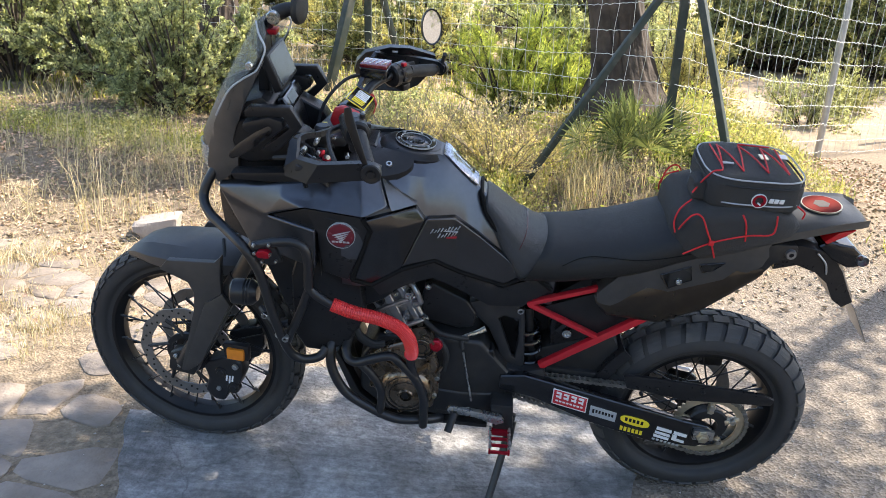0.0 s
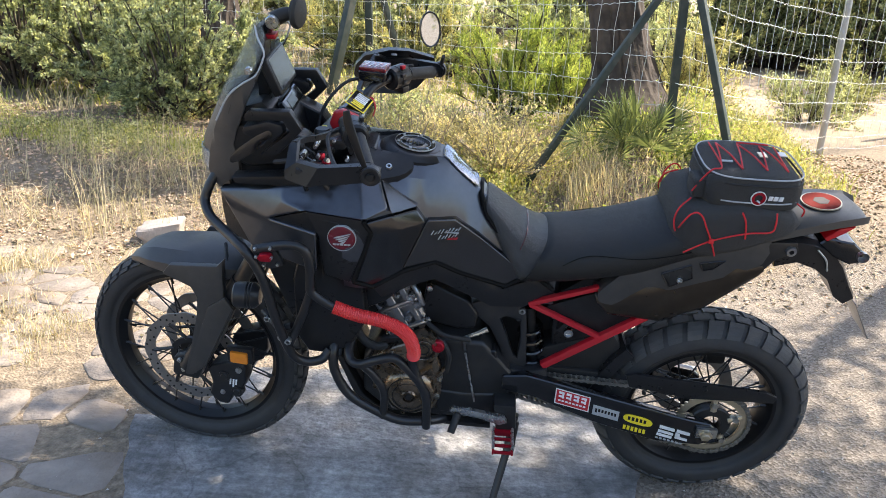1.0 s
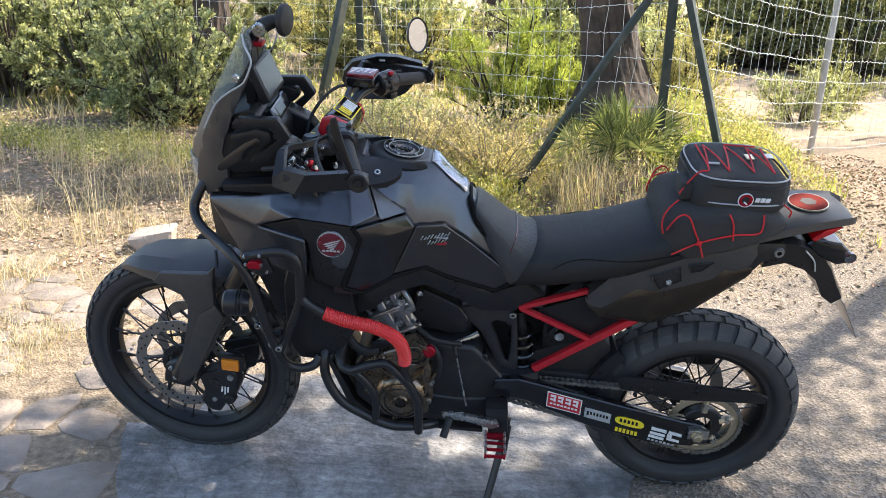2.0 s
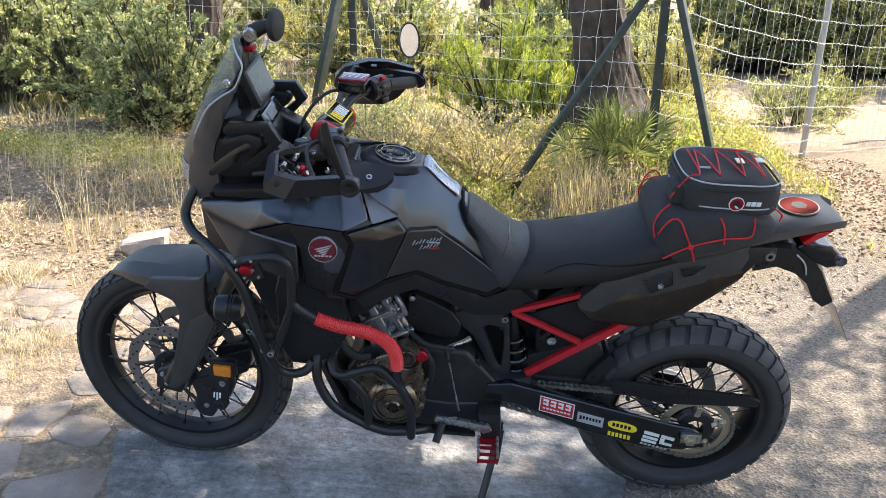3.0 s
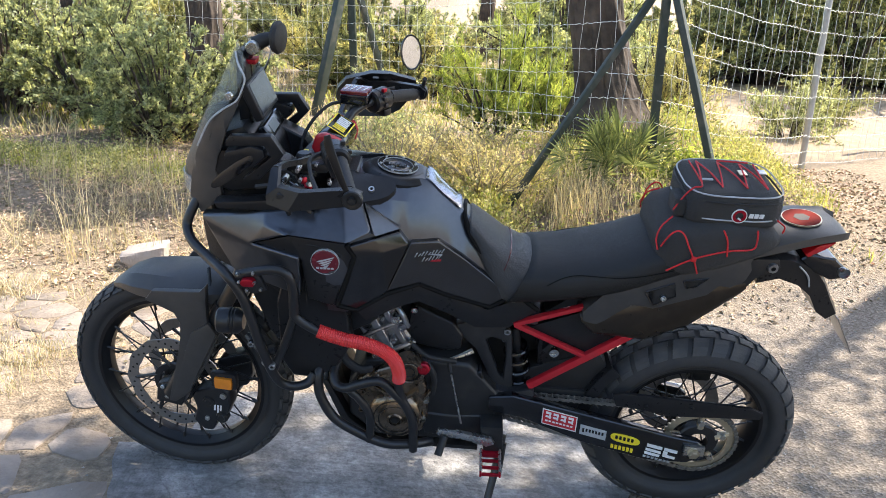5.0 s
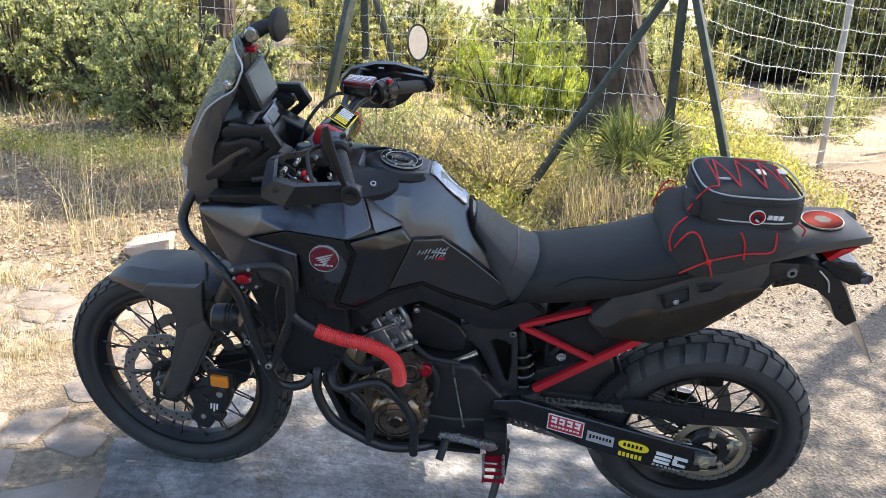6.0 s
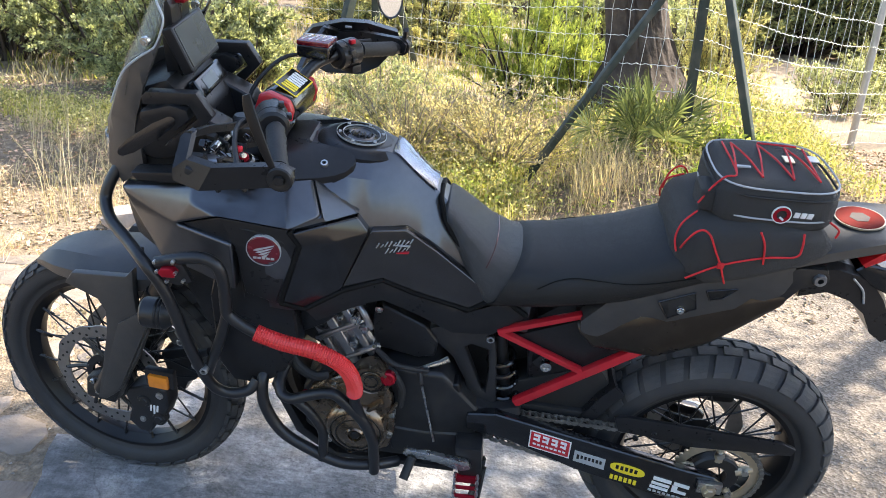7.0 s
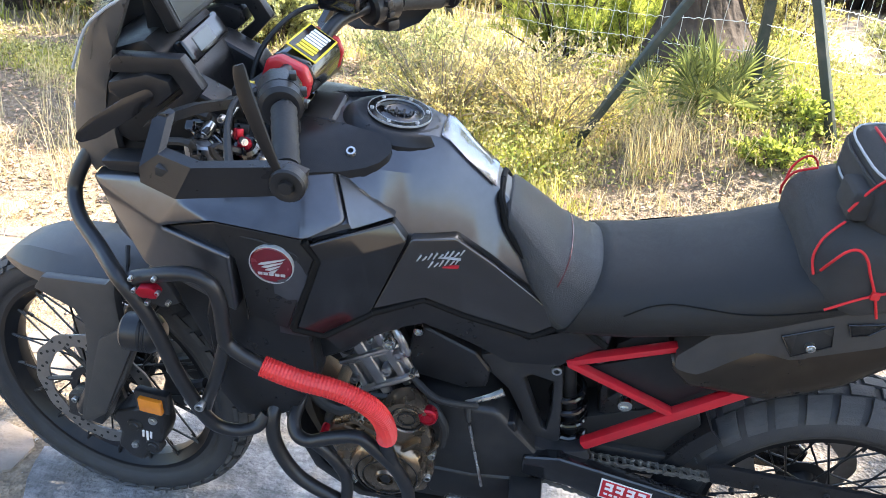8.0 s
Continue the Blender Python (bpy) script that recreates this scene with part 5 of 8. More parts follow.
# ---- nose, screen, dash
def nose():
    def shell(levels, thick, material, name, label=""):
        rings = []
        for z, xc, w, back in levels:
            outer, inner = [], []
            for k in range(13):
                u = -1 + 2 * k / 12
                outer.append((xc + back * abs(u) ** 1.8, w * u, z))
                inner.append((xc + back * abs(u) ** 1.8 + thick, w * u * 0.96, z))
            rings.append(outer + inner[::-1])
        return part(name, loft(bmesh.new(), rings), material, bike, label)
    shell([(0.975, -1.405, 0.092, 0.07), (1.03, -1.432, 0.102, 0.09), (1.10, -1.425, 0.112, 0.10), (1.17, -1.392, 0.118, 0.09), (1.235, -1.358, 0.122, 0.06)], 0.006, MATTE, "nose_cowl", "matte grey nose cowl")
    shell([(0.995, -1.424, 0.085, 0.062), (1.03, -1.438, 0.094, 0.075), (1.075, -1.436, 0.096, 0.080)], 0.004, LENS, "headlight", "twin headlight behind a clear lens")
    scr = shell([(1.205, -1.378, 0.124, 0.062), (1.26, -1.348, 0.126, 0.052), (1.31, -1.318, 0.124, 0.066), (1.36, -1.291, 0.118, 0.066), (1.395, -1.272, 0.100, 0.048), (1.415, -1.261, 0.066, 0.02)], 0.004, CLEAR, "windscreen", "clear short windscreen")
    scr.visible_shadow = False
    for s in (1, -1):
        # light grey tube painted as the bright glint along the acrylic's edge
        g = tube(bmesh.new(), [(-1.345, -s * 0.128, 1.190), (-1.309, -s * 0.132, 1.254), (-1.271, -s * 0.133, 1.287), (-1.239, -s * 0.132, 1.308), (-1.223, -s * 0.130, 1.337), (-1.217, -s * 0.124, 1.362), (-1.236, -s * 0.100, 1.386), (-1.252, -s * 0.060, 1.402)], 0.0024, 6)
        part("screen_edge_glint", g, PIPING_GLINT, scr)
        g = bmesh.new()
        lathe(g, [(0, -0.006), (0.003, -0.006), (0.004, -0.004), (0.008, -0.004), (0.009, 0), (0.009, 0.008)], Matrix.Translation((-1.256, -s * 0.129, 1.317)) @ Matrix.Rotation(radians(0 if s > 0 else 180), 4, "Z"), 14)
        part("screen_bolt", g, STEEL, scr)
        g = bmesh.new()
        fn = lambda x, z: 0.137 - 0.32 * max(0.0, -1.27 - x)
        skin(g, [(-1.366, 0.998), (-1.392, 1.040), (-1.380, 1.100), (-1.360, 1.160), (-1.334, 1.215), (-1.307, 1.256), (-1.272, 1.286), (-1.236, 1.310), (-1.222, 1.330), (-1.249, 1.275), (-1.273, 1.227), (-1.288, 1.188), (-1.301, 1.161), (-1.312, 1.125), (-1.300, 1.085), (-1.300, 1.050)], fn, 0.012, 0.0, 0.03)
        if s < 0:
            f2 = flip(g); g.free(); g = f2
        part("cowl_side", g, MATTE, bike)
        # sculpted black dash side
        g = bmesh.new()
        prism(g, [(-1.325, 1.175), (-1.240, 1.185), (-1.190, 1.180), (-1.130, 1.150), (-1.105, 1.110), (-1.170, 1.085), (-1.28, 1.065), (-1.33, 1.09)], -s * 0.088 - 0.03, -s * 0.088 + 0.03, 0.010, None, 3)
        part("dash_side", g, PLASTIC, bike)
        g = bmesh.new()
        prism(g, [(-1.265, 1.222), (-1.252, 1.234), (-1.156, 1.238), (-1.128, 1.192), (-1.192, 1.124), (-1.235, 1.122), (-1.160, 1.186), (-1.174, 1.212), (-1.264, 1.206)], -s * 0.153 - 0.012, -s * 0.153 + 0.012, 0.005)
        part("dash_rib", g, PLASTIC, bike)
        # winglet over the turn signal
        g = bmesh.new()
        prism(g, [(-1.31, 1.062), (-1.14, 1.078), (-1.09, 1.058), (-1.10, 1.045), (-1.30, 1.045)], -s * 0.150 - 0.022, -s * 0.150 + 0.022, 0.006)
        part("shoulder_trim", g, PLASTIC, bike)
        # turn signal
        g = bmesh.new()
        prism(g, [(-1.268, 1.196), (-1.206, 1.214), (-1.174, 1.206), (-1.170, 1.186), (-1.202, 1.160), (-1.232, 1.160), (-1.271, 1.178)], -s * 0.150 - 0.024, -s * 0.150 + 0.024, 0.008)
        ts = part("turn_signal", g, PLASTIC, bike, "black turn signal on a short stalk")
        g = bmesh.new()
        rings = []
        for t, w, h in ((0, 0.012, 0.012), (0.3, 0.014, 0.017), (0.75, 0.012, 0.016), (0.95, 0.008, 0.010), (1.0, 0.004, 0.005)):
            c = Vector((-1.206, -s * 0.186, 1.184)).lerp(Vector((-1.272, -s * 0.262, 1.152)), t)
            rings.append([c + Vector((w * math.cos(k * math.tau / 12) * 0.7, -s * w * math.cos(k * math.tau / 12) * -0.7, h * math.sin(k * math.tau / 12))) for k in range(12)])
        loft(g, rings)
        part("signal_lens", g, GLOSS, ts)
    # tablet-like display and the small one below it
    D = Matrix.Translation((-1.222, 0.004, 1.281)) @ Matrix.Rotation(radians(-22), 4, "Y")
    g = bmesh.new()
    block(g, (0, 0, 0), (0.024, 0.152, 0.094), 0.006, D, 3)
    d = part("display", g, PLASTIC, bike, "dark touch display with a black frame")
    g = bmesh.new()
    block(g, (0.0125, 0, 0.002), (0.002, 0.136, 0.079), 0.0005, D, 1)
    part("screen", g, SCREEN, d)
    D = Matrix.Translation((-1.196, 0, 1.203)) @ Matrix.Rotation(radians(-32), 4, "Y")
    g = bmesh.new()
    block(g, (0, 0, 0), (0.022, 0.140, 0.042), 0.008, D, 3)
    d = part("lower_display", g, GLOSS, bike, "small grey digital display")
    g = bmesh.new()
    block(g, (0.0115, -0.012, 0), (0.002, 0.060, 0.024), 0.0005, D, 1)
    part("screen", g, LCD, d)
    g = bmesh.new()
    prism(g, [(-1.34, 1.20), (-1.24, 1.235), (-1.175, 1.165), (-1.16, 1.09), (-1.22, 1.03), (-1.36, 1.02)], -0.10, 0.10, 0.012)
    part("dash", g, PLASTIC, bike)
    g = bmesh.new()
    prism(g, [(-1.262, 1.18), (-1.235, 1.18), (-1.235, 1.36), (-1.255, 1.40), (-1.262, 1.33)], -0.045, 0.045, 0.006)
    part("screen_support", g, PLASTIC, bike)
    # mount above the screen: arm, ball joint and round pad
    g = tube(bmesh.new(), [(-1.248, 0.0, 1.31), (-1.243, 0.0, 1.37), (-1.224, 0.0, 1.408)], [0.014, 0.012, 0.013], 12)
    mnt = part("phone_mount", g, GLOSS, bike, "black phone mount with a round suction pad")
    g = bmesh.new()
    lathe(g, [(0, -0.026), (0.014, -0.026), (0.017, -0.022), (0.017, 0.022), (0.014, 0.026), (0, 0.026)], Matrix.Translation((-1.222, 0, 1.402)), 20)
    part("joint", g, STEEL, mnt)
    g = tube(bmesh.new(), [(-1.220, 0.0, 1.405), (-1.200, 0.0, 1.416), (-1.180, 0.0, 1.422)], [0.019, 0.017, 0.014], 14)
    part("arm", g, GRIP, mnt)
    g = bmesh.new()
    lathe(g, [(0, -0.012), (0.026, -0.012), (0.035, -0.008), (0.039, -0.001), (0.037, 0.006), (0.022, 0.012), (0.012, 0.020), (0, 0.020)], Matrix.Translation((-1.164, 0, 1.424)) @ Matrix.Rotation(radians(78), 4, "Z"), 28)
    part("suction_pad", g, GRIP, mnt)
    g = bmesh.new()
    block(g, (-1.234, -0.0, 1.366), (0.032, 0.036, 0.012), 0.003)
    part("clamp", g, ANOD, mnt)


# ---- crash bars
def crash_bars():
    runs = [
        ("crash_bar", [(-1.375, -0.090, 1.030), (-1.393, -0.108, 0.996), (-1.400, -0.124, 0.964), (-1.376, -0.160, 0.941), (-1.320, -0.212, 0.928), (-1.262, -0.268, 0.917), (-1.228, -0.275, 0.862), (-1.212, -0.272, 0.794), (-1.201, -0.270, 0.733), (-1.189, -0.265, 0.677), (-1.175, -0.255, 0.615), (-1.158, -0.245, 0.574), (-1.126, -0.235, 0.556), (-1.092, -0.225, 0.562), (-1.077, -0.210, 0.582)], 0.0125),
        ("crash_bar", [(-1.236, -0.268, 0.919), (-1.176, -0.272, 0.939), (-1.135, -0.272, 0.942), (-1.110, -0.272, 0.925), (-1.102, -0.272, 0.885), (-1.103, -0.272, 0.836), (-1.098, -0.272, 0.806), (-1.047, -0.272, 0.770), (-0.991, -0.272, 0.750), (-0.927, -0.272, 0.737), (-0.880, -0.272, 0.716), (-0.854, -0.268, 0.684), (-0.844, -0.260, 0.640), (-0.846, -0.248, 0.580), (-0.834, -0.245, 0.535)], 0.0125),
        ("crash_bar", [(-1.103, -0.270, 0.812), (-1.130, -0.260, 0.731), (-1.159, -0.250, 0.658), (-1.175, -0.245, 0.616)], 0.0115),
        ("lower_crash_bar", [(-1.052, -0.140, 0.640), (-1.060, -0.180, 0.602), (-1.065, -0.210, 0.577), (-1.060, -0.225, 0.522), (-1.023, -0.235, 0.454), (-0.958, -0.240, 0.410), (-0.883, -0.240, 0.375), (-0.810, -0.225, 0.364), (-0.756, -0.190, 0.345)], 0.0135),
        ("lower_crash_bar", [(-1.012, -0.140, 0.640), (-1.019, -0.180, 0.605), (-1.022, -0.220, 0.589), (-1.011, -0.240, 0.573), (-0.985, -0.248, 0.571), (-0.947, -0.250, 0.589), (-0.897, -0.250, 0.602), (-0.865, -0.250, 0.574), (-0.831, -0.247, 0.528), (-0.809, -0.243, 0.468), (-0.805, -0.240, 0.415), (-0.805, -0.235, 0.352)], 0.0125),
        ("lower_crash_bar", [(-0.985, -0.243, 0.568), (-0.953, -0.243, 0.534), (-0.929, -0.243, 0.493), (-0.922, -0.243, 0.453), (-0.927, -0.243, 0.386)], 0.0115),
    ]
    for name, pts, r in runs:
        g = tube(bmesh.new(), pts, r, 12)
        both(name, g, TUBE, "black tubular crash bar")
    # ribbed red sleeve
    line = smooth_line([(-1.047, -0.272, 0.770), (-0.991, -0.272, 0.750), (-0.927, -0.272, 0.737), (-0.880, -0.272, 0.716), (-0.854, -0.268, 0.684), (-0.844, -0.260, 0.640), (-0.845, -0.255, 0.615)], 22)
    pts, rs = [], []
    for k, q in enumerate(line):
        pts.append(q)
        rs.append(0.0182 if k % 2 else 0.0168)
    g = tube(bmesh.new(), pts, rs, 14, 1)
    both("bar_sleeve", g, HOSE, "red ribbed plastic sleeve on the crash bar", angle=15)
    # red clamp
    g = bmesh.new()
    prism(g, [(-1.226, 0.910), (-1.219, 0.920), (-1.202, 0.922), (-1.194, 0.919), (-1.188, 0.910), (-1.194, 0.901), (-1.219, 0.901)], -0.292, -0.268, 0.003)
    cl = part("bar_clamp", g, ANOD, bike, "red anodised bar clamp")
    for dx, dz in ((-0.022, 0.022), (0.015, 0.026), (-0.004, -0.022), (0.03, -0.018), (-0.021, 0.0), (0.016, 0.0)):
        g = bmesh.new()
        bolt(g, (-1.207 + dx, -0.288, 0.912 + dz), 0.004, 0.004)
        part("bolt", g, STEEL, cl)
    g = bmesh.new()
    prism(g, [(-1.235, 0.93), (-1.185, 0.935), (-1.165, 0.885), (-1.195, 0.872), (-1.235, 0.885)], -0.276, -0.262, 0.003)
    part("clamp_plate", g, TUBE, bike)
    # fog lamp
    M = Matrix.Translation((-1.292, -0.19, 0.728)) @ Matrix.Rotation(radians(-90), 4, "Z")
    g = bmesh.new()
    lathe(g, [(0, -0.035), (0.030, -0.035), (0.034, -0.030), (0.036, 0.0), (0.033, 0.004), (0.036, 0.008), (0.033, 0.012), (0.036, 0.016), (0.033, 0.022), (0.022, 0.034), (0, 0.036)], M, 28)
    lamp = both("fog_lamp", g, TUBE, "round black auxiliary lamp")
    g = bmesh.new()
    tube(g, [(-1.25, -0.20, 0.69), (-1.20, -0.24, 0.67), (-1.165, -0.245, 0.68)], 0.010, 8)
    both("lamp_bracket", g, TUBE)
    for x, y, z in ((-1.235, -0.222, 0.682), (-1.172, -0.265, 0.645), (-1.19, -0.262, 0.655)):
        g = bmesh.new()
        bolt(g, (x, y, z), 0.009, 0.008)
        part("bolt", g, STEEL, bike)


# ---- engine and chassis
def engine():
    g = bmesh.new()
    prism(g, [(-1.00, 0.49), (-0.95, 0.575), (-0.80, 0.585), (-0.66, 0.575), (-0.57, 0.47), (-0.58, 0.335), (-0.70, 0.29), (-0.92, 0.295), (-1.0, 0.37)], -0.125, 0.125, 0.015, None, 3)
    eng = part("engine", g, CAST, bike, "dark engine block with bronze side covers")
    g = bmesh.new()
    prism(g, [(-0.990, 0.470), (-0.970, 0.520), (-0.930, 0.550), (-0.850, 0.585), (-0.795, 0.570), (-0.775, 0.500), (-0.770, 0.400), (-0.785, 0.345), (-0.845, 0.315), (-0.915, 0.330), (-0.955, 0.395)], -0.152, -0.120, 0.010, None, 3)
    cov = part("side_cover", g, BRONZE, eng, "bronze engine side cover")
    g = bmesh.new()
    lathe(g, [(0, -0.006), (0.014, -0.006), (0.016, -0.012), (0.020, -0.012), (0.023, -0.006), (0.052, -0.004), (0.058, 0.0), (0.066, 0.002), (0.074, 0.010), (0.080, 0.022), (0.080, 0.04)], Matrix.Translation((-0.862, -0.172, 0.405)), 40)
    part("alternator_cover", g, BRONZE, cov)
    g = bmesh.new()
    lathe(g, [(0, -0.002), (0.010, -0.002), (0.013, 0.002), (0.013, 0.01)], Matrix.Translation((-0.862, -0.181, 0.405)), 6)
    part("cover_plug", g, CAST, cov)
    g = bmesh.new()
    lathe(g, [(0, -0.006), (0.026, -0.006), (0.030, -0.003), (0.034, -0.010), (0.043, -0.010), (0.046, 0.0), (0.046, 0.03)], Matrix.Translation((-0.825, -0.160, 0.570)), 36)
    part("round_cover", g, BRONZE, cov)
    for r0, y in ((0.030, -0.1665), (0.016, -0.1675)):
        g = bmesh.new()
        lathe(g, [(r0 - 0.0012, 0.002), (r0 - 0.0012, -0.001), (r0 + 0.0012, -0.001), (r0 + 0.0012, 0.002)], Matrix.Translation((-0.825, y, 0.570)), 32)
        part("cover_groove", g, CAST, cov)
    for r0, y in ((0.047, -0.1770), (0.062, -0.1725)):
        g = bmesh.new()
        lathe(g, [(r0 - 0.001, 0.003), (r0 - 0.001, -0.001), (r0 + 0.001, -0.001), (r0 + 0.001, 0.003)], Matrix.Translation((-0.862, y, 0.405)), 40)
        part("cover_groove", g, CAST, cov)
    for p0, p1 in (((-0.935, 0.545), (-0.865, 0.500)), ((-0.945, 0.525), (-0.880, 0.478)), ((-0.800, 0.500), (-0.835, 0.470)), ((-0.790, 0.450), (-0.800, 0.380))):
        g = bar(bmesh.new(), p0, p1, 0.010, -0.164, -0.148, 0.003)
        part("cover_rib", g, BRONZE, cov)
    for k in range(10):
        a = k * math.tau / 10 + 0.2
        g = bmesh.new()
        bolt(g, (-0.868 + 0.094 * math.cos(a), -0.150, 0.44 + 0.112 * math.sin(a)), 0.008, 0.010)
        part("cover_bolt", g, BRONZE if k % 3 else STEEL, cov)
    for z, x0, x1 in ((0.515, -0.965, -0.885), (0.49, -0.975, -0.90), (0.465, -0.785, -0.765)):
        g = bmesh.new()
        bar(g, (x0, z), (x1, z + 0.035), 0.008, -0.160, -0.148, 0.003)
        part("cover_rib", g, BRONZE, cov)
    g = bmesh.new()
    lathe(g, [(0, -0.011), (0.006, -0.011), (0.007, -0.008), (0.012, -0.008), (0.013, -0.010), (0.017, -0.008), (0.0185, -0.004), (0.0185, 0.006), (0.014, 0.020)], Matrix.Translation((-0.785, -0.163, 0.584)) @ Matrix.Rotation(radians(-14), 4, "X"), 10)
    part("oil_cap", g, ANOD, eng, "red anodised oil filler cap")
    g = bmesh.new()
    bolt(g, (-0.985, -0.16, 0.50), 0.008, 0.012)
    part("red_bolt", g, ANOD, eng)
    # cylinders, leaning forward
    C = Matrix.Translation((-0.900, 0, 0.661)) @ Matrix.Rotation(radians(-27), 4, "Y")
    g = bmesh.new()
    block(g, (0, 0, 0.0), (0.112, 0.21, 0.165), 0.016, C, 3)
    cyl = part("cylinder_head", g, ALLOY, eng, "cast alloy cylinder head with smooth ridges")
    # long ridges down the casting, a flange across it
    for x0, w, y1, z0, z1 in ((-0.046, 0.016, -0.116, -0.080, 0.070), (-0.006, 0.024, -0.124, -0.084, 0.078), (0.036, 0.018, -0.118, -0.080, 0.060)):
        g = bmesh.new()
        block(g, (x0, (y1 - 0.09) / 2, (z0 + z1) / 2), (w, abs(y1 + 0.09), z1 - z0), 0.006, C, 3)
        part("head_ridge", g, ALLOY, cyl)
    for z, hgt, y1 in ((0.018, 0.010, -0.121), (0.006, 0.006, -0.116), (-0.060, 0.012, -0.120), (0.074, 0.012, -0.118)):
        g = tube(bmesh.new(), [C @ Vector(p) for p in ((-0.064, y1 + 0.012, z - 0.010), (-0.03, y1, z), (0.03, y1, z + 0.002), (0.064, y1 + 0.012, z - 0.004))], hgt * 0.62, 8, 4)
        part("head_flange", g, ALLOY, cyl)
    for dx, dz, rr, mt in ((-0.028, 0.045, 0.014, CAST), (0.016, -0.030, 0.010, ALLOY), (0.052, 0.030, 0.013, STEEL), (0.056, -0.002, 0.011, ALLOY), (-0.052, -0.030, 0.009, ALLOY)):
        g = bmesh.new()
        lathe(g, [(0, -0.006), (rr * 0.45, -0.006), (rr * 0.55, -0.011), (rr * 0.9, -0.011), (rr, -0.007), (rr, 0.02)], C @ Matrix.Translation((dx, -0.116, dz)), 18)
        part("boss", g, mt, cyl)
    for dx, dz in ((-0.058, 0.055), (0.052, 0.066), (-0.060, -0.058), (0.058, -0.052), (0.020, 0.046)):
        g = bmesh.new()
        bolt(g, (dx, -0.117, dz), 0.006, 0.008, C)
        part("bolt", g, STEEL, cyl)
    g = bmesh.new()
    lathe(g, [(0, -0.03), (0.017, -0.03), (0.021, -0.024), (0.021, 0.03)], C @ Matrix.Translation((0.020, -0.100, 0.078)), 20)
    part("plug_cover", g, GLOSS, cyl)
    part("coolant_pipe", tube(bmesh.new(), [C @ Vector(p) for p in ((0.066, -0.10, 0.060), (0.074, -0.115, 0.030), (0.068, -0.112, -0.010))], 0.008, 10), ALLOY, cyl)
    # black side covers
    for name, poly, y0, y1, material in (
        ("airbox_cover", [(-0.835, 0.680), (-0.826, 0.741), (-0.806, 0.738), (-0.709, 0.689), (-0.680, 0.647), (-0.686, 0.603), (-0.728, 0.594), (-0.829, 0.617)], -0.095, -0.05, PLASTIC),
        ("sprocket_cover", [(-0.771, 0.465), (-0.740, 0.478), (-0.698, 0.534), (-0.624, 0.550), (-0.596, 0.438), (-0.619, 0.350), (-0.761, 0.372)], -0.122, -0.08, RIMBLACK),
        ("lower_cover", [(-0.80, 0.40), (-0.70, 0.39), (-0.58, 0.40), (-0.55, 0.345), (-0.62, 0.30), (-0.78, 0.315)], -0.130, -0.09, CAST),
        ("radiator_shroud", [(-1.14, 0.89), (-1.03, 0.87), (-0.985, 0.80), (-0.975, 0.68), (-1.02, 0.595), (-1.075, 0.562), (-1.135, 0.566), (-1.165, 0.62), (-1.165, 0.80)], -0.205, -0.15, PLASTIC),
        ("duct", [(-1.02, 0.80), (-0.93, 0.79), (-0.905, 0.745), (-0.93, 0.72), (-0.985, 0.69), (-1.03, 0.72)], -0.165, -0.10, PLASTIC),
    ):
        g = prism(bmesh.new(), poly, y0, y1, 0.010, None, 3)
        both(name, g, material)
    # dark filler added to close the see-through gap beside the fork
    g = bmesh.new()
    prism(g, [(-1.26, 0.90), (-1.10, 0.90), (-1.08, 0.62), (-1.14, 0.58), (-1.20, 0.66), (-1.25, 0.80)], -0.145, 0.145, 0.012)
    part("fairing_gap_filler", g, PLASTIC, bike)
    g = bmesh.new()
    block(g, (-1.06, 0, 0.74), (0.05, 0.36, 0.28), 0.01)
    part("radiator", g, CAST, bike)
    g = bmesh.new()
    prism(g, [(-1.06, 0.50), (-1.0, 0.36), (-0.92, 0.285), (-0.62, 0.275), (-0.62, 0.262), (-0.93, 0.270), (-1.02, 0.345), (-1.075, 0.495)], -0.13, 0.13, 0.004)
    part("bash_plate", g, CAST, bike, "dark aluminium bash plate")
    # hoses and pipes by the engine
    for pts, r, material in (
        ([(-1.03, -0.13, 0.66), (-1.00, -0.16, 0.60), (-0.96, -0.165, 0.57), (-0.93, -0.15, 0.565)], 0.012, GRIP),
        ([(-0.80, -0.12, 0.60), (-0.77, -0.15, 0.58), (-0.755, -0.15, 0.54), (-0.76, -0.14, 0.48)], 0.009, GRIP),
        ([(-0.82, -0.12, 0.63), (-0.78, -0.14, 0.61), (-0.74, -0.14, 0.60), (-0.70, -0.12, 0.58)], 0.007, GRIP),
        ([(-0.985, 0.0, 0.62), (-1.05, -0.05, 0.55), (-1.03, -0.07, 0.42), (-0.95, -0.06, 0.33), (-0.75, -0.05, 0.30)], 0.022, EXHAUST),
    ):
        part("hose" if material is GRIP else "exhaust_pipe", tube(bmesh.new(), pts, r, 10), material, eng)
    # pivot plate with its triangular window
    for s in (1, -1):
        g = bmesh.new()
        rim_ = [(-0.715, 0.674), (-0.655, 0.696), (-0.583, 0.690), (-0.551, 0.674), (-0.544, 0.630), (-0.532, 0.484), (-0.534, 0.455), (-0.600, 0.447), (-0.598, 0.480), (-0.612, 0.530), (-0.645, 0.600), (-0.690, 0.644)]
        win = [(-0.618, 0.633), (-0.603, 0.643), (-0.563, 0.632), (-0.557, 0.562), (-0.561, 0.500), (-0.571, 0.506)]
        vo = [g.verts.new((x, -s * 0.071 - 0.014, z)) for x, z in rim_]
        vi = [g.verts.new((x, -s * 0.071 - 0.014, z)) for x, z in win]
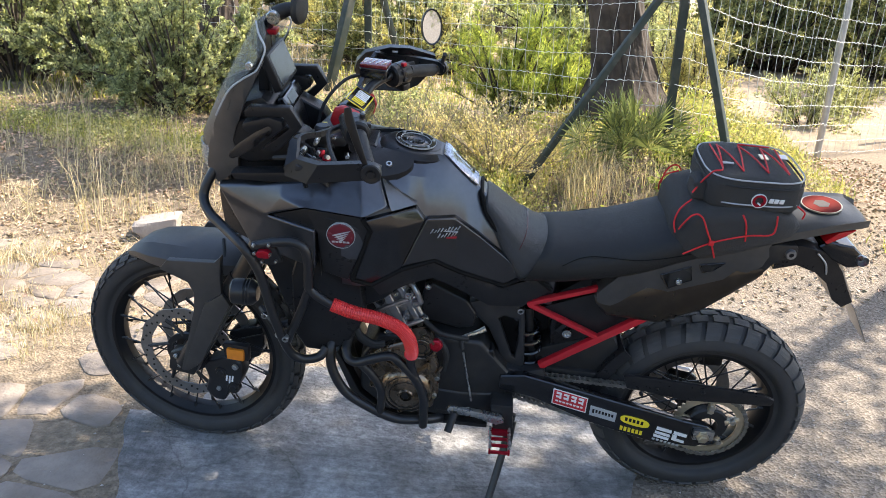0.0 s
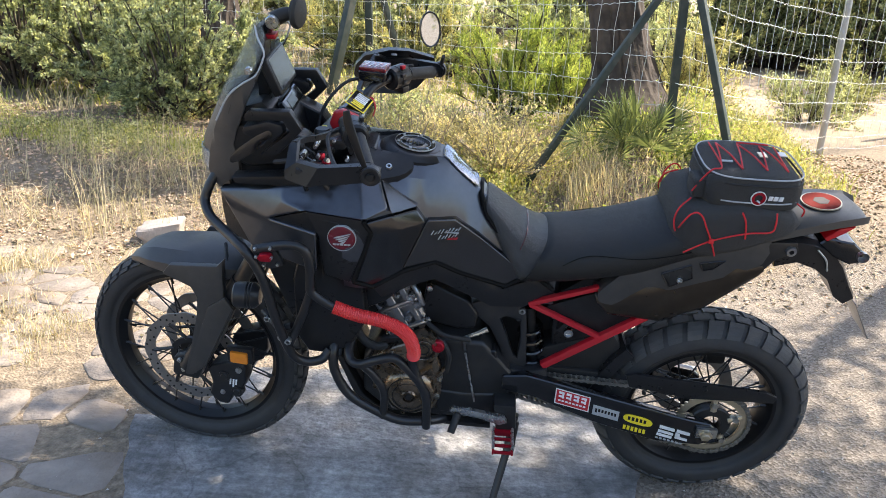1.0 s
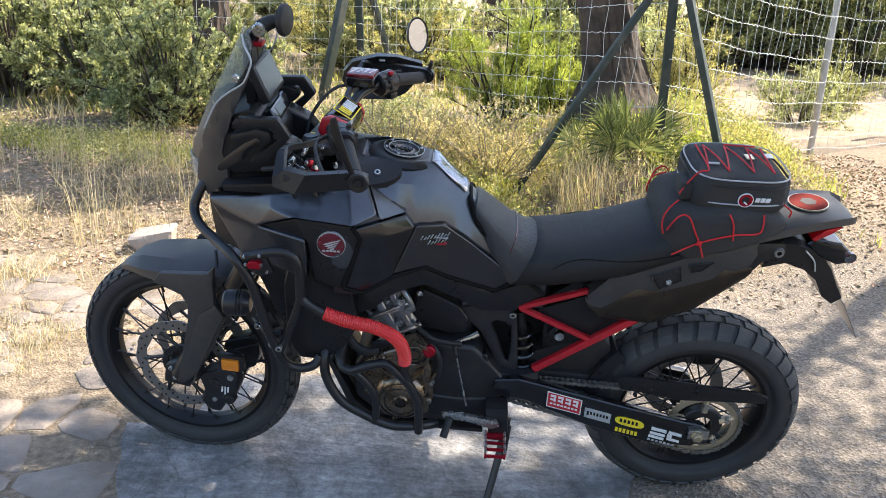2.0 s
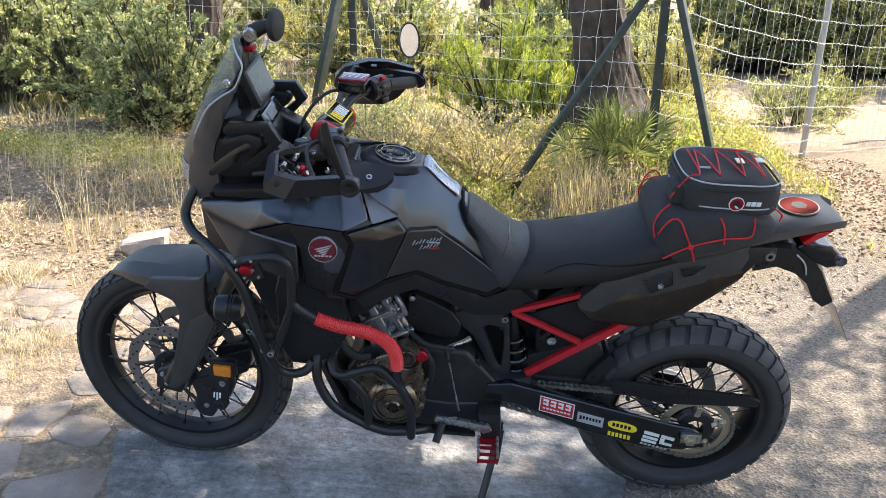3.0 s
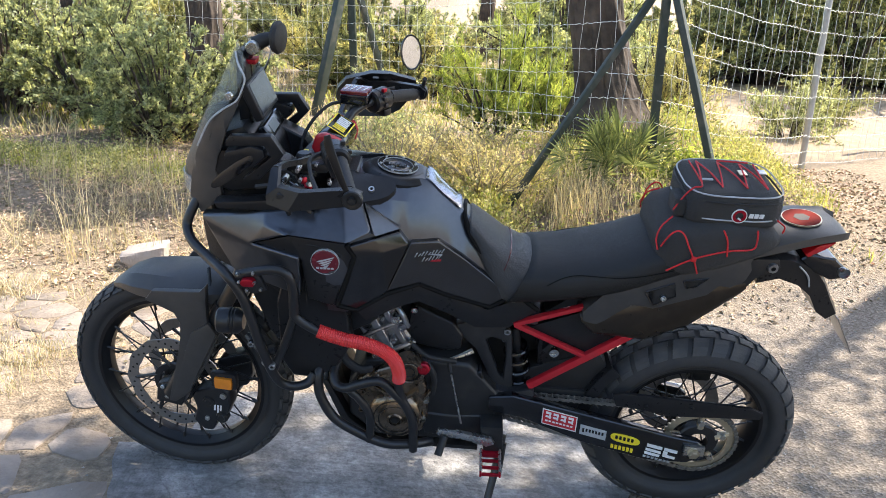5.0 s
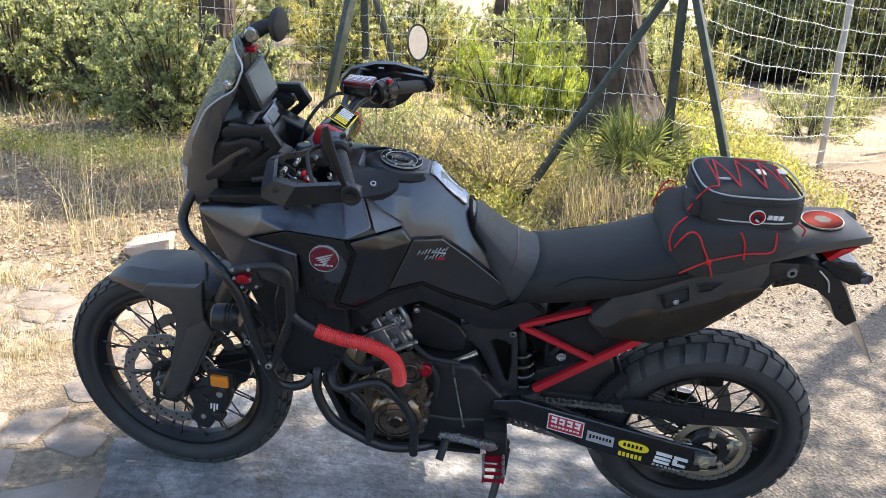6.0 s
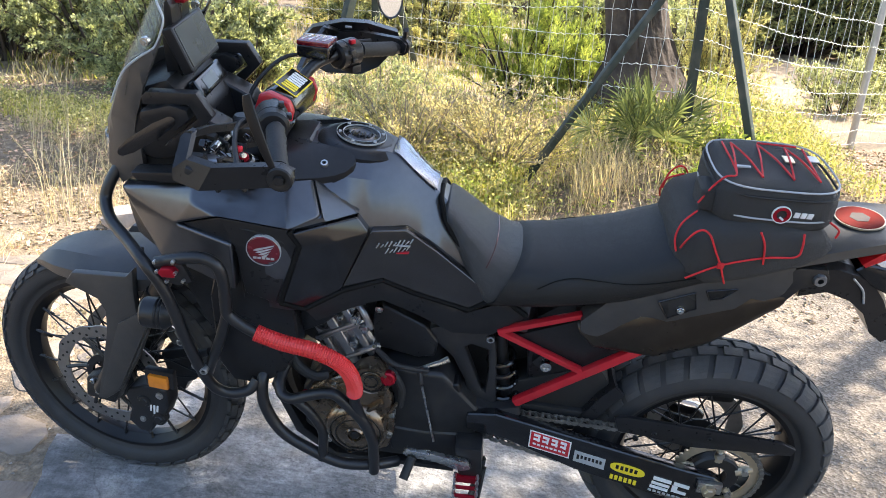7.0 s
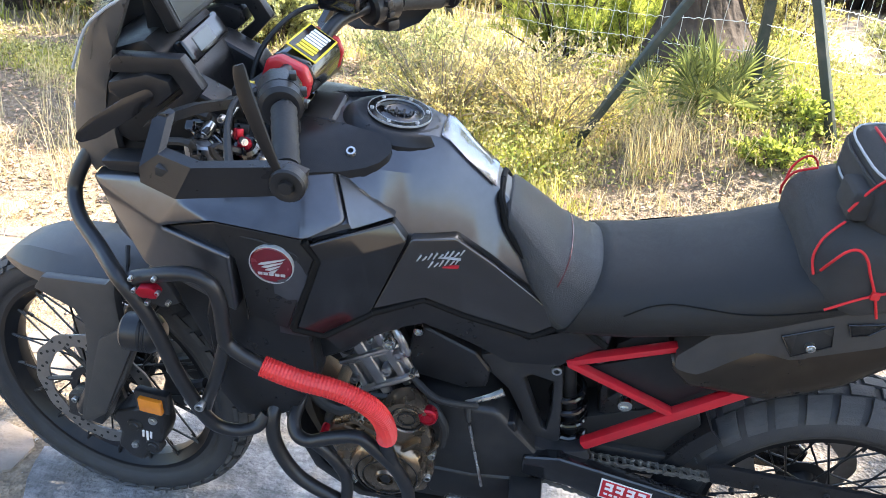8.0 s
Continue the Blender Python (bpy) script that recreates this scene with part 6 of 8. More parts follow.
        fs = [g.faces.new([vo[i] for i in (2, 3, 4, 5, 6, 7)] + [vi[i] for i in (5, 4, 3, 2, 1)]), g.faces.new([vo[i] for i in (7, 8, 9, 10, 11, 0, 1, 2)] + [vi[i] for i in (1, 0, 5)])]
        ex = bmesh.ops.extrude_face_region(g, geom=fs)
        for v in ex["geom"]:
            if isinstance(v, bmesh.types.BMVert):
                v.co.y += 0.028
        bmesh.ops.bevel(g, geom=[e for e in g.edges if e.calc_face_angle(0) > 0.9], offset=0.005, segments=2, profile=0.5, affect="EDGES", clamp_overlap=True)
        prism(g, [(-0.635, 0.475), (-0.575, 0.482), (-0.545, 0.470), (-0.478, 0.490), (-0.470, 0.470), (-0.492, 0.420), (-0.545, 0.395), (-0.565, 0.340), (-0.615, 0.330), (-0.640, 0.40)], -s * 0.096 - 0.018, -s * 0.096 + 0.018, 0.006)
        pv = part("pivot_plate", g, FRAME, bike, "black cast frame plate")
        for x, z, r, mt in ((-0.561, 0.668, 0.010, STEEL), (-0.560, 0.44, 0.006, STEEL), (-0.61, 0.41, 0.020, CAST)):
            g = bmesh.new()
            bolt(g, (x, -0.085 if z > 0.5 else -0.114, z), r, 0.008)
            if s < 0:
                f2 = flip(g); g.free(); g = f2
            part("bolt", g, mt, pv)
        g = bmesh.new()
        bolt(g, (-0.818, -0.096, 0.731), 0.0095, 0.008)
        if s < 0:
            f2 = flip(g); g.free(); g = f2
        part("bolt", g, STEEL, bike)
    # shock absorber
    pts = [(-0.509 - 0.025 * t / 60 + 0.031 * math.cos(t * 0.47), -0.05 + 0.031 * math.sin(t * 0.47), 0.455 + 0.155 * t / 60) for t in range(61)]
    part("shock_spring", tube(bmesh.new(), pts, 0.0072, 9, 1), GLOSS, bike, "black coil spring")
    # dark filler added to hide bright ground seen behind the shock
    g = bmesh.new()
    prism(g, [(-0.63, 0.70), (-0.50, 0.70), (-0.42, 0.60), (-0.40, 0.43), (-0.50, 0.34), (-0.62, 0.34)], 0.02, 0.07, 0.01)
    part("shock_gap_filler", g, GRIP, bike)
    part("shock_body", tube(bmesh.new(), [(-0.504, -0.05, 0.42), (-0.539, -0.05, 0.66)], 0.016, 14, 1), CAST, bike)
    # dark filler masses added to close the view between cylinder, frame and swing arm
    for name, poly, y0, y1 in (("cylinder_gap_filler", [(-1.02, 0.80), (-0.84, 0.80), (-0.80, 0.60), (-0.95, 0.555), (-1.02, 0.60)], -0.05, 0.06), ("chain_gap_filler", [(-0.60, 0.475), (-0.30, 0.458), (-0.285, 0.40), (-0.45, 0.385), (-0.60, 0.385)], -0.074, -0.045)):
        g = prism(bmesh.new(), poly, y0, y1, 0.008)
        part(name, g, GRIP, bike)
    # gear linkage
    part("shift_rod", tube(bmesh.new(), [(-0.709, -0.140, 0.548), (-0.674, -0.140, 0.373)], 0.0030, 8, 1), STEEL, bike)
    g = tube(bmesh.new(), [(-0.722, -0.112, 0.574), (-0.695, -0.112, 0.590), (-0.672, -0.106, 0.597), (-0.652, -0.100, 0.606)], [0.006, 0.0052, 0.0065, 0.0085], 8)
    part("linkage_arm", g, STEEL, bike)
    part("ball_joint", tube(bmesh.new(), [(-0.717, -0.126, 0.580), (-0.711, -0.140, 0.556)], [0.007, 0.005], 10, 1), GRIP, bike)
    g = bmesh.new()
    prism(g, [(-0.745, 0.382), (-0.735, 0.395), (-0.66, 0.385), (-0.62, 0.378), (-0.585, 0.372), (-0.575, 0.352), (-0.60, 0.340), (-0.66, 0.362), (-0.735, 0.372)], -0.198, -0.182, 0.005)
    part("gear_lever", g, STEEL, bike, "bare alloy gear lever")
    part("lever_tip", tube(bmesh.new(), [(-0.720, -0.195, 0.370), (-0.735, -0.235, 0.335)], 0.011, 12, 1), GRIP, bike)
    # foot peg
    for s in (1, -1):
        g = bmesh.new()
        block(g, (-0.586, -s * 0.180, 0.300), (0.062, 0.012, 0.022), 0.003)
        pg = part("foot_peg", g, ANOD, bike, "red toothed foot peg")
        for dx in (-0.027, 0.027):
            g = block(bmesh.new(), (-0.586 + dx, -s * 0.226, 0.300), (0.006, 0.080, 0.013), 0.002)
            part("peg_rail", g, ANOD, pg)
        for k in range(3):
            g = block(bmesh.new(), (-0.586, -s * (0.209 + 0.026 * k), 0.300), (0.050, 0.006, 0.010), 0.002)
            part("peg_bar", g, ANOD, pg)
        for i in range(5):
            for j in (-1, 1):
                g = bmesh.new()
                lathe(g, [(0, -0.010), (0.003, -0.009), (0.005, 0.004)], Matrix.Translation((-0.586 + 0.027 * j, -s * (0.188 + 0.017 * i), 0.316)) @ Matrix.Rotation(radians(-90), 4, "X"), 8)
                part("tooth", g, STEEL, pg)
        g = bmesh.new()
        prism(g, [(-0.62, 0.40), (-0.555, 0.40), (-0.548, 0.31), (-0.605, 0.30)], -s * 0.15 - 0.03, -s * 0.15 + 0.03, 0.006)
        part("peg_bracket", g, CAST, bike)
    g = tube(bmesh.new(), [(-0.555, -0.150, 0.345), (-0.565, -0.185, 0.26), (-0.610, -0.300, 0.098)], [0.014, 0.012, 0.010], 10)
    block(g, (-0.618, -0.322, 0.084), (0.075, 0.05, 0.010), 0.003, Matrix())
    part("side_stand", g, TUBE, bike, "black side stand")
    part("stand_spring", tube(bmesh.new(), [(-0.545, -0.165, 0.33), (-0.555, -0.20, 0.24)], 0.006, 8, 1), CAST, bike)


def rear_end():
    # red subframe
    for s in (1, -1):
        for p0, p1, h in (((-0.548, 0.703), (-0.365, 0.771), 0.014), ((-0.545, 0.703), (-0.345, 0.610), 0.014), ((-0.490, 0.492), (-0.226, 0.691), 0.022)):
            g = bar(bmesh.new(), p0, p1, h, -s * 0.098 - 0.010, -s * 0.098 + 0.010, 0.005)
            part("subframe_bar", g, RED, bike, "red painted subframe bar")
        g = bmesh.new()
        prism(g, [(-0.505, 0.684), (-0.350, 0.752), (-0.260, 0.690), (-0.345, 0.612)], -s * 0.078 - 0.008, -s * 0.078 + 0.008, 0.004)
        part("side_cover", g, PLASTIC, bike)
        # rear side panel with two pockets
        g = bmesh.new()
        fn = lambda x, z: 0.126 - 0.10 * max(0.0, x - 0.0)
        skin(g, [(-0.370, 0.770), (-0.315, 0.836), (-0.254, 0.866), (-0.181, 0.897), (-0.027, 0.944), (0.032, 0.961), (0.049, 0.929), (0.021, 0.866), (-0.033, 0.873), (-0.060, 0.843), (-0.191, 0.792), (-0.244, 0.801), (-0.283, 0.771), (-0.336, 0.722), (-0.368, 0.738)], fn, 0.045, 0.0, 0.04)
        if s < 0:
            f2 = flip(g); g.free(); g = f2
        rp = part("rear_panel", g, MATTE, bike, "satin dark side panel with grab pockets")
        # black patches laid on the panel as the shade of two recesses
        for poly in ([(-0.220, 0.846), (-0.149, 0.878), (-0.140, 0.838), (-0.194, 0.806)], [(-0.129, 0.885), (-0.067, 0.897), (-0.094, 0.870), (-0.118, 0.863)]):
            g = bmesh.new()
            skin(g, poly, lambda x, z: 0.1275, 0.003, 0.0, 0.05, 0.0015)
            if s < 0:
                f2 = flip(g); g.free(); g = f2
            part("pocket_shade", g, GRIP, rp)
            g = tube(bmesh.new(), [(x, -s * 0.1285, z) for x, z in poly + poly[:1]], 0.0016, 6, 1)
            part("pocket_rim", g, GLOSS, rp)
        g = bmesh.new()
        bolt(g, (-0.172, -0.13, 0.832), 0.008, 0.006)
        if s < 0:
            f2 = flip(g); g.free(); g = f2
        part("bolt", g, STEEL, rp)
        # rounded shell under the panel
        line = [(-0.372, 0.745, 0.016), (-0.345, 0.728, 0.040), (-0.285, 0.738, 0.058), (-0.215, 0.742, 0.070), (-0.105, 0.790, 0.064), (-0.030, 0.840, 0.046), (0.020, 0.868, 0.028), (0.034, 0.876, 0.016)]
        rings = []
        for x, z, hh in line:
            rings.append([Vector((x + 0.35 * hh * -math.sin(u), -s * 0.080 + 0.043 * math.copysign(abs(math.cos(u)) ** 0.7, math.cos(u)), z + hh * math.copysign(abs(math.sin(u)) ** 0.8, math.sin(u)))) for u in [q * math.tau / 20 for q in range(20)]])
        part("silencer", loft(bmesh.new(), rings), SHELL, bike, "smooth black silencer shell with brown ground sheen in its colour")
        g = bmesh.new()
        prism(g, [(-0.019, 0.927), (0.044, 0.956), (0.100, 0.958), (0.110, 0.930), (0.059, 0.905), (0.031, 0.862), (-0.006, 0.868)], -s * 0.108 - 0.012, -s * 0.108 + 0.012, 0.005)
        part("grab_bracket", g, CAST, bike)
        g = bmesh.new()
        lathe(g, [(0.006, -0.006), (0.012, -0.006), (0.014, 0), (0.014, 0.01)], Matrix.Translation((0.088, -0.122, 0.934)) @ Matrix.Rotation(0 if s > 0 else math.pi, 4, "Z"), 16)
        if s < 0:
            g.transform(Matrix.Translation((0.176, 0, 0)))
        part("bracket_eye", g, ALLOY, bike)
    # these black blocks are also added to darken see-through gaps in the frame
    g = bmesh.new()
    prism(g, [(-0.46, 0.72), (-0.36, 0.80), (-0.22, 0.80), (-0.20, 0.70), (-0.30, 0.575), (-0.38, 0.50), (-0.455, 0.45), (-0.47, 0.60)], -0.055, 0.055, 0.01)
    part("battery_box", g, PLASTIC, bike)
    g = bmesh.new()
    prism(g, [(-0.68, 0.74), (-0.44, 0.80), (-0.40, 0.70), (-0.52, 0.62), (-0.54, 0.46), (-0.66, 0.46)], -0.005, 0.05, 0.01)
    part("inner_frame", g, GRIP, bike)
    g = bmesh.new()
    prism(g, [(-0.50, 0.52), (-0.30, 0.60), (-0.25, 0.52), (-0.30, 0.455), (-0.38, 0.43), (-0.50, 0.42)], -0.06, 0.06, 0.01)
    part("inner_fender", g, GRIP, bike)
    # key lock and little bolts by the shock
    g = bmesh.new()
    lathe(g, [(0, -0.006), (0.007, -0.006), (0.008, -0.010), (0.013, -0.010), (0.015, 0), (0.015, 0.02)], Matrix.Translation((-0.428, -0.092, 0.612)), 20)
    part("key_lock", g, STEEL, bike)
    g = bmesh.new()
    bar(g, (-0.41, 0.60), (-0.445, 0.628), 0.05, -0.085, -0.06, 0.004)
    part("lock_plate", g, CAST, bike)
    # tail
    st = [(-0.10, 0.970, 0.900, 0.130), (0.0, 0.985, 0.922, 0.128), (0.06, 1.000, 0.938, 0.118), (0.13, 1.013, 0.955, 0.106), (0.20, 1.020, 0.976, 0.092), (0.262, 1.019, 0.994, 0.078), (0.286, 1.006, 0.998, 0.058)]
    rings = []
    for x, zt, zb, w in st:
        zm = zb + (zt - zb) * 0.55
        rings.append([(x, -w * 0.6, zb), (x, -w, zm - 0.008), (x, -w * 0.98, zm + 0.012), (x, -w * 0.80, zt - 0.004), (x, 0, zt), (x, w * 0.80, zt - 0.004), (x, w * 0.98, zm + 0.012), (x, w, zm - 0.008), (x, w * 0.6, zb)])
    tail = part("tail_unit", loft(bmesh.new(), rings), MATTE, bike, "satin dark tail unit with rear rack plate")
    M = Matrix.Translation((0.180, 0, 1.0195)) @ Matrix.Rotation(radians(-4), 4, "Y") @ Matrix.Rotation(radians(-90), 4, "X")
    for r, h, mt, name in ((0.050, 0.002, GOLD, "sticker_rim"), (0.047, 0.0028, DECAL, "sticker"), (0.021, 0.0034, EXHAUST, "sticker_shape")):
        g = bmesh.new()
        lathe(g, [(0, -h), (r, -h), (r, 0.002)], M, 6 if name == "sticker_shape" else 36)
        part(name, g, mt, tail, "round red and gold sticker" if name == "sticker" else "", smooth=False)
    g = bmesh.new()
    prism(g, [(0.178, 0.955), (0.210, 0.985), (0.248, 0.994), (0.226, 0.974), (0.188, 0.948)], -0.082, 0.082, 0.003)
    part("tail_light", g, TAILRED, bike, "red tail light lens")
    # rear hugger and plate carrier
    st = [(0.075, 0.945, 0.862, 0.080), (0.134, 0.945, 0.876, 0.074), (0.191, 0.930, 0.854, 0.066), (0.233, 0.905, 0.820, 0.060), (0.266, 0.868, 0.766, 0.054), (0.300, 0.810, 0.742, 0.050), (0.325, 0.772, 0.758, 0.046)]
    rings = [[(x, -w, zb), (x, -w, zt - 0.012), (x, -w * 0.75, zt), (x, w * 0.75, zt), (x, w, zt - 0.012), (x, w, zb)] for x, zt, zb, w in st]
    part("plate_carrier", loft(bmesh.new(), rings), PLASTIC, bike, "black plastic plate carrier")
    g = bmesh.new()
    prism(g, [(0.176, 0.930), (0.202, 0.948), (0.269, 0.938), (0.314, 0.902), (0.304, 0.880), (0.272, 0.872), (0.223, 0.893)], -0.066, 0.066, 0.010, None, 3)
    part("rear_light_pod", g, GLOSS, bike)
    g = tube(bmesh.new(), [(0.178, -0.073, 0.915), (0.208, -0.069, 0.885), (0.222, -0.064, 0.850)], 0.0025, 6)
    part("pod_trim", g, SILVER, bike)
    g = bmesh.new()
    block(g, (0, 0, 0), (0.003, 0.11, 0.130), 0.001, Matrix.Translation((0.366, 0, 0.690)) @ Matrix.Rotation(radians(-31), 4, "Y"))
    part("rear_plate", g, ALLOY, bike, "plain metal plate, seen from behind")
    # swing arm
    for s in (-1, 1):
        g = bmesh.new()
        prism(g, [(-0.60, 0.470), (-0.53, 0.478), (-0.450, 0.458), (-0.300, 0.420), (-0.180, 0.390), (-0.060, 0.360), (0.014, 0.346), (0.040, 0.326), (0.036, 0.288), (-0.004, 0.262), (-0.130, 0.266), (-0.325, 0.322), (-0.500, 0.398), (-0.60, 0.420)], -s * 0.120 - 0.014, -s * 0.120 + 0.014, 0.008, None, 3)
        sa = part("swing_arm", g, GLOSS, bike, "black swing arm carrying sponsor stickers")
        g = bmesh.new()
        block(g, (0.005, -s * 0.140, 0.320), (0.060, 0.012, 0.034), 0.003, None)
        part("axle_plate", g, STEEL, sa)
        g = bmesh.new()
        lathe(g, [(0, -0.016), (0.010, -0.016), (0.012, -0.012), (0.018, -0.010), (0.018, 0)], Matrix.Translation((0.002, -0.146, 0.318)), 6)
        if s < 0:
            f2 = flip(g); g.free(); g = f2
        part("axle_nut", g, GOLD, sa)
    stickers(sa)
    # upper guard and hugger
    g = bmesh.new()
    prism(g, [(-0.250, 0.486), (-0.220, 0.492), (-0.060, 0.480), (0.150, 0.462), (0.186, 0.446), (0.180, 0.424), (0.080, 0.422), (-0.060, 0.418), (-0.160, 0.436), (-0.235, 0.445)], -0.112, -0.100, 0.004)
    cg = part("chain_guard", g, PLASTIC, bike, "black chain guard")
    for x, z in ((-0.15, 0.452), (-0.02, 0.455), (-0.19, 0.43)):
        g = bmesh.new()
        bolt(g, (x, -0.112, z), 0.006, 0.005)
        part("bolt", g, CAST, cg)
    arc = []
    for k in range(9):
        a = radians(100 + 9.5 * k)
        r0 = 0.350
        c = (REAR.x + r0 * math.cos(a), REAR.z + r0 * math.sin(a))
        n = Vector((math.cos(a), 0, math.sin(a)))
        arc.append([(c[0] + n.x * o, y, c[1] + n.z * o) for y, o in ((-0.085, -0.03), (-0.080, 0.002), (-0.04, 0.010), (0.04, 0.010), (0.080, 0.002), (0.085, -0.03), (0.075, -0.03), (0.07, -0.004), (-0.07, -0.004), (-0.075, -0.03))])
    part("rear_hugger", loft(bmesh.new(), arc[4:]), PLASTIC, bike, "black rear hugger")
    # sprocket: toothed ring on five arms
    S = Matrix.Translation((REAR.x + 0.018, -0.098, REAR.z + 0.003))
    g = bmesh.new()
    n, t = 42, 0.003
    ringv = []
    for k in range(n * 4):
        a = k * math.tau / (n * 4)
        ro = 0.108 + (0.004 if k % 4 in (1, 2) else -0.002)
        ringv.append([g.verts.new(S @ Vector((r * math.cos(a), y, r * math.sin(a)))) for r, y in ((0.086, -t), (ro, -t), (ro, t), (0.086, t))])
    for k in range(n * 4):
        a, b = ringv[k], ringv[(k + 1) % (n * 4)]
        for i in range(4):
            g.faces.new((a[i], a[(i + 1) % 4], b[(i + 1) % 4], b[i]))
    for k in range(5):
        a = k * math.tau / 5 + 0.35
        tube(g, [S @ Vector((0.05 * math.cos(a), 0, 0.05 * math.sin(a))), S @ Vector((0.092 * math.cos(a), 0, 0.092 * math.sin(a)))], [0.012, 0.009], 8, 1)
    sp = part("rear_sprocket", g, GOLD, rw_, "pale gold rear sprocket", smooth=False)
    g = bmesh.new()
    lathe(g, [(0.030, -0.006), (0.058, -0.006), (0.062, 0.0), (0.058, 0.02), (0.03, 0.02), (0.03, -0.006)], S, 30)
    part("sprocket_carrier", g, CAST, rw_)
    for k in range(5):
        a = k * math.tau / 5 + 0.35
        g = bmesh.new()
        lathe(g, [(0, -0.010), (0.009, -0.010), (0.011, 0)], S @ Matrix.Translation((0.072 * math.cos(a), -0.004, 0.072 * math.sin(a))), 6)
        part("sprocket_nut", g, STEEL, rw_)
    g = bmesh.new()
    disc(g, RM, 0.075, 0.128, 0.085, 9, 0)
    part("rear_disc", g, DISC, rw_, smooth=False)
    g = bmesh.new()
    block(g, (0.05, 0.085, 0.44), (0.07, 0.04, 0.055), 0.010)
    part("rear_caliper", g, CAST, bike)
    # chain
    a0, a1 = Vector((-0.600, 0, 0.425)), Vector((REAR.x + 0.018, 0, REAR.z + 0.003))
    r0, r1 = 0.036, 0.111
    path = []
    d = (a1 - a0)
    base = math.atan2(d.z, d.x)
    off = math.acos((r0 - r1) / d.length)
    up0, up1 = base + off, base - off
    def arc_pts(c, r, s, e, n):
        return [c + r * Vector((math.cos(s + (e - s) * k / n), 0, math.sin(s + (e - s) * k / n))) for k in range(n + 1)]
    loop = arc_pts(a1, r1, up0, up1, 40) + arc_pts(a0, r0, up1, up0 - math.tau, 16)
    loop.append(loop[0])
    dist = [0]
    for p, q in zip(loop, loop[1:]):
        dist.append(dist[-1] + (q - p).length)
    count = int(dist[-1] / 0.0159)
    g = bmesh.new()
    pos = []
    for k in range(count):
        s = dist[-1] * k / count
        i = max(j for j in range(len(dist)) if dist[j] <= s + 1e-9)
        i = min(i, len(loop) - 2)
        f = (s - dist[i]) / max(1e-9, dist[i + 1] - dist[i])
        pos.append(loop[i].lerp(loop[i + 1], f))
    for k in range(count):
        p, q = pos[k], pos[(k + 1) % count]
        u = (q - p).normalized()
        v = Vector((-u.z, 0, u.x))
        yo = 0.0085 if k % 2 else 0.0065
        for s in (-1, 1):
            poly = [p - u * 0.005 - v * 0.0035, p - v * 0.0068, (p + q) / 2 - v * 0.0045, q - v * 0.0068, q + u * 0.005 - v * 0.0035, q + u * 0.005 + v * 0.0035, q + v * 0.0068, (p + q) / 2 + v * 0.0045, p + v * 0.0068, p - u * 0.005 + v * 0.0035]
            a = [g.verts.new((w.x, -0.098 + s * yo - 0.001, w.z)) for w in poly]
            b = [g.verts.new((w.x, -0.098 + s * yo + 0.001, w.z)) for w in poly]
            g.faces.new(a); g.faces.new(b)
            for i in range(10):
                g.faces.new((a[i], a[(i + 1) % 10], b[(i + 1) % 10], b[i]))
        tube(g, [(p.x, -0.109, p.z), (p.x, -0.087, p.z)], 0.0042, 6, 1)
    part("chain", g, CHAINM, bike, "oily steel drive chain", smooth=False)


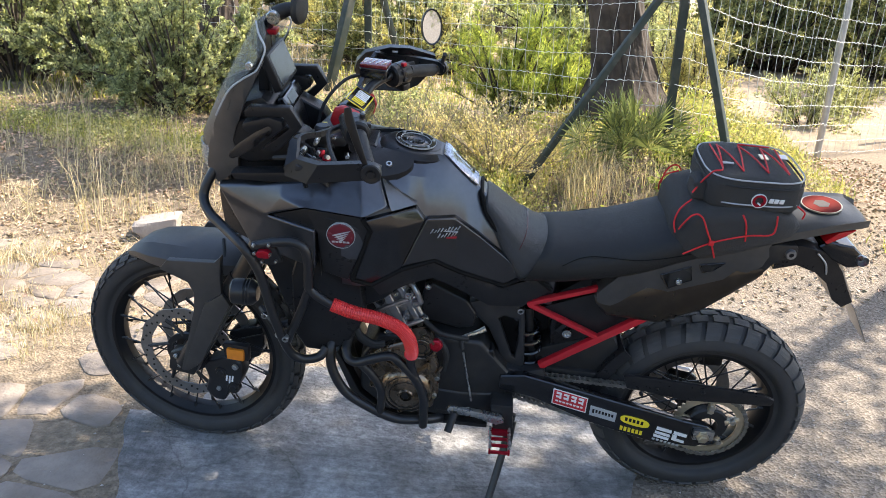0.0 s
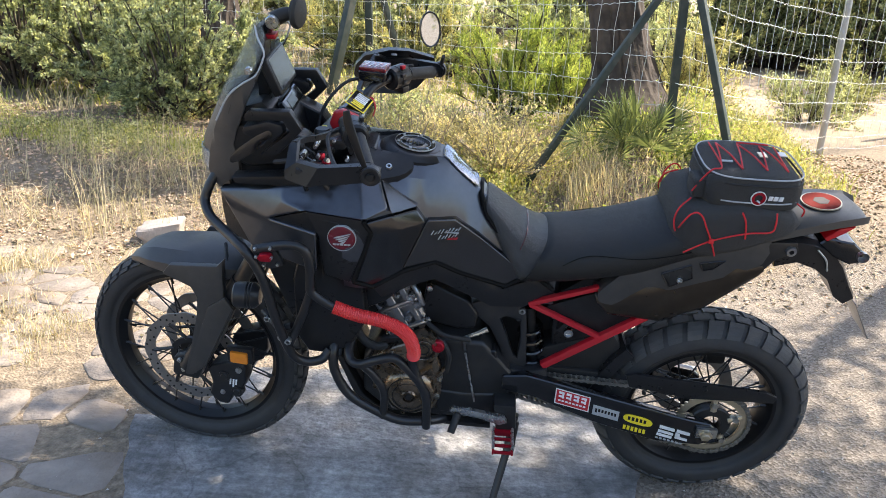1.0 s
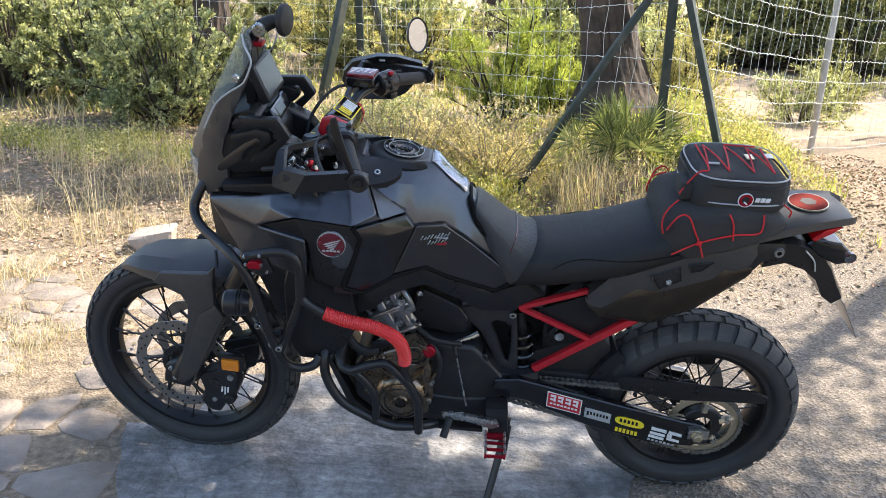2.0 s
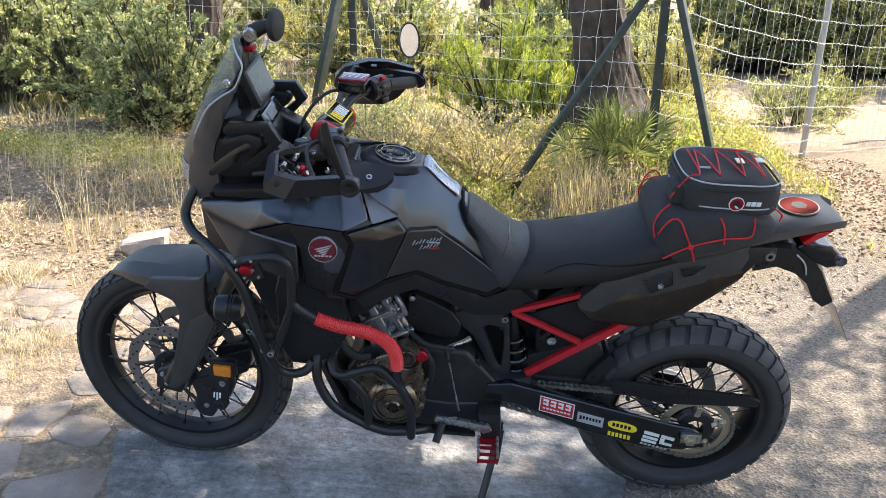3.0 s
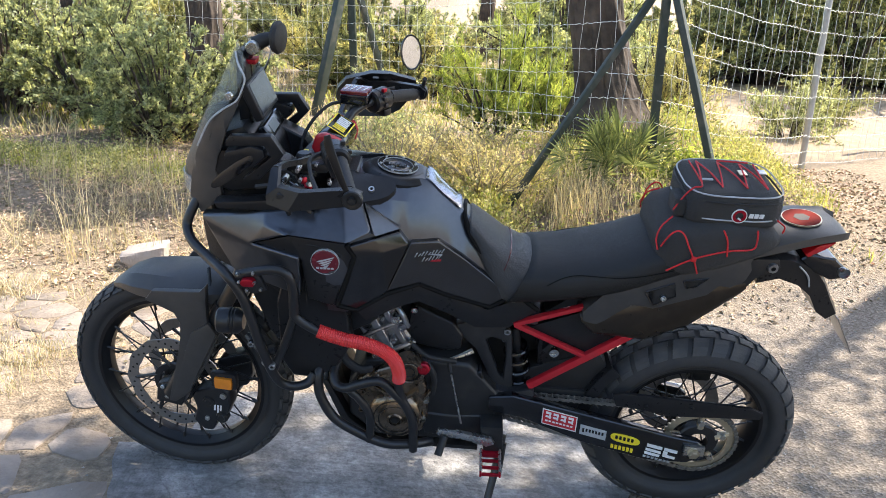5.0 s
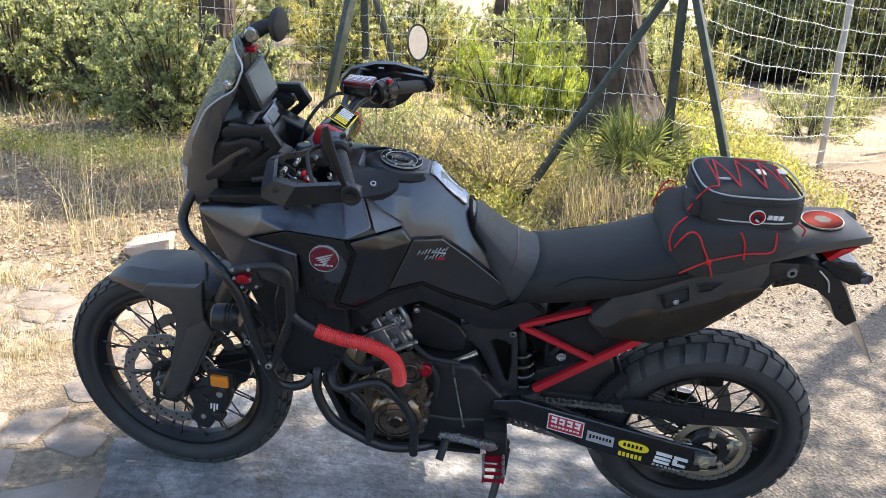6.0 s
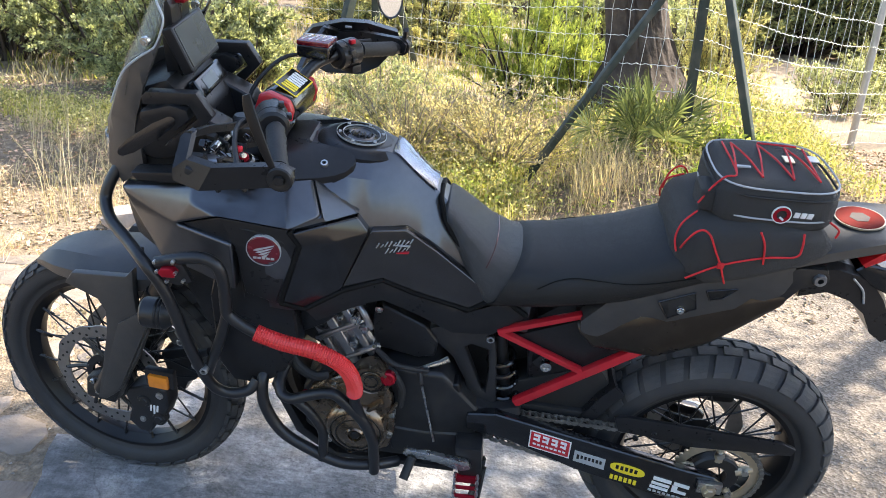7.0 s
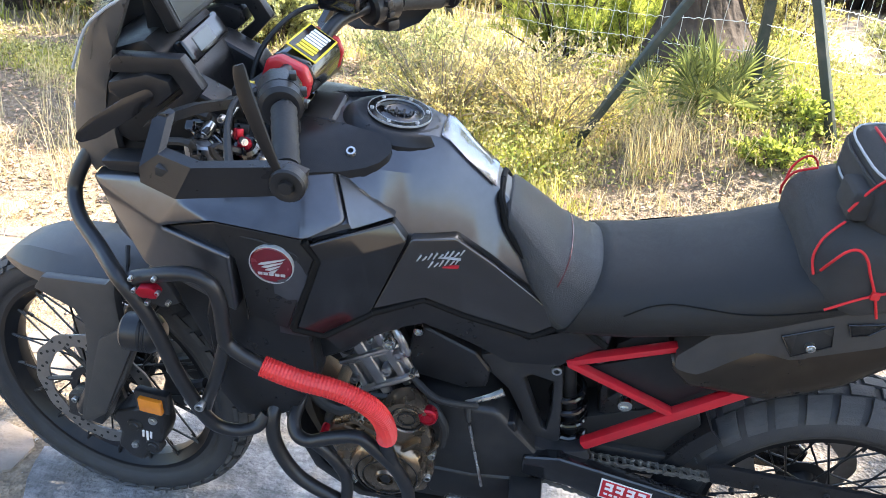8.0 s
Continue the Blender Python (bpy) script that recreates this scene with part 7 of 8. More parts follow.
def stickers(arm):
    """Sponsor stickers along the arm, as plain coloured shapes and bars."""
    y = -0.1355
    def quad(x0, z0, w, h, slope):
        return [(x0, z0), (x0 + w, z0 - slope * w), (x0 + w, z0 - slope * w - h), (x0, z0 - h)]
    def lay(name, poly, lift, material, parent):
        g = prism(bmesh.new(), poly, y - lift, y - lift + 0.0012, 0.0003, None, 1)
        return part(name, g, material, parent)
    sl = 0.265
    s1 = lay("sticker", quad(-0.444, 0.444, 0.102, 0.056, sl), 0.001, WHITE, arm)
    lay("sticker_field", quad(-0.441, 0.440, 0.096, 0.049, sl), 0.0016, RED, arm)
    for k in range(4):
        lay("sticker_bar", quad(-0.434 + 0.022 * k, 0.434 - sl * 0.022 * k, 0.016, 0.008, sl), 0.0022, WHITE, arm)
        lay("sticker_bar", quad(-0.434 + 0.022 * k, 0.420 - sl * 0.022 * k, 0.016 - 0.004 * (k % 2), 0.007, sl), 0.0022, WHITE, arm)
        lay("sticker_bar", quad(-0.424 + 0.022 * k, 0.430 - sl * 0.022 * k, 0.005, 0.022, sl), 0.0021, WHITE, arm)
    for k in range(8):
        lay("sticker_bar", quad(-0.434 + 0.0105 * k, 0.404 - sl * 0.0105 * k, 0.0075, 0.006, sl), 0.0022, WHITE, arm)
    lay("sticker", quad(-0.331, 0.392, 0.078, 0.036, sl), 0.001, SILVER, arm)
    for k in range(7):
        lay("sticker_bar", quad(-0.324 + 0.0095 * k, 0.380 - sl * 0.0095 * k, 0.006, 0.011 if k else 0.015, sl), 0.0018, GLOSS, arm)
    pill = []
    for k in range(20):
        a = k * math.tau / 20
        px, pz = 0.032 * math.copysign(abs(math.cos(a)) ** 0.6, math.cos(a)) + 0.012 * math.cos(a), 0.016 * math.copysign(abs(math.sin(a)) ** 0.8, math.sin(a))
        pill.append((-0.196 + px, 0.344 + pz - 0.24 * px))
    lay("sticker", pill, 0.001, YELLOW, arm)
    for k in range(5):
        lay("sticker_bar", quad(-0.226 + 0.0118 * k, 0.359 - 0.24 * 0.0118 * k, 0.0075, 0.013, 0.24), 0.0018, GLOSS, arm)
    for k in range(6):
        lay("sticker_bar", quad(-0.235 + 0.0118 * k, 0.325 - 0.24 * 0.0118 * k, 0.008, 0.016, 0.24), 0.001, YELLOW, arm)
    for x0, w, z0, h in ((-0.130, 0.046, 0.334, 0.012), (-0.132, 0.046, 0.317, 0.010), (-0.134, 0.046, 0.304, 0.010), (-0.078, 0.040, 0.321, 0.012), (-0.080, 0.014, 0.308, 0.016), (-0.080, 0.038, 0.296, 0.010)):
        lay("sticker_bar", quad(x0, z0, w, h, 0.26), 0.001, WHITE, arm)
    for k in range(7):
        lay("sticker_bar", quad(-0.136 + 0.0122 * k, 0.289 - 0.25 * 0.0122 * k, 0.0085, 0.007, 0.25), 0.001, SILVER, arm)


front_end()
handlebar()
nose()
crash_bars()
engine()
rear_end()


# ---------------------------------------------------------------- luggage on the seat
def bag_rings(st, n=28, ex=0.5):
    rings = []
    for i in range((len(st) - 1) * 3 + 1):
        k, t = divmod(i, 3)
        a, b = st[k], st[min(k + 1, len(st) - 1)]
        x, zt, zb, w = [p + (q - p) * t / 3 for p, q in zip(a, b)]
        ring = []
        for j in range(n):
            u = j * math.tau / n
            c, s = math.cos(u), math.sin(u)
            wob = 1 + 0.012 * noise.noise((x * 18, c * 2.2, s * 2.2))
            ring.append((x, w * wob * math.copysign(abs(c) ** ex, c), (zt + zb) / 2 + (zt - zb) / 2 * wob * math.copysign(abs(s) ** ex, s)))
        rings.append(ring)
    return rings


def saddle_bag():
    bag = thing("seat_bag", "black cloth bag strapped over the seat with red bungee cords", "bag", m=STAND @ Matrix.Translation((0.0, 0, -0.036)))
    st = [(-0.216, 1.025, 0.985, 0.085), (-0.206, 1.052, 0.955, 0.116), (-0.184, 1.072, 0.932, 0.138), (-0.13, 1.086, 0.925, 0.148), (-0.05, 1.096, 0.950, 0.148), (0.03, 1.084, 0.985, 0.140), (0.075, 1.066, 1.010, 0.124), (0.098, 1.045, 1.022, 0.10)]
    part("body", loft(bmesh.new(), bag_rings(st)), CLOTH, bag, angle=60)
    for s in (1, -1):
        y = -s * 0.150
        for pts in (
            [(-0.204, y * 0.86, 1.020), (-0.196, y * 0.93, 1.048), (-0.184, y * 0.94, 1.066), (-0.170, y * 0.95, 1.072), (-0.156, y * 0.98, 1.062), (-0.142, y, 1.034), (-0.124, y, 1.000), (-0.107, y, 0.958)],
            [(-0.186, y, 0.962), (-0.124, y, 1.000), (-0.044, y, 1.027), (0.013, y * 0.98, 1.033), (0.022, y * 0.96, 1.053), (0.020, y * 0.92, 1.082)],
            [(-0.066, y * 0.99, 1.083), (-0.052, y, 1.056), (-0.044, y, 1.012)],
            [(-0.176, y * 0.55, 1.082), (-0.204, y * 0.66, 1.060), (-0.213, y * 0.72, 1.030), (-0.208, y * 0.80, 1.005)],
            [(0.063, y * 0.87, 1.108), (0.086, y * 0.84, 1.090), (0.088, y * 0.80, 1.070)],
        ):
            part("bungee_cord", tube(bmesh.new(), pts, 0.0022, 7), CORD, bag, "red elastic cord")
        g = bmesh.new()
        block(g, (-0.124, y * 1.01, 1.000), (0.014, 0.006, 0.014), 0.003)
        part("cord_cross", g, CORD, bag)


def top_bag():
    bag = thing("tail_bag", "small black zipped tail bag with grey piping and red laces", "bag", m=STAND @ Matrix.Translation((0.0, 0, -0.034)))
    st = [(-0.152, 1.125, 1.085, 0.075), (-0.146, 1.150, 1.074, 0.095), (-0.128, 1.162, 1.067, 0.112), (-0.07, 1.168, 1.064, 0.118), (0.02, 1.166, 1.062, 0.118), (0.065, 1.158, 1.064, 0.108), (0.085, 1.140, 1.070, 0.088), (0.092, 1.12, 1.08, 0.07)]
    part("body", loft(bmesh.new(), bag_rings(st, 32, 0.36)), CLOTH, bag, angle=60)
    def around(z, k, grow):
        pts = []
        for j in range(40):
            u = j * math.tau / 40
            c, s = math.cos(u), math.sin(u)
            pts.append((-0.031 + (0.122 * k + grow) * math.copysign(abs(c) ** 0.55, c), (0.117 * k + grow) * math.copysign(abs(s) ** 0.55, s), z))
        return pts + [pts[0]]
    part("upper_piping", tube(bmesh.new(), around(1.156, 0.985, 0.001), 0.0021, 6, 1), PIPING_GLINT, bag, "light grey piping")
    part("lower_piping", tube(bmesh.new(), around(1.094, 1.0, 0.0025), 0.0020, 6, 1), PIPING_GLINT, bag, "light grey piping")
    part("zip", tube(bmesh.new(), around(1.140, 1.0, 0.002), 0.0026, 6, 1), GRIP, bag)
    zig = [(-0.118, -0.075), (-0.100, 0.07), (-0.070, -0.085), (-0.045, 0.07), (-0.010, -0.085), (0.010, 0.065), (0.040, -0.085)]
    for a, b in zip(zig, zig[1:]):
        part("lace", tube(bmesh.new(), [(a[0], a[1], 1.168), ((a[0] + b[0]) / 2, (a[1] + b[1]) / 2, 1.1735), (b[0], b[1], 1.168)], 0.0021, 6), CORD, bag, "red elastic lace")
    for pts in ([(0.045, 0.06, 1.170), (0.040, -0.085, 1.168)], [(-0.118, 0.07, 1.168), (-0.118, -0.075, 1.168), (-0.140, -0.085, 1.162), (-0.158, -0.080, 1.135), (-0.180, -0.086, 1.100)], [(-0.045, 0.075, 1.170), (0.035, 0.07, 1.170)]):
        part("lace", tube(bmesh.new(), pts, 0.0021, 6), CORD, bag)
    g = bmesh.new()
    block(g, (-0.160, -0.05, 1.105), (0.035, 0.07, 0.05), 0.012, None, 3)
    part("front_pocket", g, CLOTH, bag)
    g = bmesh.new()
    block(g, (-0.100, -0.050, 1.171), (0.028, 0.008, 0.004), 0.002, Matrix())
    part("zip_pull", g, PIPING_GLINT, bag)
    g = bmesh.new()
    block(g, (0.000, 0.0, 1.1715), (0.020, 0.030, 0.003), 0.001)
    part("cloth_tag", g, GOLD, bag)
    g = bmesh.new()
    block(g, (0.055, 0.02, 1.1675), (0.022, 0.026, 0.003), 0.001)
    part("cloth_patch", g, SILVER, bag)
    # emblem: red ring and white bars
    L = Matrix.Translation((-0.027, -0.1195, 1.108))
    g = bmesh.new()
    lathe(g, [(0.010, -0.002), (0.0165, -0.002), (0.0175, 0.002), (0.010, 0.002), (0.010, -0.002)], L, 28)
    e = part("emblem", g, ANOD, bag, "red ring emblem with white bars")
    g = bmesh.new()
    lathe(g, [(0.0168, -0.0026), (0.0185, -0.0026), (0.0188, 0.001), (0.0168, 0.001), (0.0168, -0.0026)], L, 28)
    part("emblem_rim", g, WHITE, e)
    g = bmesh.new()
    block(g, (0.006, -0.001, -0.006), (0.010, 0.003, 0.004), 0.0008, L @ Matrix.Rotation(radians(35), 4, "Y"))
    part("emblem_stroke", g, WHITE, e)
    for k in range(3):
        g = bmesh.new()
        prism(g, [(-0.004 + 0.0125 * k, 1.104), (0.006 + 0.0125 * k, 1.104), (0.008 + 0.0125 * k, 1.115), (-0.002 + 0.0125 * k, 1.115)], -0.1212, -0.118, 0.0006)
        part("emblem_bar", g, WHITE, e)


saddle_bag()
top_bag()


# ---------------------------------------------------------------- plants and fence
def leaf_mesh(name, centres, axes, length, width, material, parent=None, fold=0.25, seed=1):
    """Many small folded leaves: each a bent diamond of two faces."""
    r = np.random.RandomState(seed)
    c = np.asarray(centres, float)
    n = len(c)
    a = np.asarray(axes, float)
    a /= np.linalg.norm(a, axis=1, keepdims=True) + 1e-9
    s = np.cross(a, r.normal(size=(n, 3)))
    s /= np.linalg.norm(s, axis=1, keepdims=True) + 1e-9
    nrm = np.cross(a, s)
    ln = (length * r.uniform(0.6, 1.3, n))[:, None]
    wd = (width * r.uniform(0.7, 1.3, n))[:, None]
    v = np.empty((n, 4, 3))
    v[:, 0] = c
    v[:, 1] = c + a * ln * 0.5 + s * wd * 0.5 + nrm * wd * fold
    v[:, 2] = c + a * ln
    v[:, 3] = c + a * ln * 0.5 - s * wd * 0.5 + nrm * wd * fold
    f = np.arange(n * 4).reshape(n, 4)
    tri = np.concatenate([f[:, [0, 1, 2]], f[:, [0, 2, 3]]])
    me = bpy.data.meshes.new(name)
    me.vertices.add(n * 4)
    me.vertices.foreach_set("co", v.reshape(-1))
    me.loops.add(len(tri) * 3)
    me.loops.foreach_set("vertex_index", tri.reshape(-1).astype(np.int32))
    me.polygons.add(len(tri))
    me.polygons.foreach_set("loop_start", np.arange(0, len(tri) * 3, 3, dtype=np.int32))
    me.polygons.foreach_set("loop_total", np.full(len(tri), 3, dtype=np.int32))
    me.update(calc_edges=True)
    me.materials.append(material)
    ob = new(name, me)
    ob.parent = parent
    return ob


def blade_mesh(name, roots, height, width, material, lean=0.5, seed=1, parent=None):
    """Grass blades: bent strips that taper to a point."""
    r = np.random.RandomState(seed)
    p = np.asarray(roots, float)
    n = len(p)
    ang = r.uniform(0, math.tau, n)
    d = np.stack([np.cos(ang), np.sin(ang), np.zeros(n)], 1)
    side_ = np.stack([-np.sin(ang + 0.6), np.cos(ang + 0.6), np.zeros(n)], 1)
    h = (np.asarray(height) * r.uniform(0.5, 1.25, n))[:, None]
    b = (lean * r.uniform(0.1, 1.2, n))[:, None]
    w = (width * r.uniform(0.7, 1.3, n))[:, None]
    up = np.array([0, 0, 1.0])
    v = np.empty((n, 5, 3))
    mid = p + up * h * 0.55 + d * b * h * 0.3
    v[:, 0], v[:, 1] = p - side_ * w / 2, p + side_ * w / 2
    v[:, 2], v[:, 3] = mid + side_ * w * 0.4, mid - side_ * w * 0.4
    v[:, 4] = p + up * h * (1 - 0.25 * b) + d * b * h
    f = np.arange(n * 5).reshape(n, 5)
    tri = np.concatenate([f[:, [0, 1, 2]], f[:, [0, 2, 3]], f[:, [3, 2, 4]]])
    me = bpy.data.meshes.new(name)
    me.vertices.add(n * 5)
    me.vertices.foreach_set("co", v.reshape(-1))
    me.loops.add(len(tri) * 3)
    me.loops.foreach_set("vertex_index", tri.reshape(-1).astype(np.int32))
    me.polygons.add(len(tri))
    me.polygons.foreach_set("loop_start", np.arange(0, len(tri) * 3, 3, dtype=np.int32))
    me.polygons.foreach_set("loop_total", np.full(len(tri), 3, dtype=np.int32))
    me.update(calc_edges=True)
    me.materials.append(material)
    ob = new(name, me)
    ob.parent = parent
    return ob


def shrub(name, label, at, rx, ry, h, clumps, per, size, material, seed, group="", up=0.4, spread=0.09, stems=14, stem_mat=None):
    """A bush of fanned stems with side twigs and small leaves along them, so that its outline is ragged and has gaps."""
    r = np.random.RandomState(seed)
    ob = thing(name, label, "shrub", group, m=Matrix.Translation(at))
    n = max(stems, clumps // 4)
    th = r.uniform(0, math.tau, n)
    el = np.arccos(r.uniform(0.02, 1, n))
    lump = np.array([1 + 0.45 * noise.noise((math.cos(a) * 1.9 + seed, math.sin(a) * 1.9, e * 2.2)) for a, e in zip(th, el)]) * r.uniform(0.72, 1.08, n)
    end = np.stack([rx * np.sin(el) * np.cos(th) * lump, ry * np.sin(el) * np.sin(th) * lump, h * (0.12 + 0.88 * np.cos(el) * lump)], 1)
    base = end * np.array([0.16, 0.16, 0.0]) + np.array([0, 0, -0.03])
    bend = (base + end) / 2 + np.array([0, 0, 0.10 * h]) + r.normal(size=(n, 3)) * 0.05 * h
    # side twigs: more of them towards the stem tips
    m = clumps * 2
    k = r.randint(0, n, m)
    t = (r.uniform(0.05, 1, m) ** 0.6)[:, None]
    root = base[k] * (1 - t) ** 2 + 2 * bend[k] * t * (1 - t) + end[k] * t * t
    tang = (bend[k] - base[k]) * (1 - t) + (end[k] - bend[k]) * t
    tang /= np.linalg.norm(tang, axis=1, keepdims=True) + 1e-9
    way = tang * 0.7 + r.normal(size=(m, 3)) * 0.55 + np.array([0, 0, up * 0.6])
    way /= np.linalg.norm(way, axis=1, keepdims=True) + 1e-9
    tl = (spread * 2.3 * r.uniform(0.5, 1.4, m))[:, None]
    j = np.repeat(np.arange(m), max(1, per // 2))
    u = r.uniform(0.05, 1.0, len(j))[:, None]
    pts = root[j] + way[j] * tl[j] * u + r.normal(size=(len(j), 3)) * spread * 0.14 + np.array([0, 0, -0.25]) * tl[j] * u * u
    pts[:, 2] = np.maximum(pts[:, 2], 0.01)
    axes = way[j] * 0.75 + r.normal(size=(len(j), 3)) * 0.6 + np.array([0, 0, up * 0.5])
    leaf_mesh("foliage", pts, axes, size[0], size[1], material, ob, seed=seed)
    bm = bmesh.new()
    for i in range(min(n, 60)):
        tube(bm, [base[i], bend[i] * 0.5 + (base[i] + end[i]) * 0.25, end[i]], [0.010 * h + 0.002, 0.007 * h + 0.0015, 0.002], 5, 3)
    for i in range(min(m, 160)):
        tube(bm, [root[i], root[i] + way[i] * tl[i]], [0.0022, 0.0012], 3, 1, ends=False)
    tagged(part("branchwork", bm, stem_mat or BARK, ob), kind="stuff")
    return ob


def tree(at, height, radius, crown_at, crown_r, clumps, per, seed, label, lean=(0, 0), flare=1.35, leaf=(0.075, 0.04), gaps=()):
    """A trunk with flared foot and limbs, and a gappy crown of leaf clumps."""
    r = np.random.RandomState(seed)
    ob = thing("tree", label, "tree", m=Matrix.Translation(at))
    bm = bmesh.new()
    sides, rings = 80, []
    for k in range(80):
        t = k / 79
        z = -0.15 + (height + 0.15) * t
        rad = radius * (1 - 0.35 * t) * (1 + (flare - 1) * math.exp(-max(z, 0) / 0.16))
        cx, cy = lean[0] * t + 0.03 * math.sin(t * 5 + seed), lean[1] * t
        ring = []
        for j in range(sides):
            a = j * math.tau / sides
            q = rad * (1 + 0.10 * noise.noise((math.cos(a) * 2.5 + seed, math.sin(a) * 2.5, z * 1.8)) + 0.26 * abs(noise.noise((math.cos(a) * 6, math.sin(a) * 6, z * 1.6 + seed))) + 0.05 * noise.noise((math.cos(a) * 14, math.sin(a) * 14, z * 9)))
            ring.append((cx + q * math.cos(a), cy + q * math.sin(a), z))
        rings.append(ring)
    loft(bm, rings)
    top = Vector((lean[0], lean[1], height))
    crown = Vector(crown_at)
    for i in range(7):
        a = i * math.tau / 7 + 0.4
        e = crown + Vector((crown_r[0] * 0.7 * math.cos(a), crown_r[1] * 0.7 * math.sin(a), crown_r[2] * 0.3 * math.sin(i * 2.1)))
        tube(bm, [top - Vector((0, 0, 0.3)), top.lerp(e, 0.45) + Vector((0, 0, 0.25)), e], [radius * 0.5, radius * 0.28, 0.02], 8, 4)
    part("trunk", bm, BARK, ob, "rough dark brown bark", angle=70)
    d = r.normal(size=(clumps, 3))
    d /= np.linalg.norm(d, axis=1, keepdims=True)
    c = np.array(crown_at) + d * np.array(crown_r) * (r.uniform(0.15, 1, clumps) ** 0.5)[:, None]
    k = np.repeat(np.arange(clumps), per)
    pts = c[k] + r.normal(size=(len(k), 3)) * 0.17
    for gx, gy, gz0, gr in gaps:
        # leaves cut away along the sun's ray to place a sunlit spot there
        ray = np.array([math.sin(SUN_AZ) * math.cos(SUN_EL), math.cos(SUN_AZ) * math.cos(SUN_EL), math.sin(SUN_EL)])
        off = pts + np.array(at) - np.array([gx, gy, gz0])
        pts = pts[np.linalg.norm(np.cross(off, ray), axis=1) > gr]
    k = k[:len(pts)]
    leaf_mesh("crown", pts, r.normal(size=(len(k), 3)), leaf[0], leaf[1], LEAFD, ob, seed=seed)
    return ob


# the cork oak by the fence, and unseen neighbours added to shade the track
OAK = (0.44, 3.78, gz(0.44, 3.78))
# crown out of view, shifted aside to cast shade on the left bushes
tree(OAK, 3.4, 0.205, (-0.45, 1.45, 4.6), (1.9, 0.75, 0.9), 90, 62, 3, "thick leaning cork oak trunk behind the wire fence", lean=(-0.78, 0.0), flare=1.7)
# unseen tree, placed for its shade; gaps are chosen sunlit spots
tree((4.3, 1.2, 0.0), 3.0, 0.22, (-1.75, -1.20, 4.9), (2.2, 2.30, 0.9), 640, 75, 41, "unseen oak added to shade the motorcycle", leaf=(0.09, 0.05), gaps=((-0.71, 0.05, 0.0, 0.09), (-0.50, 0.0, 0.0, 0.07), (-0.45, 0.22, 0.0, 0.07), (0.02, -0.30, 0.72, 0.07), (0.03, 0.19, 0.0, 0.055), (0.10, 0.12, 0.0, 0.045)))
tree((4.6, 3.6, gz(4.6, 3.6)), 3.2, 0.2, (0.5, -1.5, 4.4), (1.9, 1.5, 1.0), 95, 60, 8, "unseen cork oak added to dapple the gravel track")
for i, (x, y, rr, lx) in enumerate(((-4.46, 9.0, 0.245, 0.0), (-6.5, 9.3, 0.15, 0.15), (-5.95, 9.1, 0.14, 0.9), (-0.4, 15.0, 0.16, 0.1), (7.6, 10.9, 0.2, 0.1), (6.1, 13.0, 0.22, 0.2), (-9.0, 12.5, 0.22, 0.1), (9.6, 13.4, 0.2, -0.2))):
    tree((x, y, gz(x, y)), 3.0, rr, (0, 0, 4.3), (1.7, 1.6, 1.1), 85, 45, 20 + i, "dark cork oak in the wood behind", lean=(lx, 0), leaf=(0.10, 0.06))

# unseen trees behind the camera, added to darken reflections and close the horizon
for i, (x, y) in enumerate(((-9.5, -13.5), (-5.6, -15.0), (-1.4, -16.0), (3.0, -15.5), (7.2, -14.0), (-15.5, -6.0), (16.0, -8.0))):
    tree((x, y, gz(x, y)), 1.6, 0.2, (0, 0, 2.6), (2.4, 2.0, 1.7), 200, 45, 70 + i, "unseen cork oak behind the camera, added for reflections", lean=(0.1, 0), leaf=(0.13, 0.08))

# near bushes
for at, rx, ry, h, seed in (((-5.15, 5.2, 0.25), 0.95, 0.7, 1.55, 1), ((-4.15, 5.0, 0.25), 0.75, 0.6, 1.25, 2), ((-3.25, 4.25, 0.25), 0.70, 0.50, 1.02, 3), ((-2.75, 4.75, 0.25), 0.42, 0.40, 0.72, 33), ((-4.6, 6.3, 0.25), 0.9, 0.6, 1.4, 34)):
    shrub("shrub", "dense grey-green bush with tiny leaves", at, rx, ry, h, 250, 120, (0.036, 0.019), LEAF, seed, spread=0.07)
shrub("shrub", "bright green feathery bush behind the fence", (-0.42, 4.85, 0.27), 0.52, 0.42, 1.12, 150, 130, (0.050, 0.0075), LEAFY, 4, up=0.9, spread=0.085)
shrub("shrub", "bright green feathery bush behind the fence", (0.02, 4.45, 0.40), 0.40, 0.34, 0.55, 90, 130, (0.050, 0.0075), LEAFY, 5, up=0.8, spread=0.08)
shrub("shrub", "pale dry twiggy shrub on the bank", (-1.15, 3.0, 0.22), 0.55, 0.35, 0.50, 150, 30, (0.024, 0.010), PALEBUSH, 6, stems=60, stem_mat=TWIG, spread=0.07)
shrub("shrub", "pale dry twiggy shrub on the bank", (-0.55, 2.95, 0.24), 0.50, 0.32, 0.42, 150, 30, (0.024, 0.010), PALEBUSH, 7, stems=60, stem_mat=TWIG, spread=0.07)
shrub("shrub", "pale dry twiggy shrub on the bank", (-0.85, 3.6, 0.26), 0.55, 0.32, 0.45, 130, 30, (0.024, 0.010), PALEBUSH, 37, stems=60, stem_mat=TWIG, spread=0.07)
shrub("shrub", "olive green low shrub on the bank", (-1.5, 3.9, 0.26), 0.5, 0.4, 0.55, 110, 60, (0.034, 0.012), LEAF, 31, stems=25, stem_mat=TWIG)
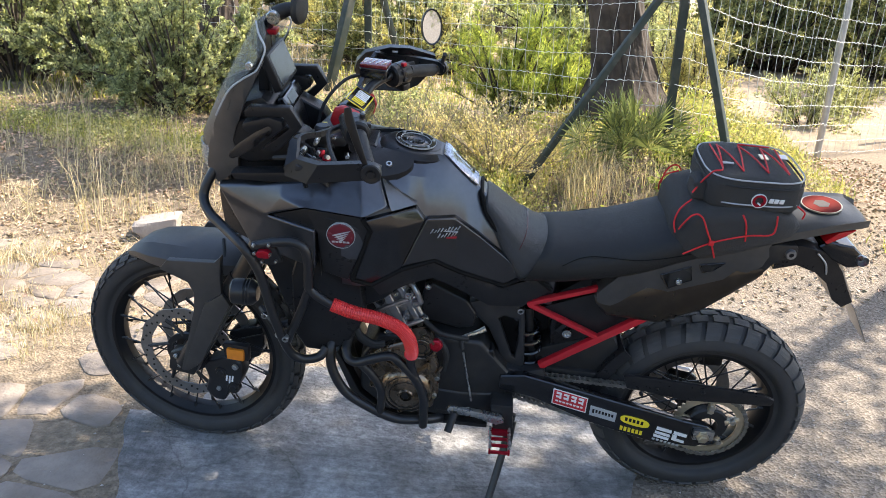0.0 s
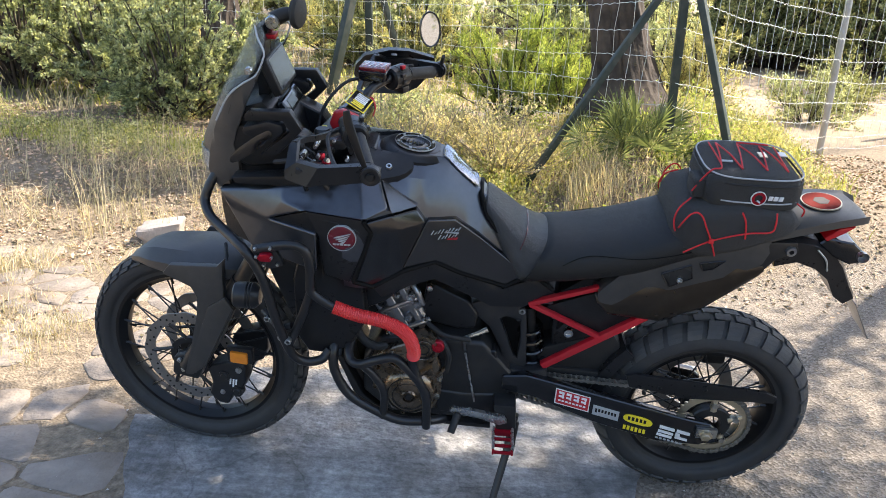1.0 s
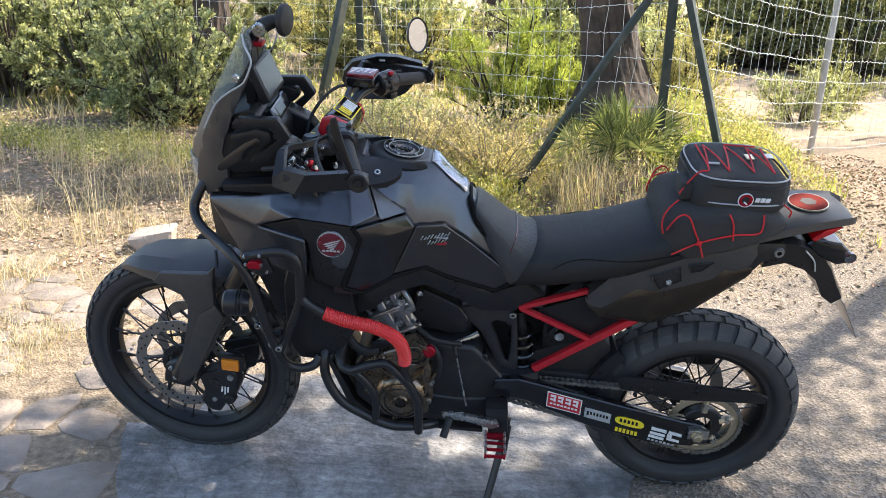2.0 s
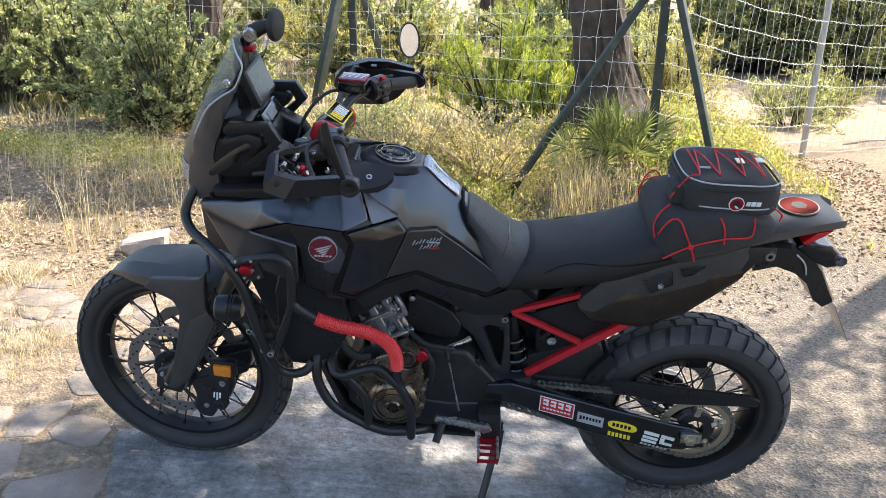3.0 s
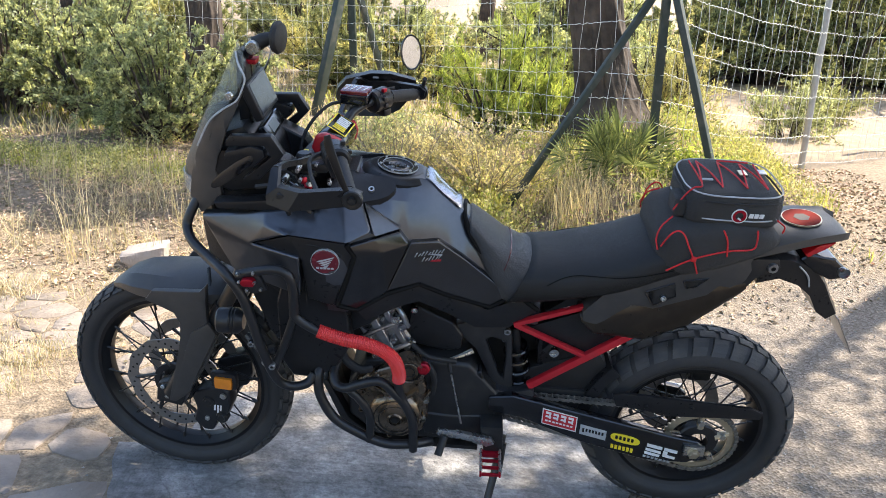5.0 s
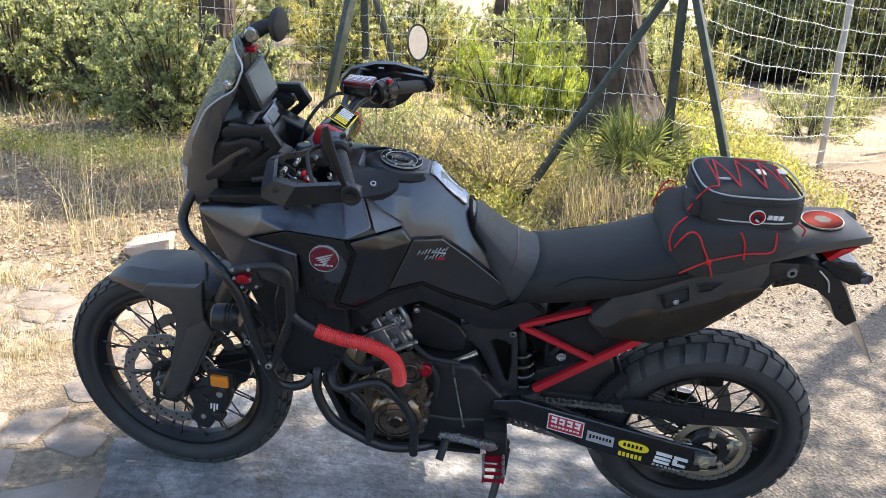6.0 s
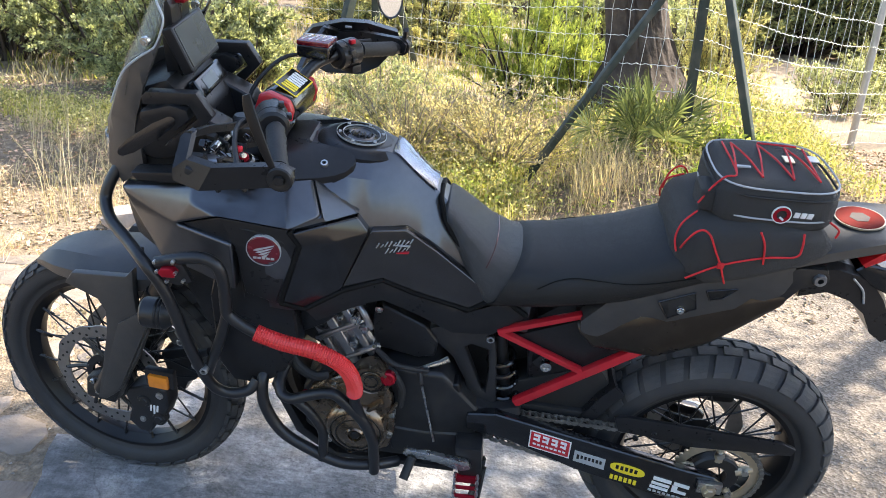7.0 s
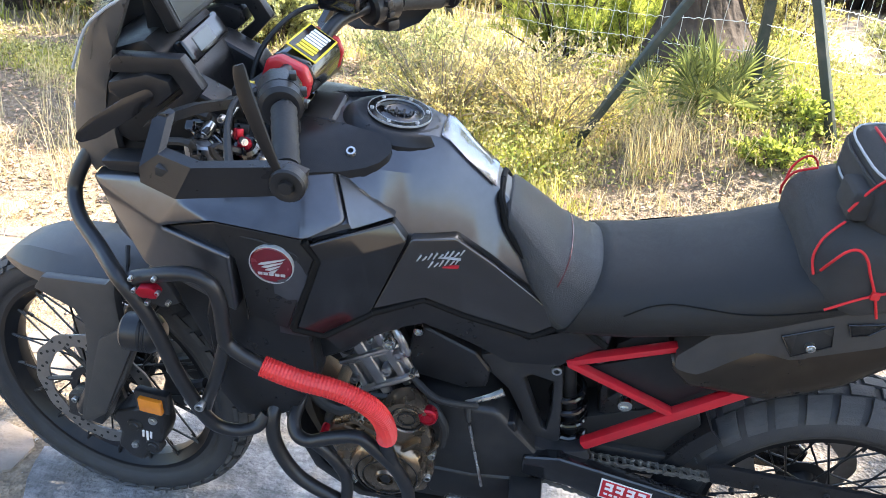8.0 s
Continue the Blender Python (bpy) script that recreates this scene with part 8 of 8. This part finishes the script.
shrub("shrub", "fresh green weeds by the fence foot", (0.75, 2.85, 0.40), 0.24, 0.18, 0.26, 40, 45, (0.034, 0.017), LEAFY, 8, spread=0.05)
shrub("shrub", "fresh green weeds by the fence foot", (0.60, 2.45, 0.25), 0.22, 0.16, 0.18, 34, 40, (0.034, 0.017), LEAFY, 9, spread=0.05)
shrub("shrub", "yellow-green broom bush behind the fence", (1.15, 4.95, 0.40), 0.45, 0.38, 0.95, 150, 90, (0.030, 0.010), OLIVE, 10)
shrub("shrub", "olive green bush behind the fence post", (1.05, 5.9, 0.30), 0.50, 0.40, 1.15, 130, 90, (0.036, 0.014), LEAF, 35)
shrub("shrub", "low olive shrub on the sandy clearing", (2.75, 6.2, 0.22), 0.50, 0.4, 0.55, 110, 70, (0.036, 0.014), LEAF, 11)
shrub("shrub", "low olive shrub on the sandy clearing", (3.5, 7.3, 0.22), 0.55, 0.4, 0.62, 110, 70, (0.036, 0.014), LEAFD, 12)

# the wood behind, from a few shrubs repeated
kinds = [
    shrub("woodland_shrub", "olive green undergrowth shrub", (-1.6, 8.2, 0.25), 0.9, 0.8, 1.3, 260, 120, (0.038, 0.018), LEAF, 13, "undergrowth"),
    shrub("woodland_shrub", "dark green undergrowth shrub", (3.2, 11.5, 0.28), 1.0, 0.8, 1.5, 280, 130, (0.040, 0.020), LEAFD, 14, "undergrowth"),
    shrub("woodland_shrub", "sunny yellow-green undergrowth shrub", (-2.9, 9.6, 0.27), 0.9, 0.8, 1.1, 240, 120, (0.036, 0.015), OLIVE, 15, "undergrowth"),
]
rnd = random.Random(4)
for i in range(50):
    right = i % 2
    y = rnd.uniform(12.5, 19) if right else rnd.uniform(7.4, 17)
    x = rnd.uniform(1.8, 0.62 * y + 2.5) if right else rnd.uniform(-0.72 * y - 2, 1.2)
    k = kinds[1] if right and rnd.random() < 0.75 else kinds[rnd.choice((0, 0, 2, 1))]
    s = rnd.uniform(0.7, 1.25)
    copy_thing(k, Matrix.Translation((x, y, gz(x, y) - 0.03)) @ Matrix.Rotation(rnd.uniform(0, 6.28), 4, "Z") @ Matrix.Diagonal((s, s, s * rnd.uniform(0.8, 1.2), 1)))
for x, y, s in ((4.3, 12.0, 1.5), (5.6, 11.4, 1.35), (6.9, 12.2, 1.6), (8.3, 11.8, 1.4), (9.7, 12.6, 1.6), (5.2, 13.6, 1.9), (7.6, 13.9, 2.0)):
    copy_thing(kinds[1], Matrix.Translation((x, y, gz(x, y) - 0.03)) @ Matrix.Rotation(x * 3.1, 4, "Z") @ Matrix.Diagonal((s, s, s * 1.05, 1)))


def fan_palm(at, seed, n=13):
    """A low fan palm: stalks that end in a half wheel of stiff pointed leaflets."""
    r = random.Random(seed)
    ob = thing("fan_palm", "low wild fan palm at the foot of the fence", "palm", m=Matrix.Translation(at))
    for i in range(n):
        a = r.uniform(0, math.tau)
        tilt = r.uniform(0.25, 0.95)
        ln = r.uniform(0.24, 0.42)
        d = Vector((math.cos(a) * math.sin(tilt), math.sin(a) * math.sin(tilt), math.cos(tilt)))
        tip = d * ln
        bm = tube(bmesh.new(), [(0, 0, -0.02), tip * 0.5 + Vector((0, 0, 0.02)), tip], 0.003, 5, 3)
        u = d.orthogonal().normalized()
        w = d.cross(u).normalized()
        u = (u * math.cos(i) + w * math.sin(i)).normalized()
        for k in range(17):
            b = (k / 16 - 0.5) * 2.7
            v = (d * math.cos(b) + u * math.sin(b)).normalized()
            nn = d.cross(u)
            q = v.cross(nn).normalized()
            L = 0.27 * (1 - 0.15 * abs(b)) * r.uniform(0.9, 1.1)
            p0, p1, p2, p3 = tip, tip + v * L * 0.5 + q * 0.006, tip + v * L - Vector((0, 0, 0.02)), tip + v * L * 0.5 - q * 0.006 + nn * 0.003
            vs = [bm.verts.new(p) for p in (p0, p1, p2, p3)]
            bm.faces.new((vs[0], vs[1], vs[2]))
            bm.faces.new((vs[0], vs[2], vs[3]))
        part("frond", bm, PALM, ob, smooth=False)


fan_palm((0.37, 2.95, gz(0.37, 2.95) - 0.15), 2, 15)
fan_palm((0.16, 3.05, gz(0.16, 3.05) - 0.17), 5, 8)


# ---- fence
def fence():
    A, C, E, L = (0.55, 3.0), (2.14, 4.4), (4.3, 6.0), (-1.95, 6.3)
    ob = thing("fence", "galvanised stock fence on green steel posts with braces", "fence")
    def post(name, foot, top, w, material, label):
        a, b = Vector(foot), Vector(top)
        m = (b - a).to_track_quat("Z", "X").to_matrix().to_4x4()
        g = bmesh.new()
        block(g, (0, 0, (b - a).length / 2), (w, w, (b - a).length), 0.006, Matrix.Translation(a) @ m)
        part(name, g, material, ob, label)
    post("post", (*A, gz(*A) - 0.1), (A[0] - 0.05, A[1], 2.1), 0.052, GREENPOST, "dark green steel corner post")
    post("brace", (-0.45, 2.74, gz(-0.45, 2.74) - 0.06), (0.50, 3.04, 1.66), 0.042, GREENPOST, "dark green slanting brace")
    post("brace", (0.93, 2.66, gz(0.93, 2.66) - 0.06), (0.52, 2.98, 1.72), 0.046, GREENPOST, "dark green slanting brace")
    post("post", (L[0] + 0.04, L[1], gz(*L) - 0.1), (L[0] - 0.05, L[1], 2.0), 0.075, GREENPOST, "dark green steel post")
    post("brace", (-2.30, 5.95, gz(-2.3, 5.95) - 0.06), (-2.02, 6.27, 1.75), 0.085, GREENPOST, "dark green slanting brace")
    post("brace", (-1.52, 6.6, gz(-1.5, 6.6) - 0.06), (-1.98, 6.3, 1.75), 0.06, GREENPOST, "dark green slanting brace")
    g = tube(bmesh.new(), [(C[0] + 0.02, C[1], gz(*C) - 0.1), (C[0] - 0.02, C[1], 2.1)], 0.027, 14, 1)
    part("post", g, GALV, ob, "bare galvanised round post")
    g = tube(bmesh.new(), [(E[0], E[1], gz(*E) - 0.1), (E[0], E[1], 2.1)], 0.027, 14, 1)
    part("post", g, GALV, ob, "bare galvanised round post")
    heights = [0.06, 0.16, 0.29, 0.44, 0.61, 0.78, 0.95, 1.12, 1.30, 1.48]
    rnd = random.Random(9)
    for (p, q, gap) in ((A, C, 0.105), (C, E, 0.12), (L, A, 0.15), ((-8.0, 6.9), L, 0.16)):
        n = int(math.hypot(q[0] - p[0], q[1] - p[1]) / gap)
        def at(t, h, i=0):
            x, y = p[0] + (q[0] - p[0]) * t, p[1] + (q[1] - p[1]) * t
            z0 = gz(*p) + (gz(*q) - gz(*p)) * t
            sag = -0.05 * math.sin(math.pi * t) * (1 - 0.3 * h)
            return Vector((x, y - 0.045, z0 + h + sag))
        for h in heights:
            pts = []
            for k in range(n * 4 + 1):
                v = at(k / (n * 4), h)
                v.z += 0.006 * (1 if k % 2 else -1) * (0.6 + 0.4 * math.sin(k * 0.7 + h * 9)) + 0.006 * math.sin(k * 0.21 + h * 13)
                pts.append(v)
            part("wire", tube(bmesh.new(), pts, 0.0022, 4, 1), WIRE, ob)
        for k in range(1, n):
            t = k / n
            pts = [at(t, h) + Vector((rnd.uniform(-0.012, 0.012), 0, 0)) for h in heights]
            part("stay", tube(bmesh.new(), pts, 0.0017, 4, 1), WIRE, ob)


fence()


# ---- grass, litter, gravel
def scatter(n, box, seed, keep=None):
    r = random.Random(seed)
    out = []
    while len(out) < n:
        x, y = r.uniform(box[0], box[1]), r.uniform(box[2], box[3])
        if keep is None or r.random() < keep(x, y):
            out.append((x, y, gz(x, y)))
    return out


def patchy(f, lo=-0.1):
    return lambda x, y: max(0.0, min(1.0, (noise.noise((x * f, y * f, 3.3)) - lo) * 2.2))


def tufts(name, label, count, box, seed, keep, h, w, material, per=16, spread=0.05, lean=0.6):
    roots = scatter(count, box, seed, keep)
    r = np.random.RandomState(seed)
    p = np.repeat(np.array(roots), per, axis=0)
    p[:, :2] += r.normal(size=(len(p), 2)) * spread
    ob = blade_mesh(name, p, np.repeat(h * r.uniform(0.6, 1.3, len(roots)), per), w, material, lean, seed)
    return tagged(ob, label, "grass", kind="stuff")


bank = lambda x, y: sstep(1.75, 2.3, y + 0.25 * noise.noise((x * 2, y * 2, 1)) - 0.12 * max(0, x)) * (0.35 + 0.65 * patchy(1.3)(x, y))
left = lambda x, y: (sstep(-2.0, -2.5, x) * sstep(1.35, 2.1, y)) * patchy(1.6, -0.25)(x, y)
tufts("dry_grass", "pale dry grass tufts on the bank", 430, (-1.9, 1.5, 1.9, 4.2), 1, bank, 0.13, 0.004, STRAW, 18, 0.045, 0.9)
tufts("dry_grass", "pale dry grass tufts beside the track", 90, (-5.2, -2.0, 1.5, 3.0), 2, left, 0.11, 0.0035, STRAW, 20, 0.05, 0.8)
tufts("tall_dry_grass", "tall dry grass stalks beside the track", 44, (-3.9, -2.15, 1.75, 2.9), 3, None, 0.48, 0.0030, STRAW, 6, 0.03, 0.35)
tufts("green_grass", "green grass in front of the bushes", 330, (-5.8, -2.2, 3.0, 3.7), 4, patchy(1.1, -0.2), 0.06, 0.005, SPRIG, 16, 0.06, 0.8)
tufts("green_grass", "green weeds among the dry grass of the bank", 560, (-1.6, 1.8, 2.1, 4.0), 5, patchy(1.5, -0.1), 0.12, 0.006, SPRIG, 14, 0.05, 0.8)
tufts("woodland_grass", "dry and green grass under the trees", 1100, (-9, 1.2, 4.2, 12), 6, patchy(0.6, -0.15), 0.16, 0.010, STRAW, 9, 0.12, 0.9)
tufts("woodland_grass", "green grass under the trees", 900, (-8, 1.0, 4.4, 11), 7, patchy(0.7, -0.1), 0.16, 0.010, SPRIG, 9, 0.12, 0.9)
tufts("tall_dry_grass", "feathery pale grass clump by the palm", 11, (-0.10, 0.35, 2.40, 2.70), 8, None, 0.36, 0.003, STRAW, 40, 0.04, 0.7)
tufts("sprouting_grass", "thin dry grass between the paving stones", 190, (-3.2, -1.86, -0.2, 1.5), 12, patchy(2.2, 0.0), 0.06, 0.0028, STRAW, 14, 0.04, 1.0)


def weeds(name, label, count, box, seed, keep, h, size, material):
    """Low leafy ground cover: small leaves at uneven heights over the ground."""
    r = np.random.RandomState(seed)
    p = np.repeat(np.array(scatter(count, box, seed, keep)), 26, axis=0)
    p[:, :2] += r.normal(size=(len(p), 2)) * 0.055
    p[:, 2] += np.abs(r.normal(size=len(p))) * h
    axes = r.normal(size=(len(p), 3)) + np.array([0, 0, 0.5])
    return tagged(leaf_mesh(name, p, axes, size[0], size[1], material, None, 0.25, seed), label, "weeds", kind="stuff")


weeds("green_weeds", "low leafy green weeds on the bank", 950, (-1.7, 1.5, 2.2, 4.0), 61, patchy(1.6, -0.15), 0.075, (0.026, 0.012), OLIVE)
weeds("green_weeds", "low fresh green weeds by the fence", 240, (-0.8, 1.2, 2.3, 4.2), 62, patchy(2.1, 0.05), 0.09, (0.028, 0.013), LEAFY)
weeds("green_weeds", "low grey-green weeds in front of the bushes", 420, (-5.6, -2.0, 2.7, 4.4), 63, patchy(1.3, -0.1), 0.05, (0.026, 0.013), OLIVE)
tufts("lying_straw", "flattened dry straw beside the track", 260, (-5.2, -1.9, 1.2, 2.9), 64, patchy(1.4, -0.3), 0.10, 0.004, STRAW, 14, 0.07, 2.4)


def litter():
    r = np.random.RandomState(17)
    keep = lambda x, y: max(sstep(1.1, 1.8, y + 0.3 * noise.noise((x * 1.5, y * 1.5, 0)) - 0.28 * max(0, x + 0.3)), sstep(-1.85, -2.1, x) * 0.55 * patchy(2.0, -0.1)(x, y))
    p = np.array(scatter(30000, (-5.5, 2.6, -0.5, 4.4), 18, keep))
    p[:, 2] += r.uniform(0.002, 0.016, len(p))
    axes = r.normal(size=(len(p), 3)) * np.array([1, 1, 0.16])
    tagged(leaf_mesh("leaf_litter", p, axes, 0.029, 0.015, LITTER, None, 0.3, 19), "dry brown fallen leaves on the ground", "leaf litter", kind="stuff")
    # gravel chips on the track
    p = np.array(scatter(5500, (-1.9, 3.0, -1.2, 2.4), 21, lambda x, y: 1.0 if not (-1.8 < x < -0.05 and y < 0.45) else 0.06))
    n = len(p)
    base = np.array([(1, 0, 0), (-0.5, 0.87, 0), (-0.5, -0.87, 0), (0, 0, 0.7), (0.2, 0.1, -0.5)])
    sc = (0.0042 * r.uniform(0.5, 1.7, n))[:, None, None]
    a = r.uniform(0, math.tau, n)
    rot = np.stack([np.stack([np.cos(a), -np.sin(a), 0 * a], 1), np.stack([np.sin(a), np.cos(a), 0 * a], 1), np.stack([0 * a, 0 * a, 1 + 0 * a], 1)], 1)
    v = np.einsum("nij,kj->nki", rot, base) * sc * r.uniform(0.7, 1.3, (n, 5, 1)) + p[:, None, :] + np.array([0, 0, 0.002])
    f = np.arange(n * 5).reshape(n, 5)
    tri = np.concatenate([f[:, [0, 1, 3]], f[:, [1, 2, 3]], f[:, [2, 0, 3]]])
    ob = raw("gravel", [tuple(q) for q in v.reshape(-1, 3)], [tuple(int(i) for i in q) for q in tri], PEBBLE)
    tagged(ob, "loose pale gravel chips on the track", "gravel", kind="stuff")


litter()


def white_rock():
    bm = bmesh.new()
    bmesh.ops.create_cube(bm, size=1.0)
    bmesh.ops.bevel(bm, geom=bm.edges[:], offset=0.12, segments=2, profile=0.5, affect="EDGES")
    bmesh.ops.subdivide_edges(bm, edges=bm.edges[:], cuts=2, use_grid_fill=True)
    for v in bm.verts:
        k = 1 + 0.18 * noise.noise(v.co * 2.1) + 0.07 * noise.noise(v.co * 6)
        v.co = Vector((v.co.x * 0.30 + 0.10 * v.co.z * v.co.x, v.co.y * 0.20, v.co.z * 0.12 + 0.05 * v.co.x * v.co.z)) * k
    m = mat("white_limestone", (0.36, 0.315, 0.28), 0.85, 0, 18, 0.15, 0.6, 60)
    ob = new("boulder", finish("boulder", bm, m, True, 30))
    ob.matrix_world = pose(-2.43, 1.83, gz(-2.43, 1.83) + 0.045, 0, -4, 12) @ Matrix.Diagonal((0.72, 0.9, 1.15, 1))
    tagged(ob, "pale limestone rock in dry leaf litter", "rock")


white_rock()


# ---- paving stones at the edge of the track
def clip(poly, px, py, nx, ny):
    """The part of poly on the inner side of the line through (px, py) with outward normal (nx, ny)."""
    out = []
    for i, p in enumerate(poly):
        q = poly[(i + 1) % len(poly)]
        a, b = (p[0] - px) * nx + (p[1] - py) * ny, (q[0] - px) * nx + (q[1] - py) * ny
        if a <= 0:
            out.append(p)
        if a * b < 0:
            t = a / (a - b)
            out.append((p[0] + (q[0] - p[0]) * t, p[1] + (q[1] - p[1]) * t))
    return out


def paving():
    r = random.Random(3)
    ob = thing("paving", "irregular pale limestone paving with dirt joints", "paving", kind="structure")
    seeds = []
    for i in range(12):
        for j in range(15):
            seeds.append((-4.10 + 0.195 * i + (0.095 if j % 2 else 0) + r.uniform(-0.085, 0.085), -0.75 + 0.155 * j + r.uniform(-0.065, 0.065)))
    for x, y in seeds:
        edge = y > 1.25 or (x > -2.30 and 0.22 < y < 0.80) or (x > -2.1 and y > 0.8)
        if x > -1.90 + 0.33 * max(0.0, 0.03 - y) or y > 1.55 or (edge and r.random() < 0.72) or r.random() < 0.14:
            continue
        poly = [(x - 0.17, y - 0.14), (x + 0.17, y - 0.14), (x + 0.17, y + 0.14), (x - 0.17, y + 0.14)]
        for u, v in seeds:
            d = math.hypot(u - x, v - y)
            if 0 < d < 0.45:
                nx, ny = (u - x) / d, (v - y) / d
                gap = r.uniform(0.005, 0.013)
                poly = clip(poly, (x + u) / 2 - nx * gap, (y + v) / 2 - ny * gap, nx, ny)
        poly = clip(poly, -1.835 + 0.33 * max(0.0, 0.03 - y), y, 1, 0)
        if len(poly) < 4:
            continue
        pts = []
        for i, p in enumerate(poly):
            a, b = poly[i - 1], poly[(i + 1) % len(poly)]
            for o, w in ((a, 0.2), (b, 0.2)):
                pts.append((p[0] + (o[0] - p[0]) * w + r.uniform(-0.004, 0.004), p[1] + (o[1] - p[1]) * w + r.uniform(-0.004, 0.004)))
        cx, cy = sum(p[0] for p in pts) / len(pts), sum(p[1] for p in pts) / len(pts)
        h = gz(cx, cy) + r.uniform(0.002, 0.009)
        tx, ty = r.uniform(-0.03, 0.03), r.uniform(-0.03, 0.03)
        bm = bmesh.new()
        low = [bm.verts.new((px, py, -0.02)) for px, py in pts]
        mid = [bm.verts.new((px, py, h - 0.004 + tx * (px - cx) + ty * (py - cy))) for px, py in pts]
        top = [bm.verts.new((cx + (px - cx) * 0.93, cy + (py - cy) * 0.93, h + tx * (px - cx) + ty * (py - cy))) for px, py in pts]
        n = len(pts)
        for k in range(n):
            l = (k + 1) % n
            bm.faces.new((low[k], low[l], mid[l], mid[k]))
            bm.faces.new((mid[k], mid[l], top[l], top[k]))
        bm.faces.new(top)
        part("stone", bm, STONE, ob, angle=50)

paving()
